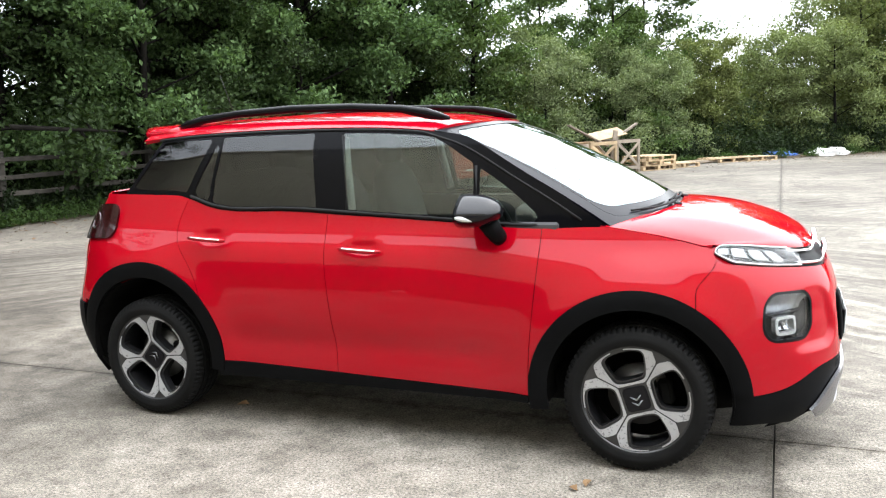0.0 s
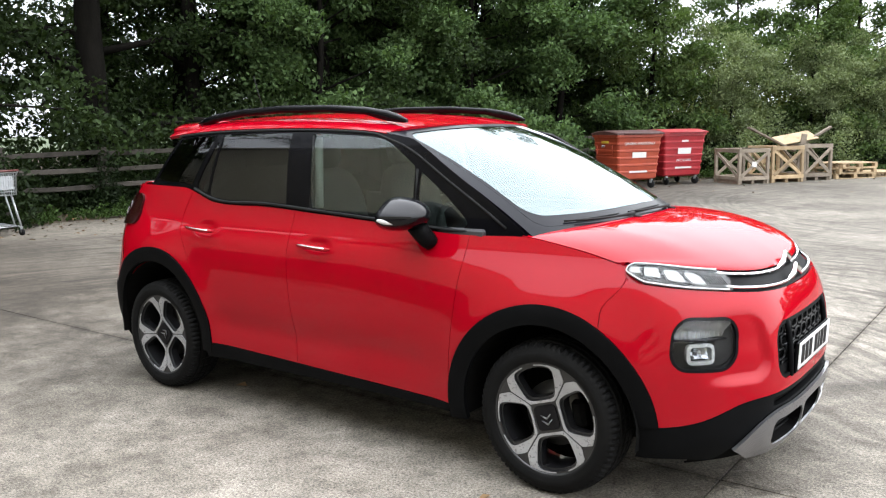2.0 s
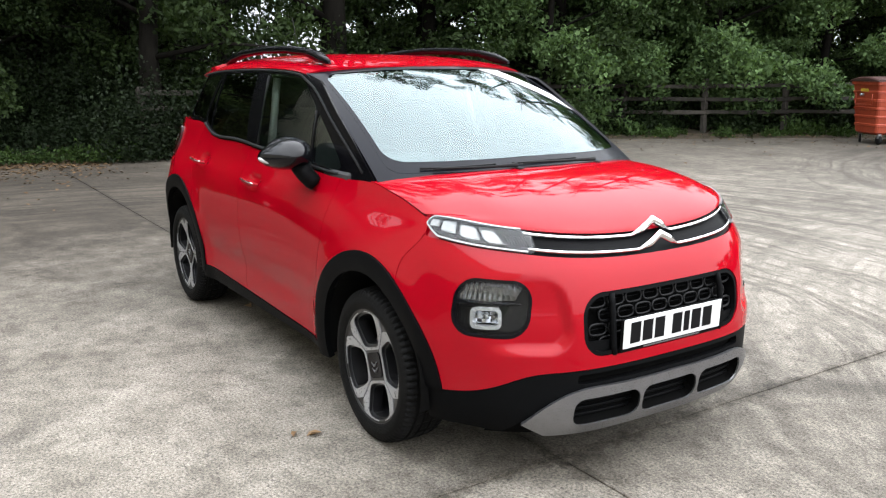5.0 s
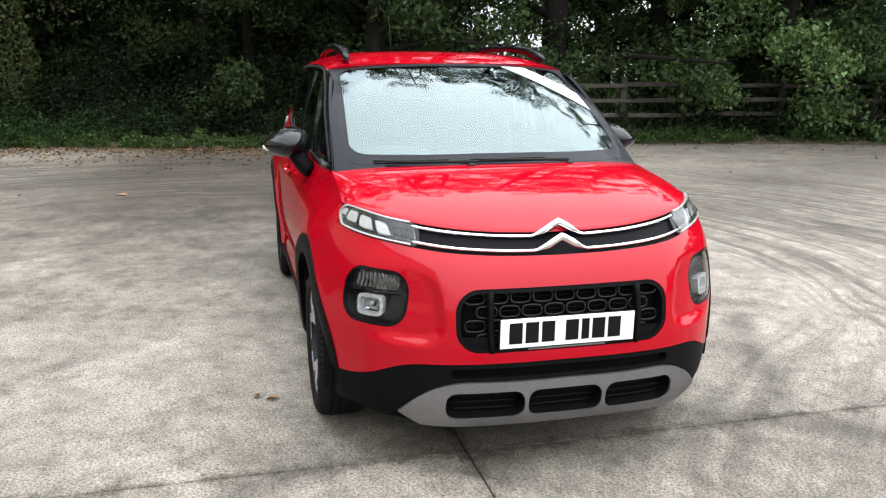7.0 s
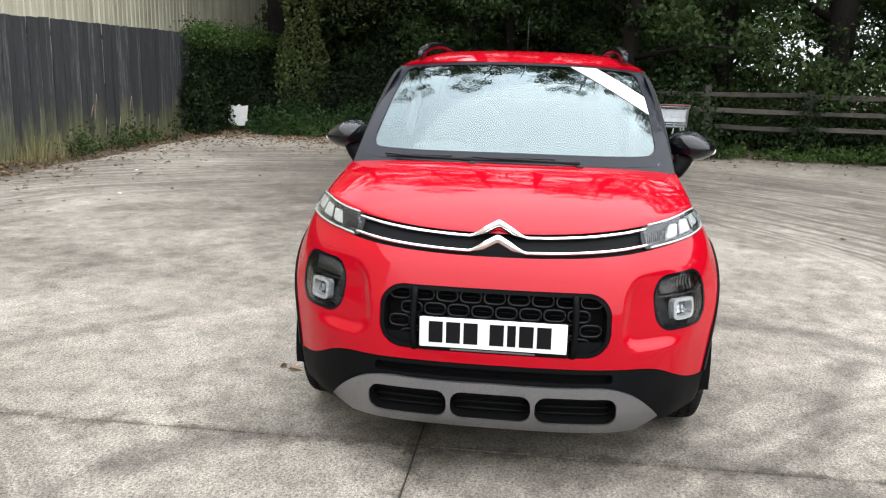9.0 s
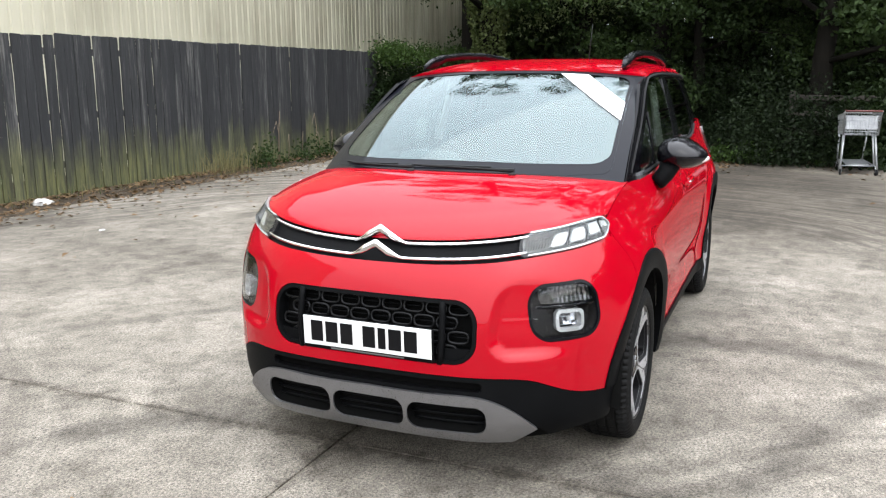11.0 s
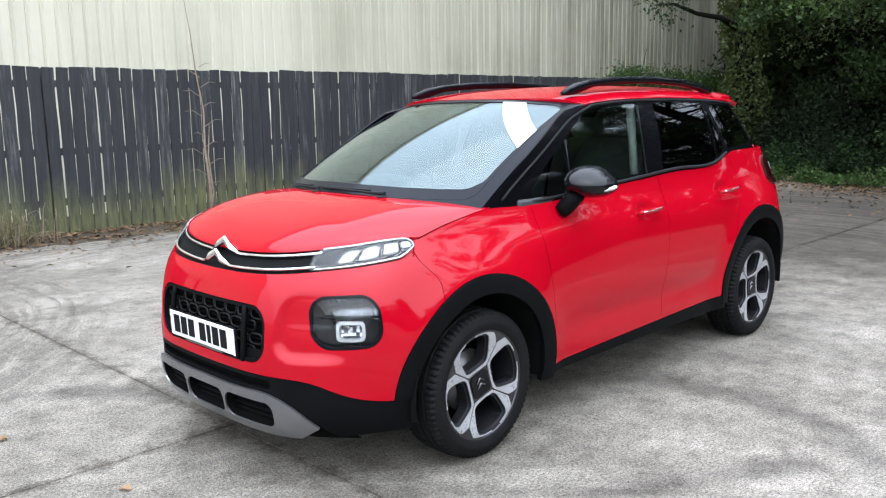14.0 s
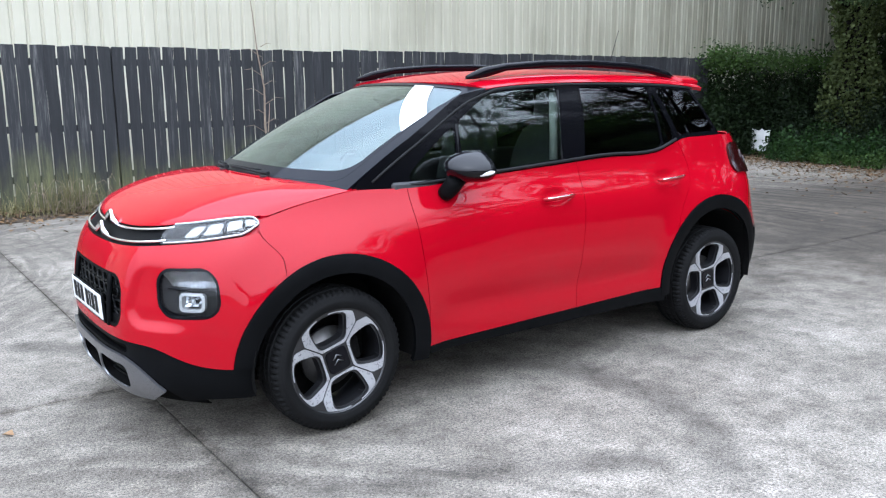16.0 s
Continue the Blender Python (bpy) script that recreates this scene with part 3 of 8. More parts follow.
# ---- trees and growth ----
def make_tree(seed, height, spread, leaves, leaf_len, material, low=0.14, trunk_r=0.16, label="", lean=0.05, ivy=0):
    """A tree with a tapered trunk, limbs, and a crown of small leaves in clumps."""
    rng, nr = random.Random(seed), np.random.default_rng(seed)
    tree = empty("tree")
    tagged(tree, label, "tree")
    bm = bmesh.new()
    n, p, pts = 9, Vector((0, 0, -0.2)), []
    drift = Vector((rng.uniform(-lean, lean), rng.uniform(-lean, lean), 0))
    for k in range(n):
        pts.append(p.copy())
        p = p + Vector((drift.x + rng.uniform(-0.05, 0.05), drift.y + rng.uniform(-0.05, 0.05), 1)) * (height * 0.92 / (n - 1))
    add_tube(bm, pts, [trunk_r * (1 - 0.86 * k / (n - 1)) * (1.35 if k == 0 else 1) for k in range(n)], 9)
    clumps = []
    for k in range(26):
        f = low + (0.97 - low) * ((k + rng.random()) / 26)
        i = min(int(f * (n - 1)), n - 2)
        base = pts[i].lerp(pts[i + 1], f * (n - 1) - i)
        ang = k * 2.4 + rng.uniform(-0.5, 0.5)
        reach = spread * (1.0 - 0.72 * max(0, f - 0.35)) * rng.uniform(0.55, 1.05)
        rise = rng.uniform(0.0, 0.55) + 0.5 * f
        mid = base + Vector((math.cos(ang) * reach * 0.5, math.sin(ang) * reach * 0.5, reach * 0.5 * rise * 0.8))
        tip = base + Vector((math.cos(ang + 0.2) * reach, math.sin(ang + 0.2) * reach, reach * rise * (0.8 if f > 0.3 else 0.25)))
        r = trunk_r * 0.34 * (1 - 0.6 * f)
        add_tube(bm, [base, mid, tip], [r, r * 0.6, r * 0.15], 5)
        for j in range(4):
            t = 0.35 + 0.65 * (j + rng.random()) / 4
            c = base.lerp(mid, t * 2) if t < 0.5 else mid.lerp(tip, t * 2 - 1)
            off = Vector((rng.uniform(-1, 1), rng.uniform(-1, 1), rng.uniform(-0.7, 0.6))) * reach * 0.28
            add_tube(bm, [c, c + off * 0.6, c + off], [r * 0.35, r * 0.2, r * 0.06], 4)
            clumps.append((c + off, rng.uniform(0.35, 0.75) * (0.6 + 0.12 * spread)))
            clumps.append((c + off * 0.4, rng.uniform(0.3, 0.6) * (0.6 + 0.12 * spread)))
    bmesh.ops.recalc_face_normals(bm, faces=bm.faces)
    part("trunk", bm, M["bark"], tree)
    c = np.array([tuple(c) for c, _ in clumps])
    s = np.array([s for _, s in clumps])
    # the crowns are open towards the top
    keep = (c[:, 2] < 6.2) | (nr.random(len(c)) < 0.22)
    leaves = int(leaves * (s[keep] ** 2).sum() / (s**2).sum())
    c, s = c[keep], s[keep]
    pick = nr.choice(len(c), leaves, p=s**2 / (s**2).sum())
    d = nr.normal(size=(leaves, 3))
    d /= np.linalg.norm(d, axis=1, keepdims=True)
    rad = nr.random(leaves)[:, None] ** 0.45
    at = c[pick] + d * rad * s[pick][:, None] * (1.0, 1.0, 0.62)
    at[:, 2] = np.maximum(at[:, 2], 0.1)
    crown = new("crown", leaves_mesh("crown", at, leaf_len * nr.uniform(0.7, 1.25, leaves), material, nr))
    crown.parent = tree
    if ivy:
        t = nr.random(ivy)
        z = t * 6.8
        ang = nr.random(ivy) * 2 * math.pi
        base = np.array([[np.interp(zz, [q.z for q in pts], [q[a] for q in pts]) for a in (0, 1)] for zz in z])
        rr = trunk_r * 1.15 + 0.28 * nr.random(ivy) ** 1.5 * (0.6 + 0.6 * np.sin(z * 3 + 2 * ang))
        at = np.c_[base[:, 0] + np.cos(ang) * rr, base[:, 1] + np.sin(ang) * rr, z]
        iv = new("ivy", leaves_mesh("ivy", at, 0.085 * nr.uniform(0.7, 1.2, ivy), M["leaf_trunk"], nr, 0.3, 0.9))
        iv.parent = tree
        tagged(iv, "ivy leaves on the trunk")
    return tree


def place(ob, x, y, turn=0.0, s=1.0, sz=None):
    ob.matrix_basis = pose(x, y, 0, 0, 0, turn) @ Matrix.Diagonal((s, s, sz or s, 1))
    return ob


def copy_at(src, x, y, turn, s, sz=None):
    ob = copy_thing(src, pose(x, y, 0, 0, 0, turn))
    return place(ob, x, y, turn, s, sz)


GROVE = "trees behind the yard"
oak = make_tree(1, 16.5, 4.0, 29000, 0.135, M["leaf_crown"], 0.10, 0.33, "tall broadleaf tree with dark green leaves")
ash = make_tree(2, 17.5, 3.7, 28000, 0.135, M["leaf_crown"], 0.12, 0.20, "tall slender tree with dark green crown")
elm = make_tree(3, 13.0, 3.3, 27000, 0.125, M["leaf_mid"], 0.07, 0.17, "leafy tree with mid green crown")
willow = make_tree(4, 6.2, 2.4, 20000, 0.12, M["leaf_light"], 0.05, 0.12, "bushy pale green willow tree")
hazel = make_tree(5, 6.6, 2.6, 20000, 0.13, M["leaf_scrub"], 0.04, 0.12, "bushy green tree with low branches")
sallow = make_tree(6, 5.2, 2.9, 22000, 0.11, M["leaf_grey"], 0.03, 0.08, "spreading grey-green sallow bush")
thorn = make_tree(7, 5.8, 2.7, 20000, 0.11, M["leaf_olive"], 0.03, 0.10, "tangled olive-brown thorn bush")
for o in (oak, ash, elm, willow, hazel, sallow, thorn):
    tagged(o, group=GROVE)
place(oak, -12.95, 5.86, 20)
place(ash, -12.3, 1.7, 75)
place(elm, -14.6, -0.7, 10, 0.88)
place(willow, 4.6, 31.0, 0, 1.05)
place(hazel, -6.6, 19.0, 30)
place(sallow, -2.2, 25.6, 60, 0.75)
place(thorn, 3.6, 28.8, 10, 0.8)
rng = random.Random(77)
for src, x, y, s in ((ash, -13.4, 8.6, 1.0), (elm, -12.0, 11.6, 1.0), (oak, -10.4, 15.2, 0.95), (elm, -15.4, 1.9, 1.1), (oak, -16.2, 0.2, 1.05), (ash, -16.4, 8.6, 1.05),
                     (elm, -15.6, 10.6, 1.0), (ash, -13.2, 14.2, 1.0), (elm, -9.4, 18.4, 0.95), (ash, -16.4, -3.8, 1.0), (elm, -19.0, -5.2, 1.0), (oak, -19.5, 4.0, 1.1),
                     (ash, -19.0, 9.6, 1.0), (elm, -17.0, 14.5, 1.0), (oak, -12.0, 19.0, 0.9), (elm, -7.6, 22.8, 0.6), (hazel, -3.6, 24.2, 0.95),
                     (willow, -0.4, 27.0, 0.70), (sallow, -4.9, 20.9, 0.8), (sallow, -2.9, 23.4, 0.72), (thorn, 1.4, 29.0, 0.85), (hazel, 6.6, 31.6, 1.0), (willow, 9.8, 33.2, 1.1), (hazel, 13.5, 34.6, 1.1), (thorn, 17.5, 36.8, 1.2),
                     (hazel, -3.4, 29.6, 1.12), (thorn, 3.4, 33.5, 1.25), (willow, 5.4, 35.5, 1.3), (sallow, 1.0, 33.0, 0.8), (willow, 22.0, 38.0, 1.2), (hazel, -6.4, 26.6, 1.15)):
    copy_at(src, x, y, rng.uniform(0, 360), s * rng.uniform(0.94, 1.06))
screen = make_tree(15, 8.6, 3.2, 30000, 0.125, M["leaf_screen"], 0.03, 0.12, "dense leafy tree branching from the ground")
tagged(screen, group=GROVE)
place(screen, -11.4, 10.6, 15)
for x, y, s in ((-10.9, 12.6, 0.95), (-9.8, 14.6, 1.05), (-8.4, 16.6, 1.0), (-12.4, 13.4, 1.2), (-10.8, 16.6, 1.25), (-9.2, 19.6, 1.25), (-13.4, 10.9, 1.15)):
    copy_at(screen, x, y, rng.uniform(0, 360), s)
canopy = make_tree(12, 17.5, 7.0, 36000, 0.165, M["leaf_crown"], 0.36, 0.28, "tall spreading tree overhanging the yard's edge")
tagged(canopy, group=GROVE)
place(canopy, -15.2, -1.6, 40)
for x, y, s in ((-15.0, 4.0, 1.0), (-14.6, 9.2, 0.95), (-17.2, -7.0, 1.05)):
    copy_at(canopy, x, y, rng.uniform(0, 360), s)
ivy_tree = make_tree(9, 15.0, 5.6, 30000, 0.14, M["leaf_crown"], 0.40, 0.30, "old tree with its trunk wrapped in ivy", 0.02, ivy=14000)
place(ivy_tree, -14.8, -5.75, 0)
limb = [(0, 0, 3.1), (0.7, -0.15, 3.35), (1.5, -0.30, 3.4), (2.3, -0.4, 3.55), (2.9, -0.5, 3.5)]
part("branch", tube_bm(limb, [0.09, 0.06, 0.045, 0.03, 0.012], 7), M["bark"], ivy_tree, "bare limb reaching out towards the shed")
nr = np.random.default_rng(19)
tips = np.concatenate([np.array(c) + nr.normal(size=(70, 3)) * (0.22, 0.2, 0.13) for c in ((2.9, -0.5, 3.5), (2.5, -0.35, 3.7), (2.7, -0.3, 3.25), (2.1, -0.4, 3.7))])
sprays = new("branch_leaves", leaves_mesh("branch_leaves", tips, 0.085 * nr.uniform(0.7, 1.2, len(tips)), M["leaf_mid"], nr))
sprays.parent = ivy_tree
bough = [(0.1, 0.1, 4.3), (0.4, 0.9, 4.1), (0.7, 1.7, 3.8), (0.95, 2.4, 3.35)]
part("branch", tube_bm(bough, [0.07, 0.05, 0.035, 0.012], 7), M["bark"], ivy_tree, "leafy low bough")
tips = np.concatenate([np.array(c) + nr.normal(size=(170, 3)) * (0.34, 0.36, 0.22) for c in ((0.95, 2.4, 3.35), (0.8, 1.9, 3.6), (0.5, 2.7, 3.5), (1.2, 2.0, 3.7), (0.3, 1.3, 3.7), (1.3, 2.9, 3.6))])
sprays = new("branch_leaves", leaves_mesh("branch_leaves", tips, 0.11 * nr.uniform(0.7, 1.2, len(tips)), M["leaf_scrub"], nr))
sprays.parent = ivy_tree

shoot = [(-0.1, 0.1, 3.4), (-0.5, 0.7, 3.3), (-0.8, 1.5, 3.5), (-1.0, 2.5, 3.3)]
part("branch", tube_bm(shoot, [0.06, 0.045, 0.03, 0.010], 7), M["bark"], ivy_tree, "bough with pale leaves")
tips = np.concatenate([np.array(c) + nr.normal(size=(300, 3)) * (0.34, 0.38, 0.26) for c in ((-0.9, 0.9, 3.0), (-0.8, 1.4, 3.3), (-0.9, 1.9, 3.5), (-1.0, 2.5, 3.2), (-0.7, 1.6, 3.8), (-0.8, 0.9, 3.9), (-1.0, 2.3, 3.9), (-0.9, 3.0, 3.5))])
sprays = new("branch_leaves", leaves_mesh("branch_leaves", tips, 0.10 * nr.uniform(0.7, 1.2, len(tips)), M["leaf_grey"], nr))
sprays.parent = ivy_tree


def make_growth(name, label, spots, per, leaf_len, material, seed, flat=0.75):
    """Brambles, weeds or hedge: leaves heaped round many spots (x, y, radius, height)."""
    nr = np.random.default_rng(seed)
    out, ln = [], []
    for x, y, r, h in spots:
        n = int(per * r * (r + h))
        d = nr.normal(size=(n, 3))
        d /= np.linalg.norm(d, axis=1, keepdims=True)
        d[:, 2] = np.abs(d[:, 2])
        q = d * nr.random(n)[:, None] ** 0.35 * (r, r, h) * (1 + 0.25 * np.sin(7 * d[:, :1] + 5 * d[:, 1:2] + x))
        out.append(q + (x, y, 0.03))
        ln.append(leaf_len * nr.uniform(0.6, 1.3, n))
    ob = new(name, leaves_mesh(name, np.concatenate(out), np.concatenate(ln), material, nr, 0.5, 0.6))
    return tagged(ob, label, kind="stuff")


rng = random.Random(21)
spots_bramble, spots_weed, spots_back = [], [], []
for p, n in along_edge(0.55):
    q = p + n * rng.uniform(0.9, 1.6)
    if p.y > -9:
        spots_bramble.append((q.x, q.y, rng.uniform(0.4, 0.75), rng.uniform(0.5, 1.15)))
        q = p + n * rng.uniform(1.9, 3.2)
        spots_back.append((q.x, q.y, rng.uniform(0.7, 1.1), rng.uniform(0.9, 2.0)))
    q = p + n * rng.uniform(0.15, 0.8)
    spots_weed.append((q.x, q.y, rng.uniform(0.16, 0.4), rng.uniform(0.12, 0.34)))
spots_bramble += [(-10.75 + 0.1 * math.sin(3 * k), 0.7 + 0.42 * k, 0.55, 1.45 + 0.15 * math.sin(2 * k)) for k in range(6)]
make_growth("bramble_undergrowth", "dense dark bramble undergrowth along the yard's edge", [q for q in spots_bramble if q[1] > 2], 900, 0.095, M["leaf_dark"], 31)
make_growth("undergrowth_behind", "shrubby green undergrowth beneath the trees", [q for q in spots_back if q[1] > 2], 520, 0.105, M["leaf_mid"], 32)
# same brambles and shrubs, in leaves darkened for the shade beneath the trees
make_growth("ivy_undergrowth", "dense ivy and brambles beside the old tree, shade painted into their leaves", [q for q in spots_bramble + spots_back if q[1] <= 2], 1150, 0.070, M["leaf_painted_shade"], 37)
spots_thicket, spots_pale = [], []
for p, n in along_edge(0.9):
    if p.y > -5:
        for w0, w1 in ((3.0, 5.0), (5.5, 8.5), (9.5, 13.0)):
            q = p + n * rng.uniform(w0, w1)
            tall = rng.uniform(2.6, 4.6) + 0.12 * w0
            (spots_pale if p.y > 17.5 else spots_thicket).append((q.x, q.y, rng.uniform(0.9, 1.5), tall if p.y < 17.5 else tall * 0.95))


def in_gap(x, y, wide):
    """Whether a spot stands in one of the two gaps where the sky shows through the wood."""
    away = math.degrees(math.atan2(y + 3.3, x - 3.3))
    return 149 < away < 160 or abs((x + 13.0) * 0.545 + (y - 10.4) * 0.839) < wide


spots_thicket = [(x, y, r, min(h, 2.2) if in_gap(x, y, 1.5) else h) for x, y, r, h in spots_thicket]
make_growth("thicket", "dense green thicket filling the wood behind the yard", [q for q in spots_thicket if q[1] > 3], 140, 0.15, M["leaf_mid"], 34)
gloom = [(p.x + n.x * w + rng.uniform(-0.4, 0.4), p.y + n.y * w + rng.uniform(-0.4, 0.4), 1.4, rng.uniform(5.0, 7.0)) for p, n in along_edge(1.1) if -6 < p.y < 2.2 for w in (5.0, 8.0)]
# darker copy of the thicket: deep shade is painted into the leaf colour
make_growth("dark_thicket", "thicket behind the brambles with shade painted into its leaves", [q for q in spots_thicket if q[1] <= 3] + gloom, 140, 0.14, M["leaf_dark"], 38)
far = [(p.x + n.x * rng.uniform(13.5, 17.5), p.y + n.y * rng.uniform(13.5, 17.5), 2.1, rng.uniform(6.0, 8.0)) for p, n in along_edge(1.2) if -6 < p.y < 20]
far += [(-17.6 - 0.75 * k + rng.uniform(-0.3, 0.3), -5.75 + 0.534 * (-2.8 - 0.75 * k) + w + rng.uniform(-0.3, 0.3), 1.5, rng.uniform(7.0, 10.0)) for k in range(11) for w in (2.2, 4.2)]
make_growth("far_wood", "dark wood filling the distance behind the trees", [q for q in far if not in_gap(q[0], q[1], 2.0)], 95, 0.24, M["leaf_mid"], 36)
make_growth("pale_thicket", "dense pale green scrub beyond the pallets", spots_pale, 190, 0.14, M["leaf_light"], 35)
for p, n in along_edge(0.28):
    if -5.5 < p.y < 9.0:
        q = p + n * (rng.uniform(-0.32, 0.0) if p.y < 2 else rng.uniform(-0.05, 0.30))
        spots_weed.append((q.x, q.y, rng.uniform(0.10, 0.26), rng.uniform(0.12, 0.34)))
make_growth("verge_weeds", "low green weeds on the verge", spots_weed, 2600, 0.06, M["leaf_weed"], 33)


def make_litter():
    """Fallen leaves, thick on the verge and thinning over the concrete."""
    nr = np.random.default_rng(8)
    pts = along_edge(0.4)
    c = []
    for p, n in pts:
        for w in nr.exponential(0.55, 26) * nr.choice((-1.6, 0.8), 26, p=(0.5, 0.5)) + 0.1:
            c.append((p.x + n.x * w + nr.normal() * 0.3, p.y + n.y * w + nr.normal() * 0.3, 0.006 if w < 0 else 0.05 + 0.03 * w))
        if p.y < 0.8:
            for w in nr.exponential(0.8, 170):
                c.append((p.x - n.x * w + nr.normal() * 0.2, p.y - n.y * w + nr.normal() * 0.2, 0.006))
    for x in np.arange(-13, 5, 0.004):
        w = nr.exponential(0.44)
        c.append((x, FENCE_Y + 0.05 + w, (0.045 if w < 0.35 else 0.014) + 0.02 * nr.random()))
    ob = new("leaf_litter", leaves_mesh("leaf_litter", np.array(c), 0.065 * nr.uniform(0.5, 1.4, len(c)), M["leaf_fallen"], nr, 5.0, 0.6))
    return tagged(ob, "fallen brown leaves scattered along the yard's edges", kind="stuff")


litter = make_litter()


# ---- the car: materials ----
import functools


def paint_mat():
    m, n, l, p = node_mat("red_car_paint")
    co = n.new("ShaderNodeTexCoord").outputs["Object"]
    dust = noise_tex(n, l, co, 3.0, 6, 0.7)
    l.new(mix(n, l, dust.outputs["Fac"], (0.278, 0.0006, 0.0066), (0.302, 0.0009, 0.0082)), p.inputs["Base Color"])
    p.inputs["Roughness"].default_value = 0.5
    p.inputs["Specular IOR Level"].default_value = 0.0
    p.inputs["Coat Weight"].default_value = 0.68
    p.inputs["Coat Roughness"].default_value = 0.018
    p.inputs["Coat IOR"].default_value = 1.45
    peel = noise_tex(n, l, co, 220, 2, 0.5)
    bumped(n, l, p, peel.outputs["Fac"], 0.012, 0.002)
    return m


def glass_mat(name, tint, mirror, cast=(1, 1, 1)):
    """A clear pane: what passes takes the tint at each face, and the gloss rises towards grazing angles."""
    m, n, l, p = node_mat(name)
    n.remove(p)
    clear, gloss = n.new("ShaderNodeBsdfTransparent"), n.new("ShaderNodeBsdfGlossy")
    clear.inputs["Color"].default_value = (*tint, 1)
    gloss.inputs["Color"].default_value = (*cast, 1)
    gloss.inputs["Roughness"].default_value = 0.0
    facing = n.new("ShaderNodeLayerWeight")
    facing.inputs["Blend"].default_value = 0.5
    rise = math_node(n, l, "POWER", facing.outputs["Facing"], 5.0)
    s = n.new("ShaderNodeMixShader")
    l.new(math_node(n, l, "ADD", math_node(n, l, "MULTIPLY", rise, 1 - mirror), mirror, True), s.inputs[0])
    l.new(clear.outputs[0], s.inputs[1])
    l.new(gloss.outputs[0], s.inputs[2])
    l.new(s.outputs[0], n["Material Output"].inputs["Surface"])
    return m


M["paint"] = paint_mat()
M["gloss_black"] = surface("gloss_black_paint", (0.003, 0.003, 0.0045), (0.005, 0.005, 0.007), 6, 0.20, bump=0, coat=0.26, spec=0.05)
M["mirror_black"] = surface("polished_mirror_black", (0.004, 0.004, 0.0055), (0.006, 0.006, 0.008), 6, 0.12, bump=0, coat=0.5, spec=0.05)
M["frame_black"] = surface("window_frame_black", (0.003, 0.003, 0.004), (0.004, 0.004, 0.0055), 6, 0.22, bump=0, coat=0.10, spec=0.04)
M["pillar_black"] = surface("pillar_black_paint", (0.004, 0.0045, 0.008), (0.006, 0.007, 0.012), 6, 0.35, bump=0, coat=0.17, spec=0.05)
M["black_plastic"] = surface("grained_black_plastic", (0.0022, 0.0024, 0.0028), (0.0048, 0.005, 0.0056), 7, 0.55, bump=0.06, fine=350, spec=0.06)
M["grille_plastic"] = surface("satin_grille_plastic", (0.003, 0.0032, 0.0038), (0.005, 0.0052, 0.006), 7, 0.35, bump=0, spec=0.16)
M["gap"] = surface("dark_gap", (0.002, 0.002, 0.002), (0.004, 0.004, 0.004), 9, 0.9, bump=0, spec=0.05)
M["under"] = surface("underbody_black", (0.002, 0.002, 0.002), (0.005, 0.0048, 0.0045), 9, 0.9, bump=0.1, spec=0.1)
M["glass"] = glass_mat("clear_car_glass", (0.62, 0.70, 0.69), 0.088, (0.88, 0.975, 1.0))
M["side_glass"] = glass_mat("green_side_glass", (0.70, 0.76, 0.73), 0.050)
M["privacy_glass"] = glass_mat("dark_privacy_glass", (0.25, 0.26, 0.28), 0.050)
M["lens"] = glass_mat("clear_lens", (0.95, 0.955, 0.96), 0.010)
M["lamp_cover"] = glass_mat("clear_lamp_cover", (0.95, 0.955, 0.955), 0.016)
M["chrome"] = surface("chrome", (0.78, 0.78, 0.79), (0.88, 0.88, 0.89), 5, 0.14, metal=1.0, bump=0)
M["satin_silver"] = surface("satin_silver_trim", (0.215, 0.215, 0.228), (0.28, 0.28, 0.293), 6, 0.30, metal=0.9, bump=0.02, fine=300)
M["alloy"] = surface("machined_alloy", (0.43, 0.43, 0.445), (0.54, 0.54, 0.555), 8, 0.30, metal=0.45, bump=0.02)
M["alloy_dark"] = surface("dark_alloy", (0.008, 0.008, 0.009), (0.016, 0.016, 0.018), 8, 0.35, bump=0.02, coat=0.4)
M["tyre"] = surface("tyre_rubber", (0.004, 0.004, 0.0043), (0.009, 0.0088, 0.0086), 12, 0.70, bump=0.2, fine=120, spec=0.12)
M["disc"] = surface("brake_disc", (0.09, 0.085, 0.08), (0.16, 0.155, 0.15), 20, 0.4, metal=0.9, bump=0.05)
M["plate_white"] = surface("white_plate", (0.78, 0.78, 0.78), (0.84, 0.84, 0.84), 5, 0.4, bump=0)
M["plate_black"] = surface("black_lettering", (0.006, 0.006, 0.0065), (0.010, 0.010, 0.011), 5, 0.5, bump=0, spec=0.08)
M["facet"] = surface("faceted_reflector", (0.14, 0.148, 0.16), (0.40, 0.41, 0.43), 45, 0.18, metal=1.0, bump=0)
M["lamp_dark"] = surface("dark_lamp_housing", (0.010, 0.010, 0.011), (0.024, 0.024, 0.026), 14, 0.25, bump=0.03, spec=0.2)
M["drl"] = surface("white_lamp_body", (0.42, 0.43, 0.43), (0.56, 0.57, 0.57), 40, 0.25, metal=0.3, bump=0)
M["tail_red"] = surface("dark_red_lamp", (0.014, 0.001, 0.002), (0.030, 0.002, 0.003), 12, 0.15, bump=0, coat=0.5)
M["fabric"] = surface("dark_seat_fabric", (0.03, 0.03, 0.033), (0.07, 0.07, 0.075), 30, 0.9, bump=0.2)
M["dash"] = surface("dashboard_plastic", (0.03, 0.031, 0.034), (0.055, 0.056, 0.06), 10, 0.6, bump=0.1)
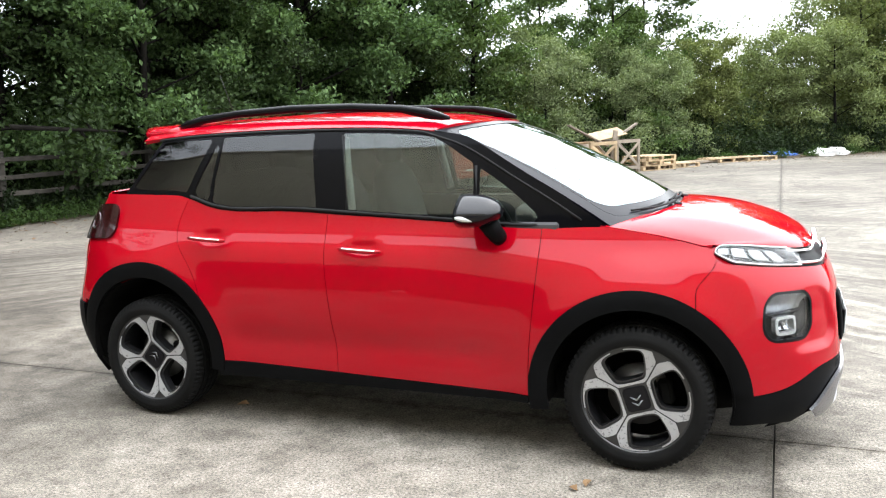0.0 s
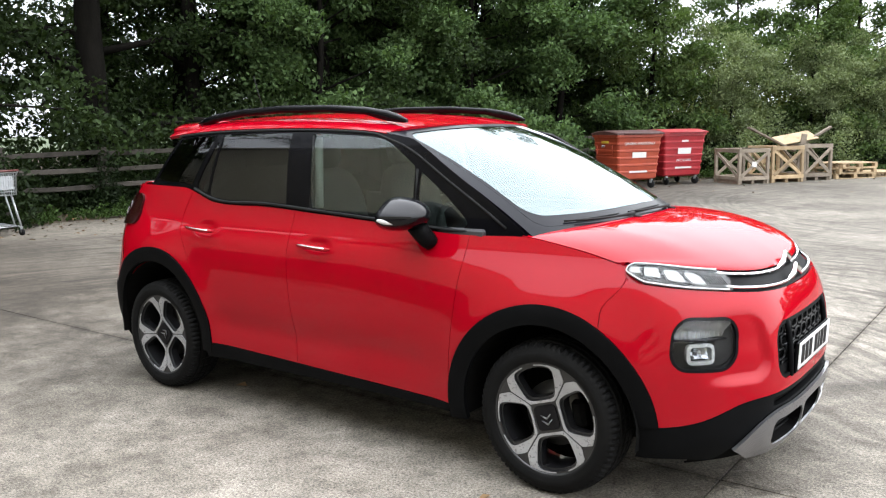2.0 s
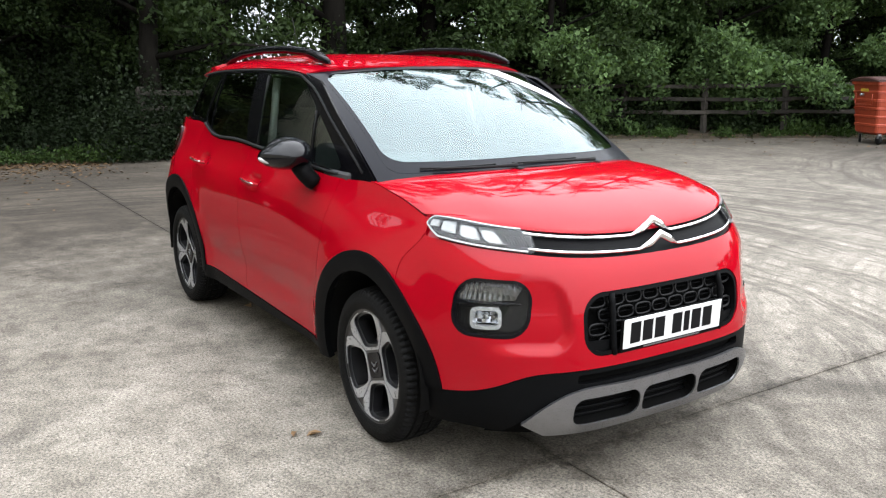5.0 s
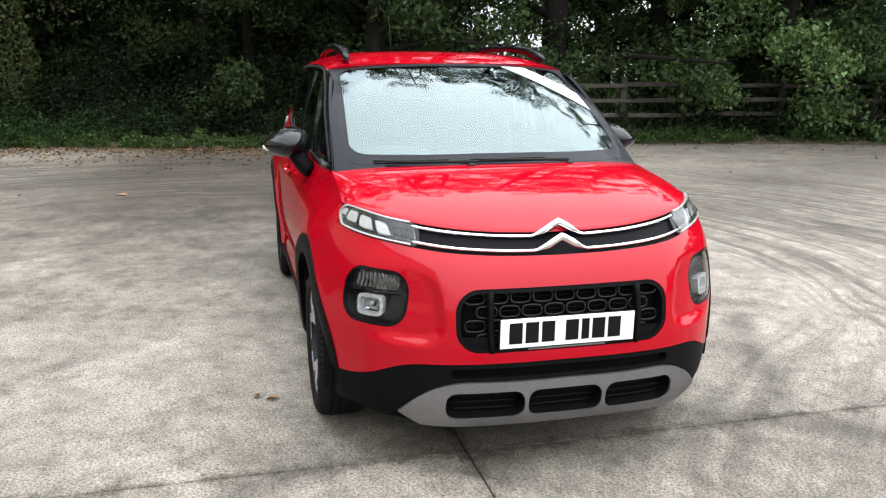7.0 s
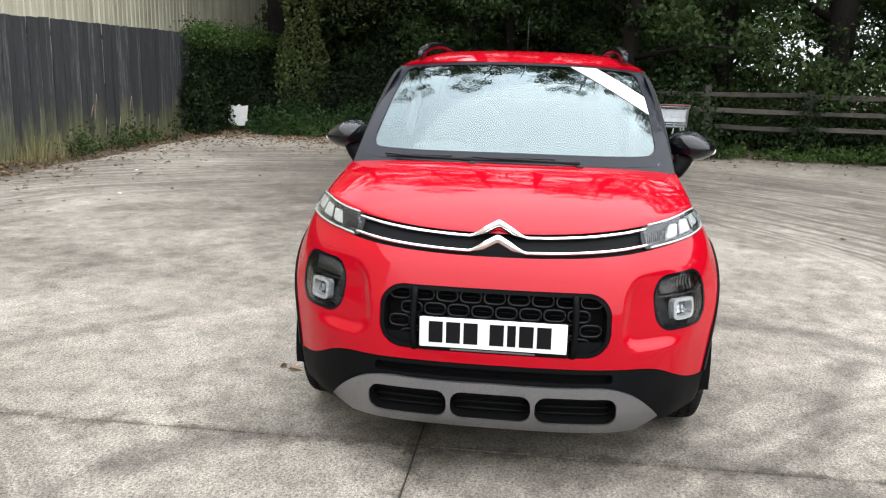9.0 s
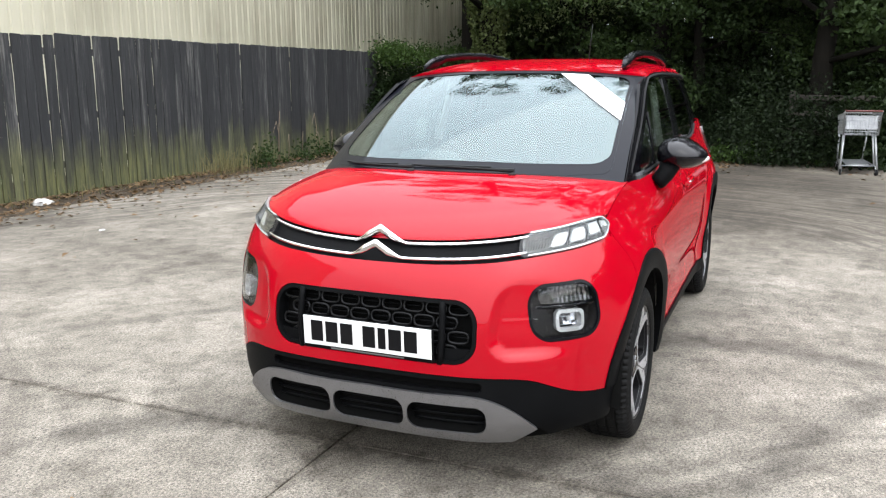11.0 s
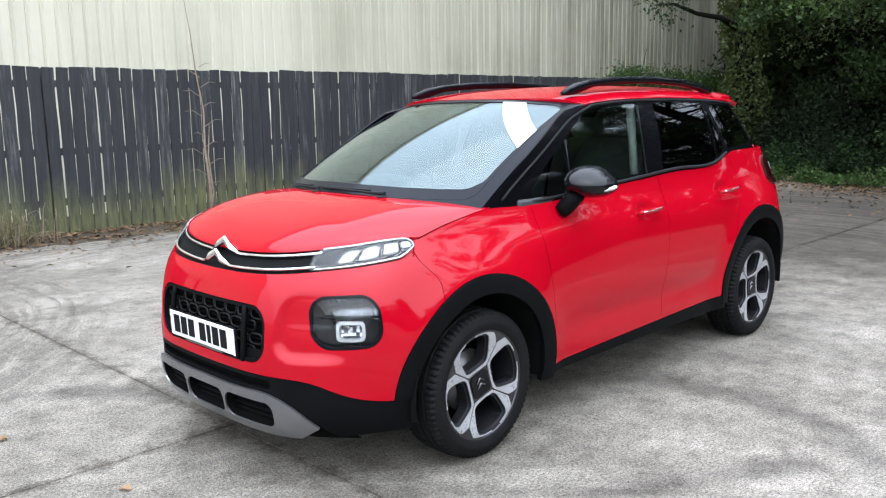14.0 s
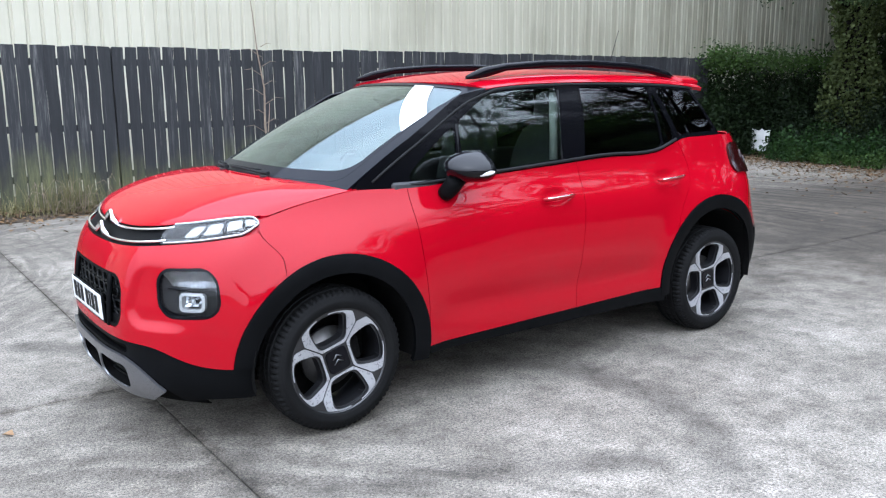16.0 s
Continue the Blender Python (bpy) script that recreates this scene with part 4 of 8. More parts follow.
M["pale_trim"] = surface("pale_headlining", (0.40, 0.39, 0.37), (0.52, 0.51, 0.49), 10, 0.9, bump=0.05)


# ---- the car: surfaces ----
def spline(xs, ys):
    """A smooth curve through the given knots, as a function."""
    xs, ys = np.array(xs, float), np.array(ys, float)
    h, n = np.diff(xs), len(xs)
    a, r = np.eye(n), np.zeros(n)
    for i in range(1, n - 1):
        a[i, i - 1:i + 2] = h[i - 1], 2 * (h[i - 1] + h[i]), h[i]
        r[i] = 6 * ((ys[i + 1] - ys[i]) / h[i] - (ys[i] - ys[i - 1]) / h[i - 1])
    m = [float(v) for v in np.linalg.solve(a, r)]
    xs, ys, h = [float(v) for v in xs], [float(v) for v in ys], [float(v) for v in h]

    def f(x):
        i = 0
        while i < n - 2 and xs[i + 1] < x:
            i += 1
        t, d = x - xs[i], h[i]
        x1 = xs[i + 1] - x
        if x < xs[0] or x > xs[-1]:
            e = 0 if x < xs[0] else -1
            s = (ys[1] - ys[0]) / h[0] - h[0] * (2 * m[0] + m[1]) / 6 if e == 0 else (ys[-1] - ys[-2]) / h[-1] + h[-1] * (m[-2] + 2 * m[-1]) / 6
            return float(ys[e] + s * (x - xs[e]))
        return float(m[i] * x1**3 / (6 * d) + m[i + 1] * t**3 / (6 * d) + (ys[i] / d - m[i] * d / 6) * x1 + (ys[i + 1] / d - m[i + 1] * d / 6) * t)

    return f


def ease(a, b, x):
    t = min(max((x - a) / (b - a), 0.0), 1.0)
    return t * t * (3 - 2 * t)


# half of the plan outline at bumper height, from the nose round to the tail
OUT_X = [2.132, 2.130, 2.121, 2.098, 2.04, 1.945, 1.83, 1.70, 1.5, 1.25, 0.85, 0.4, -0.1, -0.6, -1.0, -1.3, -1.6, -1.8, -1.93, -2.0, -2.03, -2.035]
OUT_Y = [0.0, 0.15, 0.30, 0.43, 0.555, 0.675, 0.765, 0.822, 0.855, 0.866, 0.865, 0.864, 0.865, 0.868, 0.870, 0.868, 0.848, 0.79, 0.68, 0.5, 0.25, 0.0]
_len = np.r_[0, np.cumsum(np.hypot(np.diff(OUT_X), np.diff(OUT_Y)))]
S_END = float(_len[-1])
_sx = spline(np.r_[-_len[3:0:-1], _len, 2 * S_END - _len[-2:-5:-1]], OUT_X[3:0:-1] + OUT_X + OUT_X[-2:-5:-1])
_sy = spline(np.r_[-_len[3:0:-1], _len, 2 * S_END - _len[-2:-5:-1]], [-v for v in OUT_Y[3:0:-1]] + OUT_Y + [-v for v in OUT_Y[-2:-5:-1]])
# how far the skin draws in from that outline at each height: nose, wing, door, tail
draw_nose = spline([0.10, 0.20, 0.28, 0.36, 0.44, 0.52, 0.62, 0.74, 0.82, 0.88, 0.95, 1.05], [0.16, 0.060, 0.014, 0.003, 0.001, 0.0, 0.004, 0.025, 0.054, 0.090, 0.15, 0.28])
draw_wing = spline([0.10, 0.25, 0.35, 0.5, 0.65, 0.8, 0.9, 0.97, 1.06, 1.15], [0.10, 0.035, 0.018, 0.006, 0.0, 0.020, 0.058, 0.100, 0.140, 0.165])
draw_door = spline([0.10, 0.25, 0.35, 0.5, 0.65, 0.8, 0.88, 0.95, 1.02, 1.1, 1.2, 1.3], [0.09, 0.032, 0.020, 0.010, 0.0, 0.004, 0.014, 0.036, 0.070, 0.100, 0.130, 0.16])
draw_tail = spline([0.10, 0.22, 0.32, 0.45, 0.6, 0.75, 0.95, 1.1, 1.22], [0.20, 0.10, 0.04, 0.0, 0.0, 0.035, 0.080, 0.155, 0.25])
WHEELS = ((1.302, 0.335, 0.472), (-1.292, 0.365, 0.492))


def skirt(s, z):
    """The lower body's skin: s along the plan outline from the nose, + to the car's left; z the height."""
    x, y = half_skirt(abs(s), z)
    return Vector((x, y if s >= 0 else -y, z))


@functools.lru_cache(maxsize=None)
def outline_at(a):
    x, y = _sx(a), _sy(a)
    tx, ty = (_sx(a + 1e-3) - _sx(a - 1e-3)), (_sy(a + 1e-3) - _sy(a - 1e-3))
    q = math.hypot(tx, ty)
    return x, y, ty / q, -tx / q


@functools.lru_cache(maxsize=None)
def half_skirt(a, z):
    x, y, nx, ny = outline_at(a)
    wn_, wt = ease(1.66, 2.02, x), ease(-1.55, -1.95, x)
    ww = ease(0.15, 1.45, x)
    side = (1 - ww) * draw_door(z) + ww * draw_wing(z)
    d = wn_ * draw_nose(z) + wt * draw_tail(z) + (1 - wn_ - wt) * side
    for cx, cz, r in WHEELS:
        rr = math.hypot(x - cx, z - cz)
        if rr < r + 0.25:
            d -= 0.020 * math.exp(-((rr - r + 0.02) / 0.085) ** 2) * (1 - wn_) * (1 - wt)
    # the hollow beside each front lamp
    if 0.40 < y < 0.75 and 0.5 < z < 0.87:
        qy, qz = 0.555 - y + 0.18 * (z - 0.66), abs(z - 0.672) - 0.045
        edge = math.hypot(max(qy, 0), max(qz, 0)) - 0.090
        d += 0.023 * ease(0.016, -0.030, edge) * ease(0.73, 0.60, y) * ease(0.84, 0.67, z)
    # lower doors draw in above the sill
    d += 0.012 * math.exp(-((z - 0.47) / 0.07) ** 2) * ease(0.85, 0.5, x) * ease(-0.95, -0.6, x)
    # finger hollows behind the door handles
    for hx, hz in ((0.010, 0.948), (-0.865, 0.985)):
        d += 0.016 * math.exp(-(((x - hx) / 0.075) ** 2 + ((z - hz) / 0.032) ** 2) ** 1.6)
    return x - nx * d, y - ny * d


def glass_y(x, z):
    return 0.765 - 0.04 * ease(0.3, 1.1, x) - 0.055 * ease(-0.9, -1.65, x) - 0.12 * (z - 1.1) - 0.415 * max(z - 1.1, 0) ** 2


def upper_side(x, z, left=1):
    return Vector((x, left * glass_y(x, z), z))


belt = spline([-2.1, -1.75, -1.5, -1.25, -1.05, -0.9, -0.5, -0.2, 0.2, 0.5, 0.875, 1.134, 1.3], [1.19, 1.203, 1.207, 1.203, 1.188, 1.143, 1.124, 1.113, 1.090, 1.072, 1.050, 1.058, 1.05])
roof_mid = spline([-1.9, -1.6, -1.3, -0.9, -0.4, 0.0, 0.25, 0.5], [1.475, 1.535, 1.572, 1.598, 1.606, 1.592, 1.568, 1.525])
gutter = spline([-1.9, -1.6, -1.38, -0.87, -0.24, 0.1, 0.31, 0.5], [1.42, 1.465, 1.492, 1.522, 1.526, 1.516, 1.498, 1.465])


def roof_skin(x, b):
    """The roof: b from -1 at the right gutter to +1 at the left."""
    a = abs(b)
    zc, zg = roof_mid(x), gutter(x)
    yg = glass_y(x, zg) + 0.004
    z = zc - (zc - zg) * (0.30 * a**2 + 0.70 * a**7)
    return Vector((x, b * yg, z))


ws_low_x = lambda b: 1.400 - 0.250 * abs(b) ** 2.7
ws_low_z = spline([-1, -0.6, 0, 0.6, 1], [1.078, 1.080, 1.085, 1.080, 1.078])
ws_top_x = lambda b: 0.455 - 0.125 * abs(b) ** 2.7
ws_top_z = spline([-1, -0.6, 0, 0.6, 1], [1.500, 1.523, 1.533, 1.523, 1.500])


def screen_skin(b, u):
    """The windscreen and its pillars: b across, u from the bonnet up to the roof."""
    lo = Vector((ws_low_x(b), 0.722 * b, ws_low_z(b)))
    hi = Vector((ws_top_x(b), 0.655 * b, ws_top_z(b)))
    p = lo.lerp(hi, u)
    bow = 4 * u * (1 - u)
    return p + Vector((0.022 * bow * (1 - b * b), 0.0, 0.030 * bow))


# the bonnet's front edge and rear edge, from the middle outwards
bon_fx = spline([0, 0.25, 0.5, 0.70, 0.85, 0.95, 1.0], [2.000, 1.990, 1.958, 1.885, 1.775, 1.665, 1.615])
bon_fy = spline([0, 0.25, 0.5, 0.70, 0.85, 0.95, 1.0], [0.0, 0.18, 0.37, 0.53, 0.645, 0.708, 0.727])
bon_fz = spline([0, 0.25, 0.5, 0.70, 0.85, 0.95, 1.0], [0.917, 0.920, 0.933, 0.953, 0.974, 0.985, 0.984])


def bonnet_skin(b, a):
    """The bonnet: b across, a from its nose back to the screen."""
    c, sg = abs(b), 1 if b >= 0 else -1
    f = Vector((bon_fx(c), sg * bon_fy(c), bon_fz(c)))
    g = Vector((1.395 - 0.262 * c**2.6, sg * 0.735 * c, 1.100 - 0.038 * c**3))
    p = f.lerp(g, a)
    bul = (max(a, 0.0) ** 0.62) * (1 - a) * 2.0
    p.z += bul * (0.062 * (1 - c**4) + 0.016 + 0.010 * math.exp(-((c - 0.72) / 0.10) ** 2))
    p.x += bul * 0.012 * (1 - c * c)
    # the outer edge follows the wing
    if c > 0.3:
        a1 = min(max(a, 0.0), 1.0)
        x = 1.615 + (1.133 - 1.615) * a1
        want = wing_edge(x)
        have_z = 0.984 + (1.062 - 0.984) * a + bul * 0.016
        have_y = 0.727 + (0.735 - 0.727) * a
        k = ease(0.3, 1.0, c) ** 2 * ease(0.0, 0.12, a1)
        p.z += k * (want.z + 0.001 - have_z)
        p.y += sg * k * (want.y - 0.002 - have_y)
    return p


wing_top = spline([0.85, 1.134, 1.3, 1.45, 1.62, 1.75], [1.06, 1.060, 1.037, 1.010, 0.968, 0.935])


@functools.lru_cache(maxsize=None)
def wing_edge(x):
    return skirt(s_at(x), wing_top(x))


def s_at(x):
    """The outline parameter at a place along the car's side."""
    return float(np.interp(-x, [-v for v in OUT_X[1:-1]], _len[1:-1]))


# ---- the car: cutting panels out of the skins ----
class Patch:
    """A net of flat polygons on a skin's two parameters, which curves can cut."""

    def __init__(self, verts, polys):
        self.verts, self.polys = verts, polys

    @classmethod
    def net(cls, us, vs):
        w = len(vs)
        verts = [(u, v) for u in us for v in vs]
        polys = [(i * w + j, (i + 1) * w + j, (i + 1) * w + j + 1, i * w + j + 1) for i in range(len(us) - 1) for j in range(w - 1)]
        return cls(verts, polys)

    def cut(self, f):
        """Two patches: where f < 0, and the rest."""
        val = [f(*v) for v in self.verts]
        verts, mids = list(self.verts), {}

        def mid(i, j):
            key = (min(i, j), max(i, j))
            if key not in mids:
                (a, fa), (b, fb) = (self.verts[key[0]], val[key[0]]), (self.verts[key[1]], val[key[1]])
                lo, hi = 0.0, 1.0
                t = fa / (fa - fb)
                for _ in range(7):
                    q = (a[0] + (b[0] - a[0]) * t, a[1] + (b[1] - a[1]) * t)
                    fq = f(*q)
                    if (fq < 0) == (fa < 0):
                        lo = t
                    else:
                        hi = t
                    t = (lo + hi) / 2
                mids[key] = len(verts)
                verts.append((a[0] + (b[0] - a[0]) * t, a[1] + (b[1] - a[1]) * t))
            return mids[key]

        sides = ([], [])
        for poly in self.polys:
            neg = [val[i] < 0 for i in poly]
            if all(neg) or not any(neg):
                sides[0 if neg[0] else 1].append(poly)
                continue
            out = ([], [])
            for k, i in enumerate(poly):
                j = poly[(k + 1) % len(poly)]
                out[0 if neg[k] else 1].append(i)
                if neg[k] != neg[(k + 1) % len(poly)]:
                    m = mid(i, j)
                    out[0].append(m)
                    out[1].append(m)
            for side in (0, 1):
                if len(out[side]) > 2:
                    sides[side].append(tuple(out[side]))
        return Patch(verts, sides[0]), Patch(verts, sides[1])

    def inside(self, *fs):
        p = self
        for f in fs:
            p = p.cut(f)[0]
        return p

    def outside(self, *fs):
        p = self
        for f in fs:
            p = p.cut(f)[1]
        return p


def skin_mesh(name, patch, skin, thick=0.004, lift=0.0, flip=False):
    """A panel of that thickness from a patch on a skin, with the skin's own smooth normals."""
    used = sorted({i for p in patch.polys for i in p})
    if not used:
        raise ValueError(name + " is empty")
    at = {i: k for k, i in enumerate(used)}
    pts, nor = [], []
    for i in used:
        u, v = patch.verts[i]
        p = skin(u, v)
        du, dv = skin(u + 1e-3, v) - skin(u - 1e-3, v), skin(u, v + 1e-3) - skin(u, v - 1e-3)
        n = du.cross(dv)
        n = n.normalized() if n.length > 1e-12 else Vector((0, 0, 1))
        n = -n if flip else n
        pts.append(p + n * lift)
        nor.append(n)
    m = len(pts)
    faces = [tuple(at[i] for i in (p[::-1] if flip else p)) for p in patch.polys]
    edges = {}
    for f in faces:
        for a, b in zip(f, f[1:] + f[:1]):
            edges[(a, b)] = edges.get((a, b), 0) + 1
    rim = [(a, b) for a, b in edges if (b, a) not in edges]
    verts = [tuple(p) for p in pts]
    allf = list(faces)
    if thick:
        verts += [tuple(p - n * thick) for p, n in zip(pts, nor)]
        allf += [tuple(i + m for i in f[::-1]) for f in faces]
        allf += [(b, a, a + m, b + m) for a, b in rim]
    me = bpy.data.meshes.new(name)
    me.from_pydata(verts, [], allf)
    me.shade_smooth()
    ln = []
    nf = len(faces)
    for k, poly in enumerate(me.polygons):
        for vi in poly.vertices:
            if k < nf:
                ln.append(nor[vi])
            elif k < 2 * nf:
                ln.append(-nor[vi - m])
            else:
                ln.append(poly.normal)
    me.normals_split_custom_set([tuple(v) for v in ln])
    return me


def panel(name, patch, skin, material, parent, label="", thick=0.004, lift=0.0, flip=False, shadow=True):
    me = skin_mesh(name, patch, skin, thick, lift, flip)
    me.materials.append(material)
    ob = new(name, me)
    ob.parent = parent
    ob.visible_shadow = shadow
    return tagged(ob, label)


def steps(a, b, d):
    n = max(1, round(abs(b - a) / d))
    return [a + (b - a) * k / n for k in range(n + 1)]


def rounded(cx, cz, hx, hz, r):
    """Signed distance to a rounded rectangle."""
    def f(x, z):
        qx, qz = abs(x - cx) - hx + r, abs(z - cz) - hz + r
        return math.hypot(max(qx, 0), max(qz, 0)) + min(max(qx, qz), 0) - r
    return f


car = empty("car", pose(0, 0, 0))
tagged(car, "bright red compact crossover car with black cladding and black roof rails", "car")

# heights of the skirt's cuts
red_low_front = spline([0.0, 0.3, 0.5, 0.6, 0.68, 0.75, 0.82, 0.9], [0.464, 0.464, 0.462, 0.446, 0.405, 0.376, 0.368, 0.368])
nose_top = spline([0.0, 0.2, 0.36, 0.50, 0.60, 0.68, 0.735, 0.80], [0.846, 0.849, 0.858, 0.871, 0.883, 0.894, 0.905, 0.922])


def sill_z(x):
    return 0.329 - 0.028 * x


@functools.lru_cache(maxsize=None)
def top_z(s):
    """The upper edge of the skirt."""
    p = skirt(s, 0.9)
    x, y = p.x, abs(p.y)
    nose, wing, side = nose_top(y), wing_top(x), belt(x)
    k = ease(1.600, 1.632, x)
    if x > 1.134:
        return min(k * nose + (1 - k) * wing, wing) if x < 1.66 else nose
    return side


@functools.lru_cache(maxsize=None)
def low_z(s):
    """The line where the red paint meets the black cladding."""
    p = skirt(s, 0.4)
    x, y = p.x, abs(p.y)
    if x > 1.3:
        return red_low_front(y)
    if x > -1.3:
        return sill_z(x)
    return 0.62 - 0.10 * ease(-1.9, -2.0, x)


def wheel_r(k):
    cx, cz, r = WHEELS[k]
    return lambda s, z: math.hypot(skirt(s, z).x - cx, z - cz)


def car_lower():
    seam1 = lambda s, z: s - s_at(0.832 + 0.043 * ease(0.35, 1.0, z))
    seam2 = lambda s, z: s - s_at(-0.145 - 0.055 * ease(0.35, 1.1, z))
    seam3x = spline([0.3, 0.75, 0.86, 0.96, 1.07, 1.19, 1.25], [-0.90, -0.94, -1.0, -1.075, -1.088, -1.045, -1.03])
    seam3 = lambda s, z: s - s_at(seam3x(z))
    seamw = lambda s, z: s - s_at(1.545 + 0.085 * ease(0.80, 0.93, z))
    gap = 0.0017
    for left in (1, -1):
        sk = (lambda s, z, q=left: skirt(q * s, z))
        fl = left < 0
        base = Patch.net(steps(s_at(1.80), s_at(-1.86), 0.022), steps(0.16, 1.26, 0.022))
        base = base.inside(lambda s, z: z - top_z(s) + 0.002)
        r0, r1 = wheel_r(0), wheel_r(1)
        body = base.outside(lambda s, z: z - low_z(s) - 0.001).outside(lambda s, z: r0(s, z) - WHEELS[0][2], lambda s, z: r1(s, z) - WHEELS[1][2])
        wing = body.outside(lambda s, z: seamw(s, z) - gap).inside(lambda s, z: seam1(s, z) + gap)
        panel("front_wing", wing, sk, M["paint"], car, "red painted front wing", flip=fl)
        door = body.outside(lambda s, z: seam1(s, z) - gap).inside(lambda s, z: seam2(s, z) + gap)
        doors = [panel("front_door", door, sk, M["paint"], car, flip=fl)]
        door = body.outside(lambda s, z: seam2(s, z) - gap).inside(lambda s, z: seam3(s, z) + gap)
        doors.append(panel("rear_door", door, sk, M["paint"], car, flip=fl))
        quarter = body.outside(lambda s, z: seam3(s, z) - gap).inside(lambda s, z: s - s_at(-1.84))
        panel("rear_quarter", quarter, sk, M["paint"], car, "red painted rear quarter panel", flip=fl)
        for k, nm in ((0, "front_arch_trim"), (1, "rear_arch_trim")):
            r = wheel_r(k)
            ring = base.inside(lambda s, z: r(s, z) - WHEELS[k][2] + 0.002).outside(lambda s, z: r(s, z) - WHEELS[k][2] + 0.082).outside(lambda s, z: z - (0.30 if k else 0.25))
            if k == 0:
                ring = ring.outside(lambda s, z: z - 0.37 if skirt(s, z).x > 1.3 else z - 0.24)
            panel(nm, ring, sk, M["black_plastic"], car, "grained black plastic wheel arch trim", thick=0.03, lift=0.008, flip=fl)
        sill = base.inside(lambda s, z: z - sill_z(skirt(s, z).x) + 0.002, lambda s, z: s - s_at(-0.84)).outside(lambda s, z: s - s_at(0.83), lambda s, z: r0(s, z) - 0.395, lambda s, z: r1(s, z) - 0.395).outside(lambda s, z: z - 0.272)
        panel("sill_trim", sill, sk, M["black_plastic"], car, "grained black plastic sill", thick=0.05, lift=0.006, flip=fl)
        shell = base.outside(lambda s, z: r0(s, z) - 0.40, lambda s, z: r1(s, z) - 0.40, lambda s, z: z - 0.28)
        panel("inner_shell", shell, sk, M["gap"], car, "dark inner body shell", thick=0.002, lift=-0.014, flip=fl)
    # nose: bumper skin across the whole front
    sf = s_at(1.80) + 0.28
    sk = skirt
    net = Patch.net(steps(-sf, sf, 0.014), steps(0.14, 1.02, 0.014)).inside(lambda s, z: z - top_z(s) + 0.002)
    r0 = wheel_r(0)
    grille = lambda s, z: rounded(0, 0.622, 0.413, 0.116, 0.088)(abs(skirt(s, z).y), z)
    fog_rr = rounded(0.0, 0.0, 0.147, 0.104, 0.080)

    def fog(s, z):
        a = abs(s) - 0.752
        return fog_rr(a + 0.10 * (z - 0.687), z - 0.687 - 0.04 * a)

    nose = net.outside(lambda s, z: z - low_z(s) - 0.001).inside(lambda s, z: seamw(abs(s), z) + gap).outside(lambda s, z: r0(s, z) - WHEELS[0][2])
    nose = nose.outside(grille, fog)
    panel("front_bumper", nose, sk, M["paint"], car, "red painted front bumper", flip=False, thick=0.02)
    shell = net.outside(grille, lambda s, z: r0(s, z) - 0.40, lambda s, z: z - 0.25)
    panel("nose_shell", shell, sk, M["gap"], car, "dark inner nose shell", thick=0.002, lift=-0.026 - 0.03, flip=False)
    # black lower bumper with its air slot, and the silver skid plate
    low = net.inside(lambda s, z: z - low_z(s) + 0.002).outside(lambda s, z: z - (0.205 + 0.03 * ease(0.5, 0.8, abs(skirt(s, z).y)))).inside(lambda s, z: abs(s) - s_at(1.62)).outside(lambda s, z: r0(s, z) - 0.392)
    skid_top = spline([0, 0.3, 0.44, 0.52, 0.60, 0.66], [0.398, 0.398, 0.390, 0.352, 0.272, 0.18])
    skid = lambda s, z: z - skid_top(abs(skirt(s, z).y))
    slot = lambda s, z: rounded(0, 0.428, 0.43, 0.018, 0.012)(abs(skirt(s, z).y), z)
    panel("lower_bumper", low.outside(skid).outside(slot), sk, M["black_plastic"], car, "grained black plastic lower bumper", thick=0.025, lift=-0.002, flip=False)
    plate = net.inside(skid).outside(lambda s, z: z - 0.222 - 0.62 * max(0.0, abs(skirt(s, z).y) - 0.52))
    slots = [(-0.302, 0.143), (0.0, 0.144), (0.302, 0.143)]
    for cy, hw in slots:
        plate = plate.outside(lambda s, z: rounded(cy, 0.309, hw, 0.051, 0.040)(skirt(s, z).y, z))
    panel("skid_plate", plate, sk, M["satin_silver"], car, "satin silver skid plate with three slots", thick=0.014, lift=0.016, flip=False)
    backing = net.inside(lambda s, z: z - 0.445, lambda s, z: abs(skirt(s, z).y) - 0.66).outside(lambda s, z: z - 0.165)
    panel("intake_lining", backing, sk, M["gap"], car, "dark lining behind the air slots", thick=0.004, lift=-0.034, flip=False)
    for cy, hw in slots:
        hole = lambda s, z: rounded(cy, 0.309, hw, 0.051, 0.040)(skirt(s, z).y, z) + 0.003
        wall = net.inside(lambda s, z: hole(s, z) - 0.016).outside(hole)
        panel("slot_wall", wall, sk, M["gap"], car, "black inner wall of an air slot", thick=0.044, lift=0.0095, flip=False)
        for z in (0.282, 0.310, 0.338):
            pts = [skirt(math.copysign(1, y) * abs(y) * 1.0, z) + Vector((-0.03, 0, 0)) for y in np.linspace(cy - hw, cy + hw, 7)]
            part("air_slat", tube_bm([(p.x, yy, z) for p, yy in zip(pts, np.linspace(cy - hw, cy + hw, 7))], 0.0065, 6), M["black_plastic"], car)
    # fog lamp housings set into the bumper
    for left in (1, -1):
        fnet = Patch.net(steps(0.56, 0.94, 0.012), steps(0.56, 0.82, 0.012))
        sk2 = (lambda s, z, q=left: skirt(q * s, z))
        bez = fnet.inside(lambda s, z: fog(s, z) + 0.001).outside(lambda s, z: fog(s, z) + 0.011)
        lamp = panel("front_lamp", bez, sk2, M["gloss_black"], car, "lower headlamp in a gloss black bezel", thick=0.05, lift=-0.001, flip=left < 0)
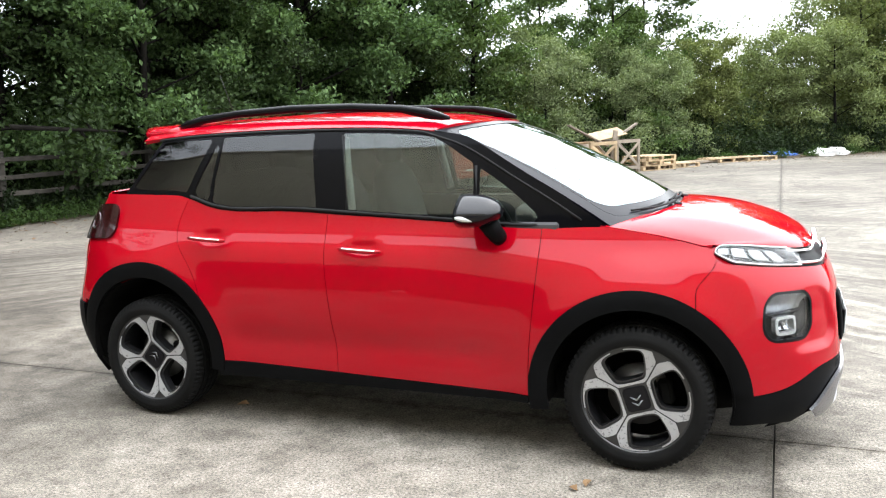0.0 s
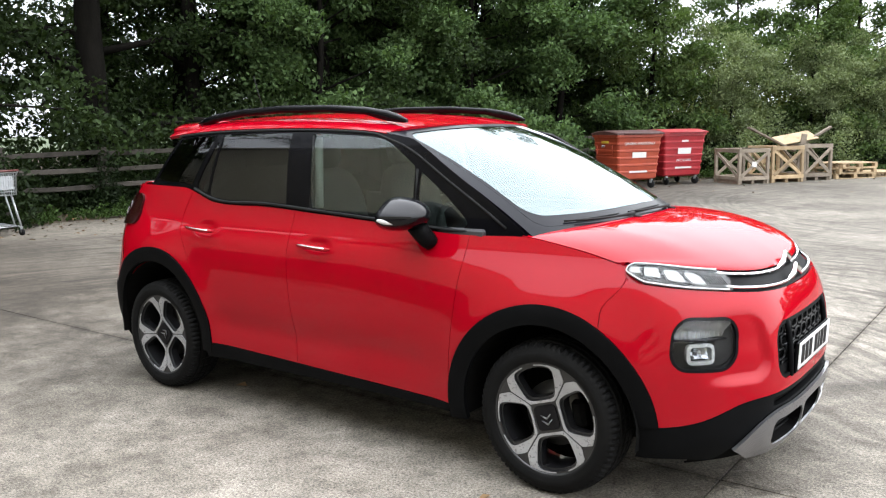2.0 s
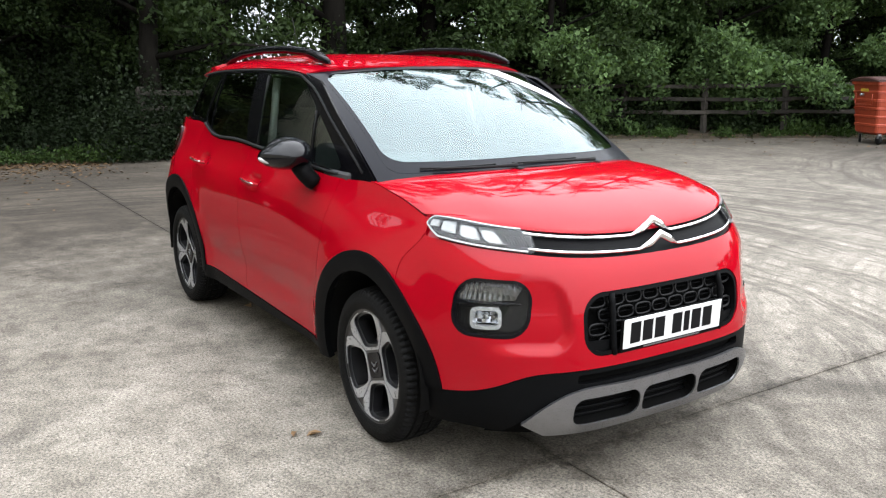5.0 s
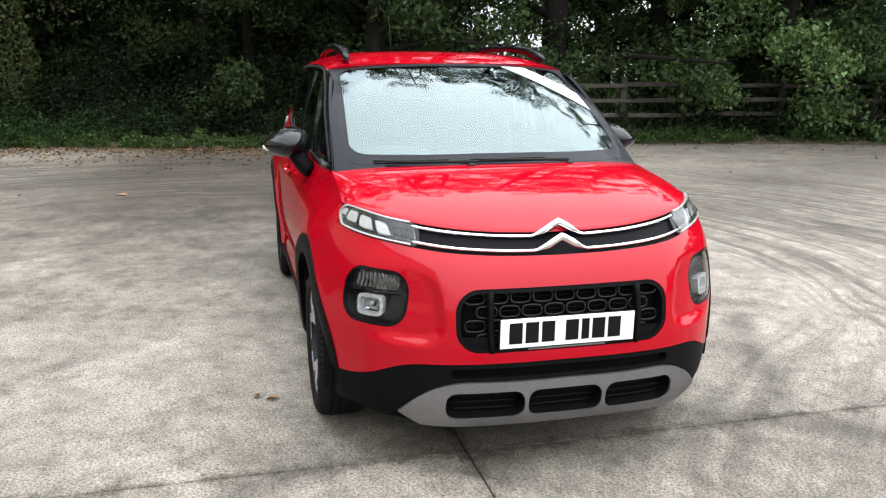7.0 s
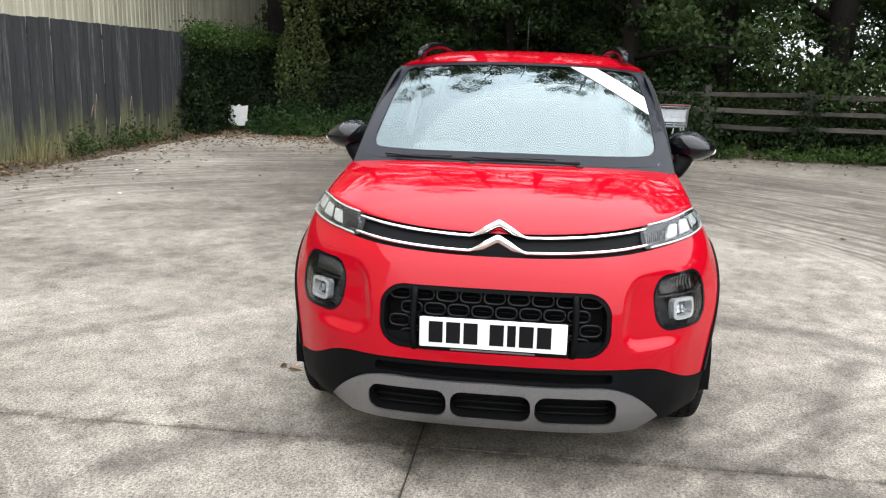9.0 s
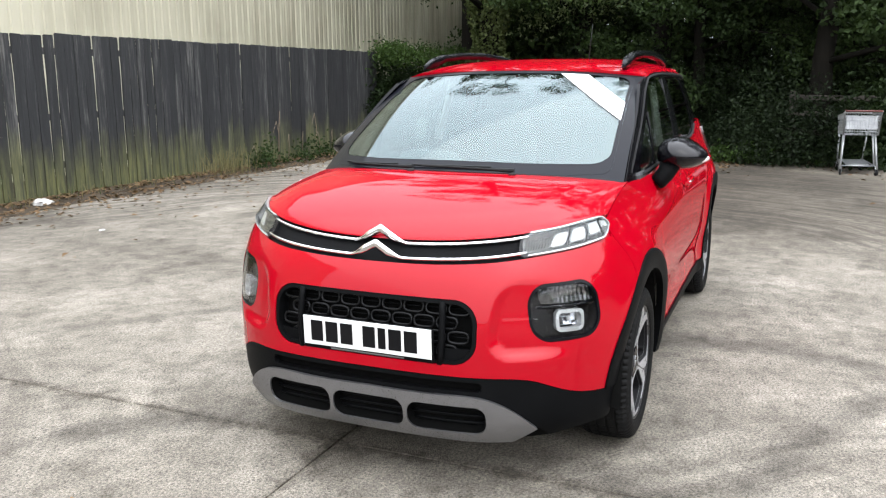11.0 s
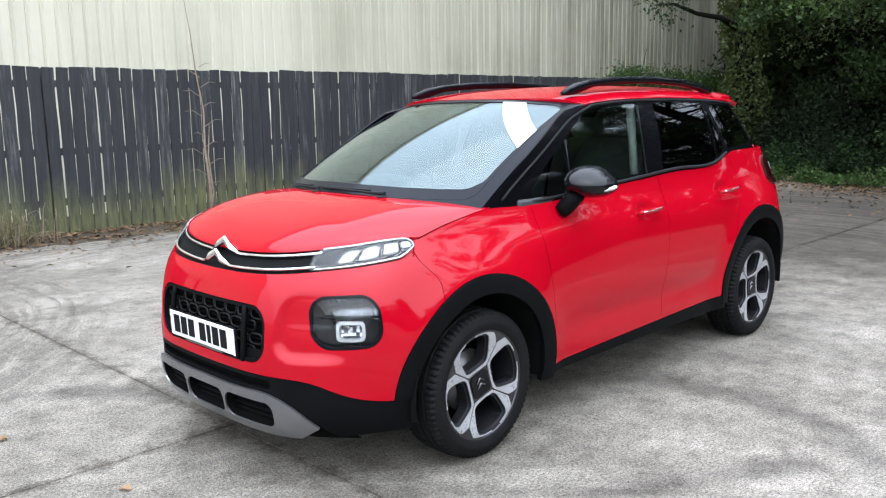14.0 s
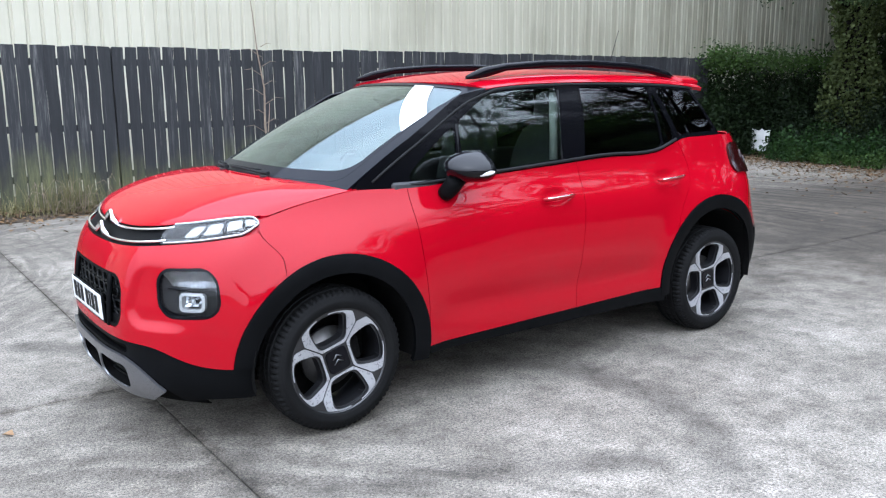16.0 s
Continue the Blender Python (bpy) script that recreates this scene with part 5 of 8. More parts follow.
        bowl = fnet.inside(lambda s, z: fog(s, z) + 0.002)
        panel("lamp_housing", bowl, sk2, M["lamp_dark"], lamp, "", thick=0.004, lift=-0.056, flip=left < 0)
        panel("lamp_glass", fnet.inside(lambda s, z: fog(s, z) + 0.010), sk2, M["lens"], lamp, "clear lamp cover", thick=0.003, lift=-0.004, flip=left < 0, shadow=False)
        def hollow(s0, s1, z0, z1, ns, nz, deep, seed):
            """A faceted bright bowl."""
            rr = random.Random(seed)
            verts, faces = [], []
            grid = [[(s0 + (s1 - s0) * i / ns, z0 + (z1 - z0) * j / nz) for j in range(nz + 1)] for i in range(ns + 1)]
            for i in range(ns):
                for j in range(nz):
                    k = len(verts)
                    tip = rr.uniform(-0.004, 0.004), rr.uniform(-0.004, 0.004)
                    for (ii, jj) in ((i, j), (i + 1, j), (i + 1, j + 1), (i, j + 1)):
                        ss, zz = grid[ii][jj]
                        u, w = 2 * ii / ns - 1, 2 * jj / nz - 1
                        d = 0.052 - deep * (u * u + w * w) * 0.5 + tip[0] * (ii - i - 0.5) + tip[1] * (jj - j - 0.5)
                        e = Vector((0.80, left * 0.60, 0))
                        verts.append(tuple(sk2(ss, zz) - e * d))
                    faces.append((k, k + 1, k + 2, k + 3) if left > 0 else (k + 3, k + 2, k + 1, k))
            return verts, faces
        fine = Patch.net(steps(0.58, 0.92, 0.006), steps(0.58, 0.80, 0.008))

        def fluted(s, z, q=left):
            """The upper reflector: a shallow bowl of upright flutes."""
            d = 0.052 - 0.018 * ((s - 0.785) / 0.10) ** 2 - 0.020 * (max(0.0, z - 0.725) / 0.045) ** 2 + 0.0026 * abs(math.sin((s + 0.12 * (z - 0.73)) * math.pi / 0.019))
            return skirt(q * s, z) - Vector((0.80, q * 0.60, 0)) * d

        cup = fine.inside(lambda s, z: fog(s, z) + 0.014, lambda s, z: 0.700 - 0.10 * (s - 0.76) - z, lambda s, z: 0.652 + 0.5 * (0.735 - z) - s)
        panel("reflector", cup, fluted, M["facet"], lamp, "bright fluted reflector", thick=0.003, flip=left < 0)
        wedge = fine.inside(lambda s, z: fog(s, z) + 0.014, lambda s, z: s - 0.664 - 0.5 * (0.735 - z))
        panel("lamp_wedge", wedge, lambda s, z, q=left: skirt(q * s, z) - Vector((0.80, q * 0.60, 0)) * (0.020 + 0.20 * max(0.0, s - 0.60)), M["lamp_dark"], lamp, "smoked inner lamp panel", thick=0.003, flip=left < 0)
        ring = fnet.inside(lambda s, z: rounded(0.772, 0.652, 0.060, 0.040, 0.022)(s, z)).outside(lambda s, z: rounded(0.772, 0.652, 0.047, 0.028, 0.014)(s, z))
        panel("fog_surround", ring, sk2, M["drl"], lamp, "silver fog lamp surround", thick=0.03, lift=-0.014, flip=left < 0)
        v, f = hollow(0.721, 0.815, 0.628, 0.680, 6, 4, 0.020, 5)
        quads_object("fog_reflector", v, f, M["facet"], lamp)
        bulb = sk2(0.768, 0.654) - Vector((0.80, left * 0.60, 0)) * 0.034
        part("bulb", tube_bm([bulb - Vector((0, 0, 0.009)), bulb, bulb + Vector((0, 0, 0.009))], [0.004, 0.008, 0.004], 8), M["drl"], lamp)
        part("lamp_divider", tube_bm([sk2(t, 0.699 + 0.02 * (t - 0.77)) - Vector((0.80, left * 0.60, 0)) * 0.034 for t in np.linspace(0.63, 0.875, 8)], 0.006, 6), M["gloss_black"], lamp)
    # grille: black surround, mesh of rounded cells, two uprights, number plate
    gnet = Patch.net(steps(-0.5, 0.5, 0.0125), steps(0.48, 0.75, 0.0125))
    lip = gnet.inside(lambda s, z: grille(s, z) + 0.001).outside(lambda s, z: grille(s, z) + 0.016)
    g = panel("grille", lip, sk, M["black_plastic"], car, "black grille with rounded cells", thick=0.05, lift=-0.004, flip=False)
    panel("grille_back", gnet.inside(lambda s, z: grille(s, z)), sk, M["gap"], g, "", thick=0.003, lift=-0.055, flip=False)
    for row, z in enumerate((0.700, 0.650, 0.600, 0.550)):
        for k in range(-5, 6):
            y = 0.085 * k + (0.0425 if row % 2 else 0.0)
            if abs(y) > 0.375 or (z < 0.6 and abs(y) < 0.26):
                continue
            cell = []
            for t in range(16):
                ang = 2 * math.pi * t / 16
                cy = y + 0.0375 * math.copysign(abs(math.cos(ang)) ** 0.55, math.cos(ang))
                cz = z + 0.0205 * math.copysign(abs(math.sin(ang)) ** 0.75, math.sin(ang))
                p = skirt(cy, cz)
                cell.append((p.x - 0.024, cy, cz))
            part("grille_cell", tube_bm(cell + cell[:2], 0.0052, 5), M["grille_plastic"], g)
            p = skirt(y, z)
            part("grille_bar", tube_bm([(p.x - 0.032, y - 0.04, z), (p.x - 0.032, y + 0.04, z)], 0.003, 4), M["black_plastic"], g)
    for left in (1, -1):
        bar = []
        for z in np.linspace(0.505, 0.728, 8):
            p = skirt(left * 0.28, z)
            bar.append((p.x - 0.006, left * (0.280 + 0.008 * math.sin((z - 0.5) * 12)), z))
        part("grille_upright", tube_bm(bar, 0.012, 8), M["black_plastic"], g)
        lowp = gnet.inside(lambda s, z: grille(s, z) + 0.012, lambda s, z: z - 0.562, lambda s, z: 0.28 - left * skirt(s, z).y)
        panel("grille_blank", lowp, sk, M["black_plastic"], g, "", thick=0.01, lift=-0.016, flip=False)


car_lower()


def car_nose_band():
    """The dark band between bonnet and bumper, its two chrome lines with the double chevron, and the slim upper lamps."""
    def band_skin(b, v):
        c, sg = abs(b), 1 if b >= 0 else -1
        top = Vector((bon_fx(c) - 0.012, bon_fy(c), bon_fz(c) - 0.004))
        s = s_band(c)
        zb = nose_top(abs(skirt(s, 0.88).y)) if c < 0.97 else nose_top(abs(skirt(s, 0.9).y))
        low = skirt(s, zb) + Vector((-0.008, 0, -0.004))
        p = low.lerp(top, v)
        return Vector((p.x, sg * p.y, p.z))

    table = {}
    s_tip = s_at(1.628)

    def s_band(c):
        key = round(c, 5)
        if key not in table:
            want, lo, hi = bon_fy(c), 0.0, s_at(1.5)
            for _ in range(30):
                mid = (lo + hi) / 2
                if skirt(mid, 0.89).y < want + 0.006 * c:
                    lo = mid
                else:
                    hi = mid
            table[key] = lo + (s_tip - lo) * ease(0.72, 1.0, c) ** 1.5
        return table[key]

    band = panel("nose_band", Patch.net(steps(-0.74, 0.74, 0.02), steps(0, 1, 0.25)), band_skin, M["black_plastic"], car, "black band between bonnet and bumper", thick=0.01, lift=-0.004)
    table.clear()

    def strip(name, v0, b1, rise, label):
        """A chrome strip of flat oval section that swells into one chevron of the emblem."""
        bm = bmesh.new()
        rings = []
        for b in np.concatenate([np.linspace(-b1, -0.13, 40), np.linspace(-0.128, 0.128, 65), np.linspace(0.13, b1, 40)]):
            p = band_skin(b, v0)
            c = max(0.0, 1 - math.hypot(p.y, 0.004) / 0.100) ** 1.12
            k = ease(0.0, 0.55, c)
            p = p + Vector((0.008 + 0.016 * k - 0.27 * rise * c, 0, (rise - 0.012) * c + 0.001))
            h, d = 0.0062 + 0.0098 * k, 0.007 + 0.003 * k
            rings.append([bm.verts.new(p + Vector((d * math.copysign(abs(math.cos(t)) ** 0.8, math.cos(t)), 0, h * math.sin(t)))) for t in (2 * math.pi * j / 12 for j in range(12))])
        for a, b in zip(rings, rings[1:]):
            for j in range(12):
                bm.faces.new((a[j], a[(j + 1) % 12], b[(j + 1) % 12], b[j]))
        bm.faces.new(rings[0])
        bm.faces.new(rings[-1][::-1])
        bmesh.ops.recalc_face_normals(bm, faces=bm.faces)
        return part(name, bm, M["chrome"], car, label, True)

    strip("chrome_strip", 0.86, 0.70, 0.064, "polished chrome line with raised chevron")
    strip("chrome_strip", 0.22, 0.70, 0.062, "polished chrome line with raised chevron")
    for left in (1, -1):
        sk = (lambda b, v, q=left: band_skin(q * b, v))
        net = Patch.net(steps(0.60, 1.0, 0.006), steps(0, 1, 0.08))
        panel("wing_corner", Patch.net(steps(0.72, 1.03, 0.01), steps(-0.05, 1.0, 0.15)), sk, M["paint"], car, "red corner between bonnet and wing", thick=0.006, lift=-0.003, flip=left < 0)
        oval = lambda b, v, g=0.0: max(rounded(0.830, 0, 0.166 - g * 1.3, 0.037 - g, 0.030 - g)(b, (v - 0.5) * 0.076), 0.45 * (b - 0.905) - 0.037 + g - (v - 0.5) * 0.076)
        lamp = panel("upper_lamp", net.inside(lambda b, v: oval(b, v)), sk, M["lamp_dark"], car, "slim upper lamp with bright surround", thick=0.012, lift=0.008, flip=left < 0)
        surround = net.inside(lambda b, v: oval(b, v)).outside(lambda b, v: oval(b, v, 0.0048)).outside(lambda b, v: b - 0.70)
        panel("lamp_surround", surround, sk, M["drl"], lamp, "white and chrome lamp surround", thick=0.012, lift=0.017, flip=left < 0)
        panel("lamp_glass", net.inside(lambda b, v: oval(b, v, 0.007)), sk, M["lamp_cover"], lamp, "clear lamp cover", thick=0.003, lift=0.020, flip=left < 0, shadow=False)
        for k in range(4):
            b0 = 0.952 - 0.050 * k
            tall = (0.0120, 0.0170, 0.0185, 0.0185)[k]
            up = (0.62, 0.55, 0.50, 0.47)[k]
            lean = lambda b, v: b - b0 - 0.55 * 0.076 * (v - 0.5)
            c = panel("lamp_cell", net.inside(lambda b, v: rounded(0, 0, 0.0190, tall, 0.006)(lean(b, v), (v - up) * 0.076)), sk, M["drl"], lamp, "bright lamp cell", thick=0.006, lift=0.0125, flip=left < 0)
            panel("lamp_bulb", net.inside(lambda b, v: max(rounded(0, 0, 0.0160, tall - 0.003, 0.004)(lean(b, v), (v - up) * 0.076), -rounded(0.006, 0.006, 0.0160, tall - 0.003, 0.004)(lean(b, v), (v - up) * 0.076))), sk, M["drl"], c, "", thick=0.004, lift=0.0145, flip=left < 0)
            rib = net.inside(lambda b, v: rounded(-0.025, 0, 0.0035, 0.022, 0.003)(lean(b, v), (v - 0.5) * 0.076))
            panel("lamp_divider", rib, sk, M["lamp_dark"], lamp, "", thick=0.006, lift=0.0115, flip=left < 0)
        for k in range(9):
            b0 = 0.690 + 0.010 * k
            part("lamp_rib", tube_bm([sk(b0, 0.30) + Vector((0.010, left * 0.004, 0.002)), sk(b0 + 0.006, 0.70) + Vector((0.010, left * 0.004, 0.002))], 0.0022, 4), M["lamp_dark"], lamp)


car_nose_band()


def car_upper():
    # bonnet
    net = Patch.net(steps(-1, 1, 0.025), [0, 0.006, 0.015, 0.03, 0.05, 0.08] + steps(0.11, 1, 0.045))
    panel("bonnet", net, bonnet_skin, M["paint"], car, "red painted bonnet reflecting the sky", thick=0.012)
    # screen: glass, black edge, pillars
    net = Patch.net(steps(-1, 1, 0.025), steps(-0.03, 1, 0.03))
    panel("windscreen_frame", net.outside(lambda b, u: rounded(0, 0.5, 0.93, 0.475, 0.06)(b, u)), screen_skin, M["pillar_black"], car, "black windscreen pillars and edges", thick=0.02)
    glass = panel("windscreen", net.inside(lambda b, u: rounded(0, 0.5, 0.93, 0.475, 0.06)(b, u)), screen_skin, M["glass"], car, "clear curved windscreen reflecting the sky", thick=0.005, lift=-0.002, shadow=False)
    panel("screen_border", net.inside(lambda b, u: rounded(0, 0.5, 0.929, 0.474, 0.06)(b, u)).outside(lambda b, u: rounded(0, 0.525, 0.908, 0.425, 0.09)(b, u)), screen_skin, M["pillar_black"], glass, "black printed screen border", thick=0.001, lift=0.0008)
    sash = net.inside(lambda b, u: u - 0.955, lambda b, u: b - 0.915, lambda b, u: 0.955 - u - (b - 0.395) * 0.97, lambda b, u: u - 0.955 + (b - 0.60) * 1.02)
    panel("corner_sash", sash, screen_skin, M["plate_white"], glass, "white paper sash across the screen's upper corner", thick=0.0006, lift=0.0012)
    # roof
    net = Patch.net(steps(-1.42, 0.33, 0.04) + [0.36, 0.40, 0.44, 0.47], steps(-1, -0.8, 0.02) + steps(-0.8, 0.8, 0.05)[1:-1] + steps(0.8, 1, 0.02))
    net = net.inside(lambda x, b: x - ws_top_x(max(-1, min(1, b))) - 0.008)
    panel("roof", net, roof_skin, M["paint"], car, "red painted roof", thick=0.02)
    # roof spoiler over the tailgate
    bm = bmesh.new()
    rows = []
    for x in steps(-1.24, -1.46, 0.04):
        k = (x + 1.24) / -0.22
        w = 0.590 - 0.035 * k
        row = []
        for b in steps(-1, 1, 0.1):
            row.append(bm.verts.new((x + 0.22 * (1 - b * b) * -k, b * w, roof_skin(x, 0.90 * b).z + 0.006 + 0.012 * k)))
        for b in steps(1, -1, 0.1):
            row.append(bm.verts.new((x + 0.22 * (1 - b * b) * -k, b * w * 0.99, roof_skin(x, 0.90 * b).z - 0.040 + 0.022 * k)))
        rows.append(row)
    for a, b in zip(rows, rows[1:]):
        for j in range(len(a)):
            bm.faces.new((a[j], a[(j + 1) % len(a)], b[(j + 1) % len(a)], b[j]))
    bm.faces.new(rows[0])
    bm.faces.new(rows[-1][::-1])
    bmesh.ops.recalc_face_normals(bm, faces=bm.faces)
    part("roof_spoiler", bm, M["paint"], car, "red roof spoiler over the tailgate", True)
    # sides of the cabin: pillars, windows
    pillar = spline([0.33, 0.36, 0.71, 0.97, 1.14, 1.2], [1.515, 1.512, 1.345, 1.188, 1.072, 1.03])
    front_edge = spline([0.2, 0.28, 0.434, 0.535, 0.716, 0.86, 0.95], [1.492, 1.484, 1.413, 1.348, 1.226, 1.102, 1.02])
    win_top = lambda x: gutter(x) - 0.026
    low = lambda x, z: belt(x) + 0.022 - z
    for left in (1, -1):
        sk = (lambda x, z, q=left: upper_side(x, z, q))
        fl = left > 0
        kw = dict(flip=fl)
        net = Patch.net(steps(-1.75, 1.16, 0.025), steps(1.02, 1.545, 0.025))
        tail = lambda x, z: -1.290 - (1.475 - z) * 0.80 - x
        whole = net.inside(lambda x, z: z - gutter(x) - 0.002, lambda x, z: z - pillar(x) if x > 0.33 else -1.0, lambda x, z: belt(x) - 0.004 - z, tail)
        panes = {}
        under = lambda x, z: z - min(win_top(x), front_edge(x) if x > 0.2 else 9)
        panes["front_window"] = net.inside(under, low, lambda x, z: -0.150 + 0.055 * ease(1.5, 1.1, z) - x, lambda x, z: x - 0.545 - 0.06 * (1.35 - z))
        panes["front_quarter_window"] = net.inside(under, low, lambda x, z: 0.572 + 0.06 * (1.35 - z) - x, lambda x, z: x - 0.853)
        panes["rear_window"] = net.inside(under, low, lambda x, z: x + 0.312 - 0.045 * ease(1.5, 1.1, z), lambda x, z: -0.862 - 0.03 * ease(1.5, 1.15, z) - x)
        panes["rear_fixed_window"] = net.inside(under, low, lambda x, z: x + 0.880 + 0.03 * ease(1.5, 1.15, z), lambda x, z: -0.882 - (1.49 - z) * 0.48 - x)
        panes["rear_quarter_window"] = net.inside(lambda x, z: z - win_top(x) + 0.004, low, lambda x, z: x + 0.925 + (1.49 - z) * 0.50, lambda x, z: -1.262 - (1.475 - z) * 0.80 - x)
        frame_net = whole
        tests = {
            "front_window": lambda x, z: max(under(x, z), low(x, z), -0.150 + 0.055 * ease(1.5, 1.1, z) - x, x - 0.545 - 0.06 * (1.35 - z)),
            "front_quarter_window": lambda x, z: max(under(x, z), low(x, z), 0.572 + 0.06 * (1.35 - z) - x, x - 0.853),
            "rear_window": lambda x, z: max(under(x, z), low(x, z), x + 0.312 - 0.045 * ease(1.5, 1.1, z), -0.862 - 0.03 * ease(1.5, 1.15, z) - x),
            "rear_fixed_window": lambda x, z: max(under(x, z), low(x, z), x + 0.880 + 0.03 * ease(1.5, 1.15, z), -0.882 - (1.49 - z) * 0.48 - x),
            "rear_quarter_window": lambda x, z: max(z - win_top(x) + 0.004, low(x, z), x + 0.925 + (1.49 - z) * 0.50, -1.262 - (1.475 - z) * 0.80 - x),
        }
        for f in tests.values():
            frame_net = frame_net.outside(f)
        panel("window_frame", frame_net, sk, M["frame_black"], car, "gloss black window frame", thick=0.016, **kw)
        for nm, p in panes.items():
            tint = M["privacy_glass"] if nm.startswith("rear") else M["side_glass"]
            panel(nm, p, sk, tint, car, "dark privacy glass" if nm.startswith("rear") else "lightly tinted window glass", thick=0.004, lift=-0.003, shadow=False, **kw)
        # rubber strip along the belt line and grey inner edges of the door frames
        pts = [sk(x, belt(x) + 0.012) + Vector((0, left * 0.004, 0)) for x in steps(-1.03, 0.86, 0.04)]
        part("belt_strip", tube_bm(pts, 0.0085, 6), M["rubber"], car, "black rubber belt strip")
        pts = [sk(x, gutter(x) - 0.012) + Vector((0, left * 0.004, 0)) for x in steps(-1.3, 0.28, 0.04)] + [sk(x, pillar(x) - 0.05) + Vector((0, left * 0.003, 0)) for x in steps(0.40, 1.05, 0.05)]
        part("window_seal", tube_bm(pts, 0.006, 6), M["rubber"], car, "black rubber window seal")
        for x0, x1 in ((-0.150, -0.095), (0.558, 0.575)):
            part("window_channel", tube_bm([sk(x0, 1.485 if x0 < 0 else 1.33), sk(x1, belt(x1) + 0.02)], 0.007, 6), M["rubber"], car, "dark window channel")
    # tailgate: glass and lower panel
    def tail_skin(b, u):
        lo, hi = Vector((-1.53 - 0.20 * (1 - b * b), 0.695 * b, 1.19)), Vector((-1.30 - 0.24 * (1 - b * b), 0.60 * b, 1.475))
        return lo.lerp(hi, u)
    panel("tailgate_glass", Patch.net(steps(-1, 1, 0.1), steps(0, 1, 0.2)), tail_skin, M["privacy_glass"], car, "dark tailgate window", thick=0.004, shadow=False, flip=True)
    net = Patch.net(steps(s_at(-1.78), 2 * S_END - s_at(-1.78), 0.04), steps(0.18, 1.21, 0.04))

    def back(s, z):
        if s <= S_END:
            return skirt(s, z)
        p = skirt(2 * S_END - s, z)
        return Vector((p.x, -p.y, p.z))
    panel("tailgate", net.outside(lambda s, z: z - 0.60), back, M["paint"], car, "red painted tailgate", thick=0.01, lift=-0.002)
    panel("rear_bumper", net.inside(lambda s, z: z - 0.598), back, M["black_plastic"], car, "grained black rear bumper", thick=0.02, lift=0.006)
    for left in (1, -1):
        sk = (lambda s, z, q=left: skirt(q * s, z))
        lamp = Patch.net(steps(s_at(-1.48), s_at(-1.95), 0.015), steps(0.93, 1.17, 0.015)).inside(lambda s, z: rounded((s_at(-1.52) + s_at(-1.93)) / 2, 1.05, 0.23, 0.092, 0.055)(s, z + 0.06 * (s - s_at(-1.72))))
        t = panel("tail_lamp", lamp, sk, M["tail_red"], car, "dark red wraparound tail lamp", thick=0.02, lift=0.014, flip=left < 0)
        part("lamp_ring", tube_bm([sk(s_at(-1.72) + 0.05 * math.cos(a), 1.06 + 0.04 * math.sin(a)) + Vector((-0.01, left * 0.014, 0)) for a in np.linspace(0, 6.3, 18)], 0.004, 5), M["tail_red"], t)


car_upper()


# ---- the car: wheels ----
def revolve(bm, profile, sides, tooth=None):
    """Turns a profile of (y, r) about the y axis."""
    rings = []
    for k in range(sides):
        a = 2 * math.pi * k / sides
        rings.append([bm.verts.new((math.cos(a) * (r - (tooth(k, j) if tooth else 0)), y, math.sin(a) * (r - (tooth(k, j) if tooth else 0)))) for j, (y, r) in enumerate(profile)])
    for k in range(sides):
        a, b = rings[k], rings[(k + 1) % sides]
        for j in range(len(profile) - 1):
            bm.faces.new((a[j], a[j + 1], b[j + 1], b[j])).smooth = True
    bmesh.ops.recalc_face_normals(bm, faces=bm.faces)
    return bm


def soft_max(*v, k=0.012):
    m = max(v)
    return m + k * math.log(sum(math.exp((a - m) / k) for a in v))


def wheel_face(p, q):
    """For a point (p outward along an opening's middle, q across): distances to the opening and to its bright petal."""
    r = math.hypot(p, q)
    hole = soft_max(abs(q) - (0.069 + 0.26 * (p - 0.076)), 0.076 - p, r - 0.222, k=0.013)
    petal = max(abs(q) - min(p - 0.0045, 0.132 - 0.9 * max(0, p - 0.186)), 0.064 - p, r - 0.2285)
    notch = max(0.185 - p, abs(q + 0.014) - 0.030)
    return hole, petal, notch


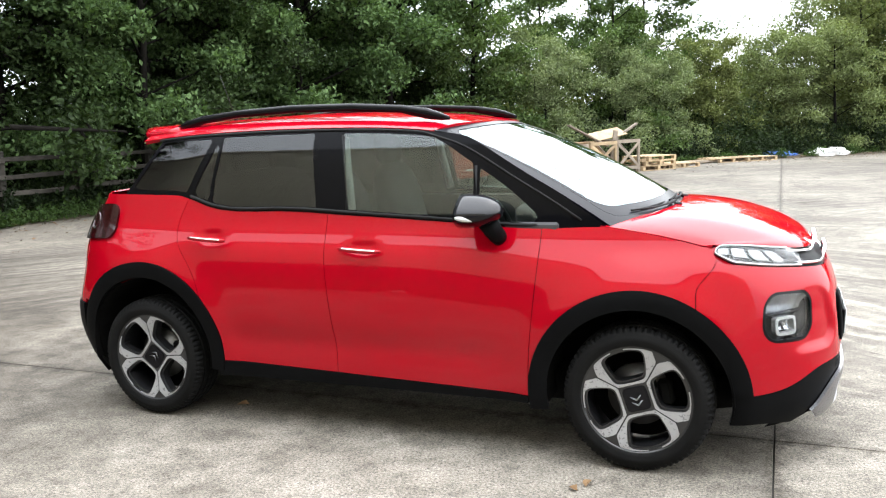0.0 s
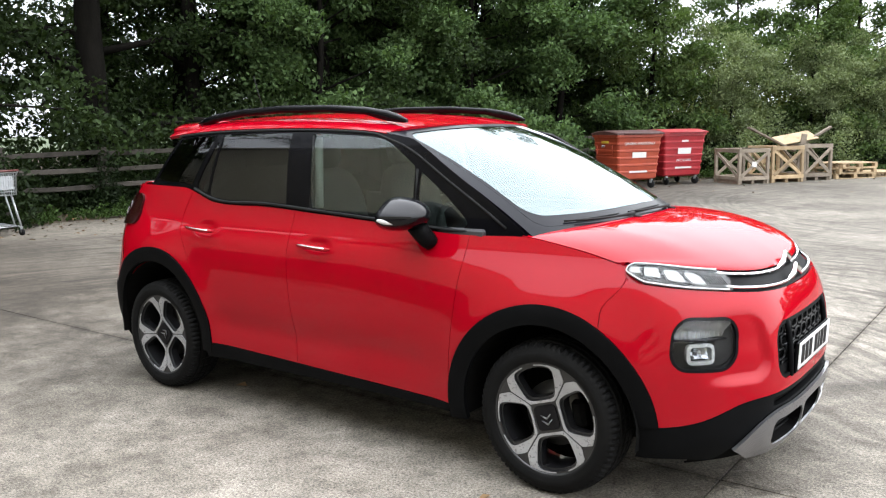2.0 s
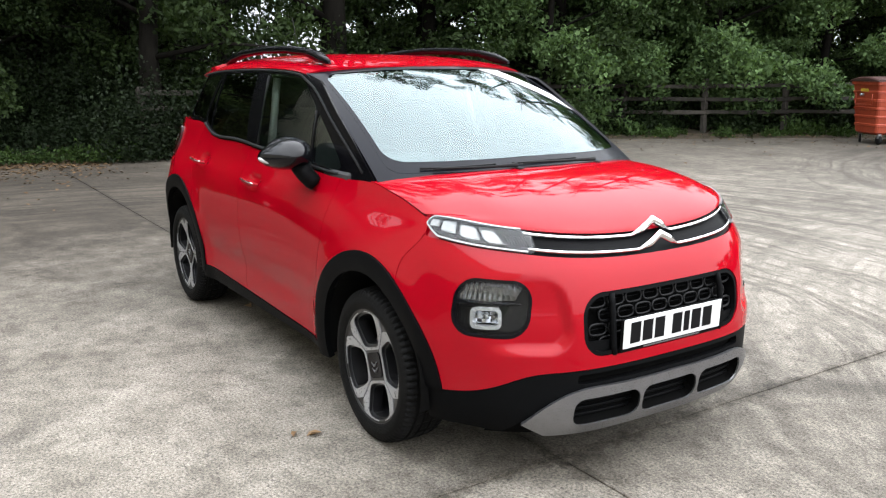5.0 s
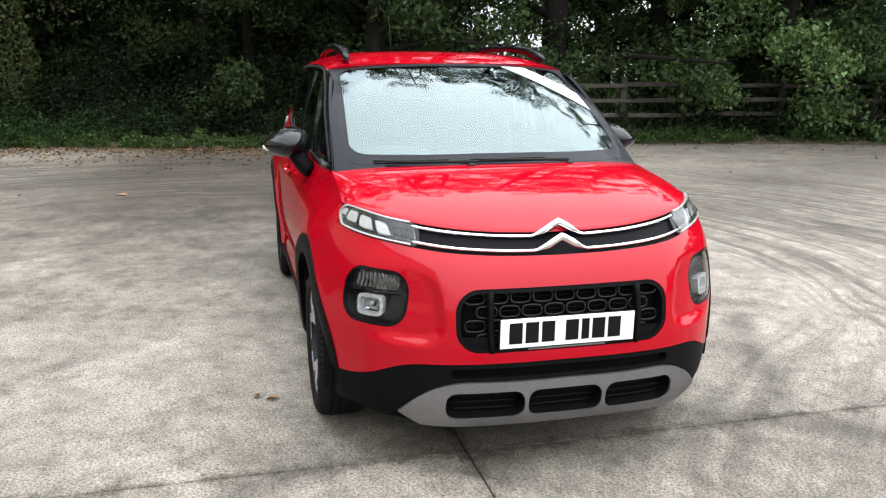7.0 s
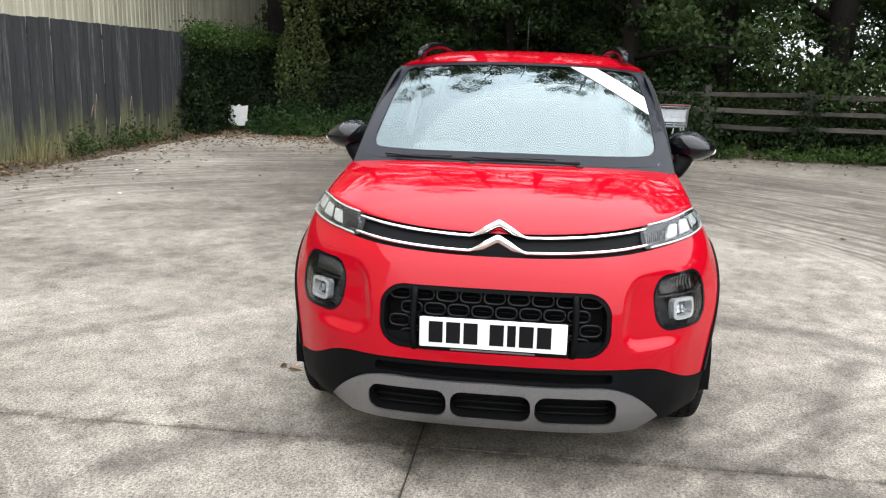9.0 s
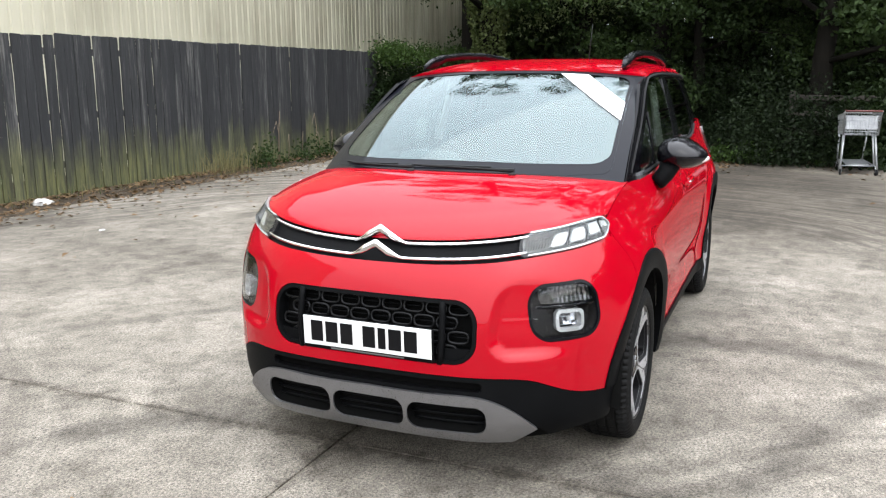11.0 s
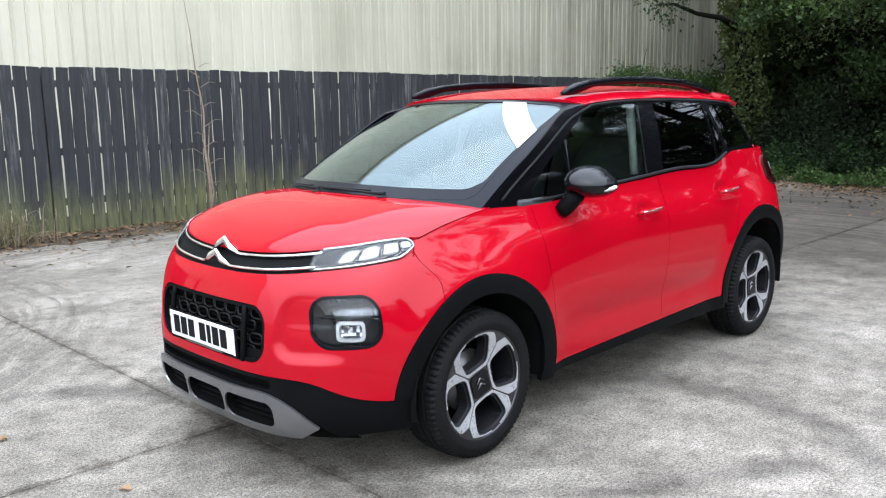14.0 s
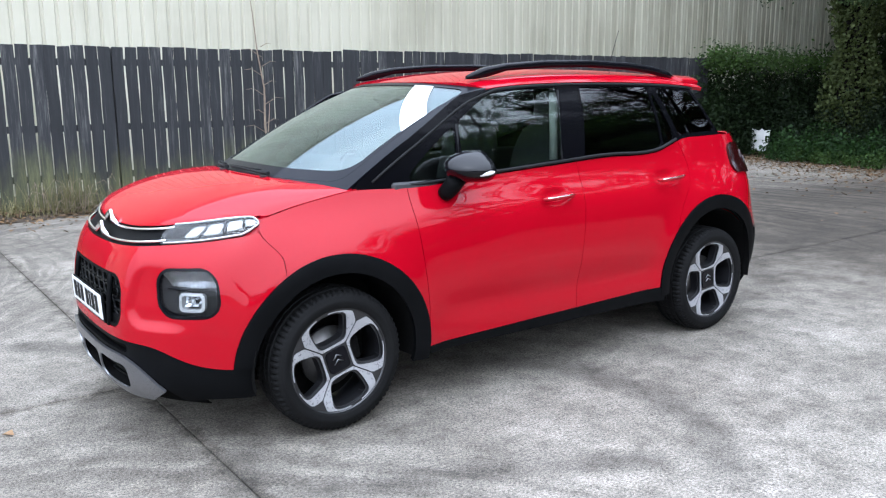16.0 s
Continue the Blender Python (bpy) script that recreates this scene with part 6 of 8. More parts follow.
def make_wheel(name, side, m, turn):
    barrel = revolve(bmesh.new(), [(-0.095, 0.228), (-0.085, 0.221), (0.02, 0.214), (0.060, 0.217), (0.082, 0.227), (0.094, 0.234), (0.097, 0.240), (0.090, 0.244), (-0.09, 0.238)], 64)
    wheel = part(name, barrel, M["alloy_dark"], car, "alloy wheel with four openings and bright machined petals")
    wheel.matrix_basis = m
    tread = [(-0.090, 0.234), (-0.1035, 0.246), (-0.1105, 0.262), (-0.108, 0.288), (-0.098, 0.308), (-0.086, 0.3165), (-0.068, 0.3205), (-0.063, 0.3205), (-0.061, 0.314), (-0.053, 0.314), (-0.051, 0.3225), (-0.026, 0.3235), (-0.024, 0.316), (-0.016, 0.316), (-0.014, 0.324),
             (0.014, 0.324), (0.016, 0.316), (0.024, 0.316), (0.026, 0.3235), (0.051, 0.3225), (0.053, 0.314), (0.061, 0.314), (0.063, 0.3205), (0.068, 0.3205), (0.086, 0.3165), (0.098, 0.308), (0.1065, 0.290), (0.1075, 0.284), (0.1095, 0.282), (0.1105, 0.262), (0.1045, 0.248), (0.1035, 0.243), (0.090, 0.234)]
    bm = revolve(bmesh.new(), tread, 216, lambda k, j: 0.0085 if k % 3 == 0 and abs(tread[j][0]) > 0.062 and tread[j][1] > 0.30 else (0.004 if k % 3 == 1 and abs(tread[j][0]) < 0.05 and tread[j][1] > 0.318 and k % 6 == 1 else 0))
    for f in bm.faces:
        f.smooth = max(math.hypot(v.co.x, v.co.z) for v in f.verts) < 0.309
    part("tyre", bm, M["tyre"], wheel, "black road tyre with grooved tread")

    def face_skin(u, v):
        r = math.hypot(u, v)
        return Vector((u, 0.070 + 0.020 * min(1, (r / 0.21)) ** 2, v))

    def local(u, v, k):
        a = math.radians(90 * k + turn)
        return u * math.cos(a) + v * math.sin(a), -u * math.sin(a) + v * math.cos(a)

    net = Patch.net(steps(-0.24, 0.24, 0.011), steps(-0.24, 0.24, 0.011))
    disc = net.inside(lambda u, v: math.hypot(u, v) - 0.234)
    petals = []
    for k in range(4):
        disc = disc.outside(lambda u, v: wheel_face(*local(u, v, k))[0])
        pet = net.inside(lambda u, v: wheel_face(*local(u, v, k))[1]).outside(lambda u, v: wheel_face(*local(u, v, k))[0] - 0.002).outside(lambda u, v: wheel_face(*local(u, v, k))[2])
        petals.append(pet)
    panel("rim_face", disc, face_skin, M["alloy_dark"], wheel, "black rim face", thick=0.045, flip=True)
    for pet in petals:
        panel("petal", pet, face_skin, M["alloy"], wheel, "bright machined petal", thick=0.006, lift=0.0035, flip=True)
    for k in range(4):
        a = math.radians(90 * k + turn)
        ring = net.inside(lambda u, v: wheel_face(*local(u, v, k))[0] - 0.003).outside(lambda u, v: wheel_face(*local(u, v, k))[0] + 0.008)
        panel("opening_wall", ring, face_skin, M["alloy_dark"], wheel, "gloss black inner wall of an opening", thick=0.045, lift=-0.012, flip=True)
    cap = lambda u, v: rounded(0, 0, 0.053, 0.053, 0.020)(*local(u, v, 0.5 * 0))
    panel("centre_cap", net.inside(lambda u, v: cap(u, v) + 0.0).inside(lambda u, v: math.hypot(u, v) - 0.068), face_skin, M["gloss_black"], wheel, "black centre cap", thick=0.02, lift=0.006, flip=True)
    for dz in (0.010, -0.014):
        pts = []
        for t in (-1, -0.12, 0, 0.12, 1):
            p, q = dz + 0.018 * (1 - abs(t)), 0.024 * t
            a = math.radians(90 + turn)
            pts.append((p * math.cos(a) - q * math.sin(a), 0.0785, p * math.sin(a) + q * math.cos(a)))
        part("cap_chevron", tube_bm(pts, [0.002, 0.004, 0.004, 0.004, 0.002], 6), M["satin_silver"], wheel)
    part("brake_disc", revolve(bmesh.new(), [(-0.02, 0.07), (-0.02, 0.138), (0.002, 0.138), (0.002, 0.06), (0.03, 0.05), (0.03, 0.0)], 40), M["disc"], wheel, "grey brake disc")
    part("brake_caliper", box_bm((0.06, 0.07, 0.12), pose(-0.115, -0.01, 0.02, 0, 10, 0), 0.015), M["under"], wheel)
    part("hub_back", revolve(bmesh.new(), [(-0.085, 0.221), (-0.085, 0.0)], 32), M["under"], wheel)
    return wheel


for x in (1.302, -1.302):
    make_wheel("front_wheel" if x > 0 else "rear_wheel", 1, pose(x, 0.748, 0.3235, 0, 0, 0), {True: -17, False: -6}[x > 0])
    make_wheel("front_wheel" if x > 0 else "rear_wheel", -1, pose(x, -0.748, 0.3235, 0, 0, 180), {True: 162, False: 38}[x > 0])


# ---- the car: fittings ----
def squashed(bm, m, power=2.4, u=24, v=14):
    """A smooth rounded block: a superellipsoid of unit half-size, laid by m."""
    sg = lambda c, e: math.copysign(abs(c) ** e, c)
    e = 2 / power
    rows = []
    for i in range(1, v):
        ph = -math.pi / 2 + math.pi * i / v
        rows.append([bm.verts.new(m @ Vector((sg(math.cos(ph), e) * sg(math.cos(th), e), sg(math.cos(ph), e) * sg(math.sin(th), e), sg(math.sin(ph), e)))) for th in (2 * math.pi * j / u for j in range(u))])
    lo, hi = bm.verts.new(m @ Vector((0, 0, -1))), bm.verts.new(m @ Vector((0, 0, 1)))
    for a, b in zip(rows, rows[1:]):
        for j in range(u):
            bm.faces.new((a[j], a[(j + 1) % u], b[(j + 1) % u], b[j])).smooth = True
    for j in range(u):
        bm.faces.new((lo, rows[0][(j + 1) % u], rows[0][j])).smooth = True
        bm.faces.new((hi, rows[-1][j], rows[-1][(j + 1) % u])).smooth = True
    bmesh.ops.recalc_face_normals(bm, faces=bm.faces)
    return bm


def block(size, m, power=3.0):
    return squashed(bmesh.new(), m @ Matrix.Diagonal((*[s / 2 for s in size], 1)), power)


def car_fittings():
    for left in (1, -1):
        # door mirror: shell with a flat glass at the back, indicator, stalk
        bm = bmesh.new()
        rings = []
        for t in np.linspace(0.04, 1, 15) ** 2.2:
            grow = math.sqrt(max(0.0, 1 - (1 - t) ** 2.3))
            x = 0.735 - 0.185 * t
            cy, cz = 0.868 + 0.004 * t, 1.138 - 0.002 * t
            ring = []
            for j in range(28):
                a = 2 * math.pi * j / 28
                c, s = math.cos(a), math.sin(a)
                w = 0.130 * grow * (1 - 0.20 * s) if c > 0 else 0.104 * grow
                ring.append(bm.verts.new((x, left * (cy + math.copysign(abs(c) ** 0.8, c) * w), cz + math.copysign(abs(s) ** 0.85, s) * (0.080 if s > 0 else 0.074) * grow * (1 - 0.40 * max(c, 0) ** 1.5))))
            rings.append(ring)
        for a, b in zip(rings, rings[1:]):
            for j in range(28):
                bm.faces.new((a[j], a[(j + 1) % 28], b[(j + 1) % 28], b[j])).smooth = True
        bm.faces.new(rings[0])
        bm.faces.new(rings[-1][::-1])
        bmesh.ops.recalc_face_normals(bm, faces=bm.faces)
        mirror = part("door_mirror", bm, M["mirror_black"], car, "gloss black door mirror")
        part("mirror_glass", block((0.004, 0.17, 0.105), pose(0.549, left * 0.872, 1.136), 5), M["chrome"], mirror, "mirror glass")
        pts = [(0.700 - 0.14 * t, left * (0.890 + 0.112 * math.sin(t * 1.5) ** 0.8), 1.100 + 0.022 * t) for t in np.linspace(0.38, 1, 9)]
        part("mirror_indicator", tube_bm(pts, [0.004, 0.008, 0.011, 0.012, 0.012, 0.012, 0.011, 0.009, 0.005], 8), M["plate_white"], mirror, "pale indicator strip")
        pts = [(0.690, left * 0.785, 1.005), (0.685, left * 0.802, 1.02), (0.670, left * 0.825, 1.05), (0.655, left * 0.84, 1.09)]
        part("mirror_foot", tube_bm(pts, [0.036, 0.040, 0.042, 0.050], 12), M["black_plastic"], mirror, "matt black mirror foot")
        # door handles
        for x0, x1, z0, z1 in ((-0.106, 0.118, 0.952, 0.940), (-0.984, -0.757, 0.992, 0.977)):
            def y_at(x, z):
                return skirt(s_at(x), 0.90).y - 0.004
            pts = [(x0 + (x1 - x0) * t, left * (y_at(x0 + (x1 - x0) * t, 0.95) + 0.006 + 0.020 * math.sin(math.pi * min(1, max(0, t))) ** 0.4), z0 + (z1 - z0) * t) for t in np.linspace(0, 1, 13)]
            bm = bmesh.new()
            add_tube(bm, pts, [0.006, 0.011, 0.0125, 0.013, 0.013, 0.013, 0.013, 0.013, 0.013, 0.013, 0.0125, 0.011, 0.006], 10)
            h = part("door_handle", bm, M["paint"], car, "red door handle with chrome strip")
            pts2 = [(a, b + left * 0.0105, c + 0.005) for a, b, c in pts[1:-1]]
            part("chrome_strip", tube_bm(pts2, 0.0040, 8), M["chrome"], h, "chrome strip")
        # roof rails
        rx = [0.375, 0.33, 0.26, 0.12, -0.15, -0.5, -0.85, -1.08, -1.20, -1.27]
        rz = [1.554, 1.569, 1.588, 1.610, 1.629, 1.635, 1.622, 1.601, 1.580, 1.556]
        ry = [0.548, 0.548, 0.547, 0.545, 0.540, 0.535, 0.530, 0.522, 0.516, 0.512]
        bm = bmesh.new()
        rings = []
        for k, (x, y, z) in enumerate(zip(rx, ry, rz)):
            e = min(1.0, 0.35 + 0.35 * min(k, len(rx) - 1 - k))
            deep = {0: 0.012, 1: 0.026, 2: 0.036, 3: 0.024, 7: 0.030, 8: 0.034, 9: 0.02}.get(k, 0.026)
            sec = [(-0.022 * e, 0.004), (-0.015 * e, 0.014 * e), (0.012 * e, 0.014 * e), (0.022 * e, 0.002), (0.018 * e, -deep), (-0.018 * e, -deep)]
            rings.append([bm.verts.new((x, left * (y + a), z + b)) for a, b in sec])
        for a, b in zip(rings, rings[1:]):
            for j in range(6):
                bm.faces.new((a[j], a[(j + 1) % 6], b[(j + 1) % 6], b[j])).smooth = True
        bm.faces.new(rings[0])
        bm.faces.new(rings[-1][::-1])
        bmesh.ops.recalc_face_normals(bm, faces=bm.faces)
        part("roof_rail", bm, M["gloss_black"], car, "gloss black roof rail")
        # wheel arch liners
        for cx, cz, r in WHEELS:
            verts, faces = [], []
            for k in range(25):
                a = math.radians(-10 + 200 * k / 24)
                for y in (0.50, 0.845):
                    verts.append((cx + 0.402 * math.cos(a), left * y, cz + 0.402 * math.sin(a)))
            faces = [(2 * k, 2 * k + 1, 2 * k + 3, 2 * k + 2) for k in range(24)]
            faces.append(tuple(range(0, 50, 2)))
            quads_object("arch_liner", verts, faces, M["under"], car, "black wheel arch liner")
    # aerial on the roof
    a = part("aerial", tube_bm([(-1.235, -0.01, 1.57), (-1.24, -0.01, 1.598)], [0.022, 0.012], 10), M["black_plastic"], car, "thin black roof aerial")
    part("aerial_rod", tube_bm([(-1.24, -0.01, 1.595), (-1.335, -0.01, 1.865)], [0.0034, 0.0020], 6), M["rubber"], a)
    # number plate with bars in place of its characters
    tilt = pose(2.140, 0, 0.579, 0, 2.5, 0)
    holder = part("plate_holder", box_bm((0.012, 0.53, 0.128), tilt @ pose(-0.010, 0, -0.008), 0.004), M["black_plastic"], car, "black number plate holder")
    plate = part("number_plate", box_bm((0.004, 0.52, 0.111), tilt, 0.0015), M["plate_white"], car, "white number plate with plain black bars")
    y = 0.205
    for k in range(7):
        w = 0.030 if k == 2 else 0.050
        if k == 4:
            y -= 0.030
        part("plate_bar", box_bm((0.0012, w, 0.079), tilt @ pose(0.0028, y - w / 2, 0.001), 0.0004), M["plate_black"], plate)
        y -= w + 0.012
    part("holder_bar", box_bm((0.001, 0.30, 0.006), tilt @ pose(-0.0036, 0, -0.064)), M["satin_silver"], holder)
    # scuttle and wipers
    def scuttle(b, v):
        c = min(1.0, abs(b))
        lo = Vector((1.395 - 0.262 * c**2.6 + 0.02, (1 if b >= 0 else -1) * 0.735 * c, 1.100 - 0.038 * c**3 - 0.022))
        hi = screen_skin(b, 0.03) + Vector((0.004, 0, -0.004))
        return lo.lerp(hi, v)
    panel("scuttle", Patch.net(steps(-0.97, 0.97, 0.05), steps(0, 1, 0.25)), scuttle, M["black_plastic"], car, "black scuttle below the windscreen", thick=0.01)
    for y0, y1, u1 in ((0.30, -0.12, 0.045), (-0.16, -0.52, 0.04)):
        b0, b1 = y0 / 0.722, y1 / 0.722
        arm = [screen_skin(b0 + (b1 - b0) * t, 0.035 + (u1 - 0.035) * t) + Vector((0.012, 0, 0.010)) for t in np.linspace(0, 1, 8)]
        w = part("wiper", tube_bm(arm, [0.011, 0.008, 0.006, 0.005, 0.005, 0.0045, 0.0045, 0.004], 7), M["rubber"], car, "black windscreen wiper")
        blade = [screen_skin(b0 + (b1 - b0) * t, 0.055 + (u1 + 0.005 - 0.055) * t) + Vector((0.004, 0, 0.008)) for t in np.linspace(0.25, 1.12, 8)]
        part("wiper_blade", tube_bm(blade, 0.0045, 6), M["rubber"], w)
        part("wiper_cap", block((0.04, 0.03, 0.018), pose(*(screen_skin(b0, 0.02) + Vector((0.02, 0, 0.004)))), 2.5), M["rubber"], w)
    # underbody and engine bay
    part("floor_pan", block((3.6, 1.30, 0.18), pose(0.0, 0, 0.30), 8), M["under"], car, "dark underbody")
    part("bumper_core", block((0.50, 1.02, 0.30), pose(1.78, 0, 0.345), 9), M["gap"], car, "dark structure behind the bumper")
    part("engine_bay", block((0.75, 1.15, 0.50), pose(1.52, 0, 0.58), 6), M["under"], car, "dark engine bay")
    # cabin
    for left in (1, -1):
        seat = part("front_seat", block((0.52, 0.50, 0.20), pose(0.02, left * 0.36, 0.66, 0, -6, 0), 3.5), M["fabric"], car, "dark fabric front seat")
        part("backrest", block((0.16, 0.50, 0.66), pose(-0.31, left * 0.36, 0.98, 0, -14, 0), 3.2), M["fabric"], seat)
        part("headrest", block((0.10, 0.27, 0.19), pose(-0.40, left * 0.36, 1.385, 0, -8, 0), 3), M["fabric"], seat)
        for dy in (-0.06, 0.06):
            part("headrest_post", tube_bm([(-0.39, left * 0.36 + dy, 1.22), (-0.395, left * 0.36 + dy, 1.33)], 0.006, 6), M["steel"], seat)
        panel("headlining", Patch.net(steps(-1.2, 0.30, 0.15), steps(-0.97, 0.97, 0.10)), lambda x, b: roof_skin(x, b) - Vector((0, 0, 0.03)), M["pale_trim"], car, "pale headlining", thick=0.006) if left > 0 else None
        part("door_card", box_bm((2.0, 0.03, 0.55), pose(-0.05, left * 0.735, 0.80), 0.01), M["dash"], car, "dark inner door trim")
        part("pillar_trim", tube_bm([(-0.17, left * 0.605, 1.47), (-0.115, left * 0.675, 1.12)], 0.022, 8), M["pale_trim"], car, "pale inner pillar trim")
    bench = part("rear_seat", block((0.50, 1.25, 0.20), pose(-0.78, 0, 0.68), 4), M["fabric"], car, "dark fabric rear bench")
    part("backrest", block((0.16, 1.25, 0.62), pose(-1.08, 0, 0.99, 0, -16, 0), 4), M["fabric"], bench)
    for y in (-0.38, 0.0, 0.38):
        part("headrest", block((0.09, 0.26, 0.15), pose(-1.18, y, 1.33), 3), M["fabric"], bench)
    dash = part("dashboard", block((0.62, 1.36, 0.26), pose(0.93, 0, 0.93), 4.5), M["dash"], car, "dark moulded dashboard")
    part("binnacle", block((0.16, 0.34, 0.12), pose(0.74, -0.36, 1.07), 3), M["dash"], dash)
    part("touchscreen", block((0.02, 0.22, 0.13), pose(0.64, 0.0, 1.04, 0, -12, 0), 6), M["gloss_black"], dash)
    ring = [Vector((0.56 + 0.065 * math.sin(a) * -1, -0.36 + 0.18 * math.cos(a), 0.97 + 0.17 * math.sin(a))) for a in np.linspace(0, 2 * math.pi, 25)]
    sw = part("steering_wheel", tube_bm(ring, 0.015, 8), M["rubber"], car, "black steering wheel")
    part("wheel_boss", block((0.06, 0.16, 0.12), pose(0.58, -0.36, 0.965, 0, -20, 0), 3), M["rubber"], sw)
    part("wheel_spoke", tube_bm([(0.57, -0.53, 0.97), (0.58, -0.19, 0.97)], 0.014, 6), M["rubber"], sw)
    part("interior_mirror", block((0.03, 0.23, 0.065), pose(0.475, 0, 1.415, 0, 10, 0), 4), M["rubber"], car, "black interior mirror")
    part("sensor_pod", block((0.10, 0.16, 0.06), pose(0.52, 0, 1.462, 0, 25, 0), 3), M["dash"], car, "black sensor pod behind the windscreen")


car_fittings()


# ---- the yard: post and rail fence ----
def make_rail_fence():
    rng = random.Random(3)
    fence = empty("rail_fence")
    tagged(fence, "weathered wooden post and rail fence in front of the trees", "fence", kind="structure")
    spots = [(-11.3, 1.27), (-11.3, 3.10), (-11.3, 4.93), (-11.3, 6.76), (-11.3, 8.59), (-11.1, 10.4), (-10.2, 12.0), (-9.0, 13.4), (-7.9, 14.85), (-6.9, 16.4), (-5.8, 17.9)]
    for x, y in spots:
        h = 1.28 + rng.uniform(-0.05, 0.06)
        part("post", box_bm((0.11, 0.13, h), pose(x - 0.02, y, h / 2, rng.uniform(-2, 2), rng.uniform(-2, 2), rng.uniform(-8, 8)), 0.012), M["rail_wood"], fence)
    for (x0, y0), (x1, y1) in zip(spots, spots[1:]):
        for z in (0.55, 0.85, 1.15):
            a, b = Vector((x0 + 0.06, y0, z + rng.uniform(-0.02, 0.02))), Vector((x1 + 0.06, y1, z + rng.uniform(-0.02, 0.02)))
            mid = a.lerp(b, 0.5) + Vector((0, 0, rng.uniform(-0.02, 0.01)))
            bm = bmesh.new()
            rings = []
            for p in (a.lerp(b, -0.02), a.lerp(mid, 0.6), mid, mid.lerp(b, 0.5), a.lerp(b, 1.02)):
                w, hh = 0.018 + rng.uniform(-0.003, 0.003), 0.044 + rng.uniform(-0.006, 0.006)
                rings.append([bm.verts.new(p + Vector((dx * w, 0, dz * hh))) for dx, dz in ((-1, -0.8), (-1, 0.8), (-0.4, 1), (0.4, 1), (1, 0.8), (1, -0.8), (0.4, -1), (-0.4, -1))])
            for r0, r1 in zip(rings, rings[1:]):
                for j in range(8):
                    bm.faces.new((r0[j], r0[(j + 1) % 8], r1[(j + 1) % 8], r1[j]))
            bm.faces.new(rings[0])
            bm.faces.new(rings[-1][::-1])
            bmesh.ops.recalc_face_normals(bm, faces=bm.faces)
            part("rail", bm, M["rail_wood"], fence)
    return fence


rail_fence = make_rail_fence()


# ---- the yard: wheeled waste bins ----
def text_mesh(name, body, size, m, material, parent, label=""):
    cu = bpy.data.curves.new(name, "FONT")
    cu.body, cu.size, cu.align_x, cu.align_y, cu.extrude = body, size, "CENTER", "CENTER", 0.001
    tmp = bpy.data.objects.new(name, cu)
    me = bpy.data.meshes.new_from_object(tmp)
    bpy.data.objects.remove(tmp)
    me.materials.clear()
    me.materials.append(material)
    ob = new(name, me)
    ob.parent, ob.matrix_basis = parent, m
    return tagged(ob, label)


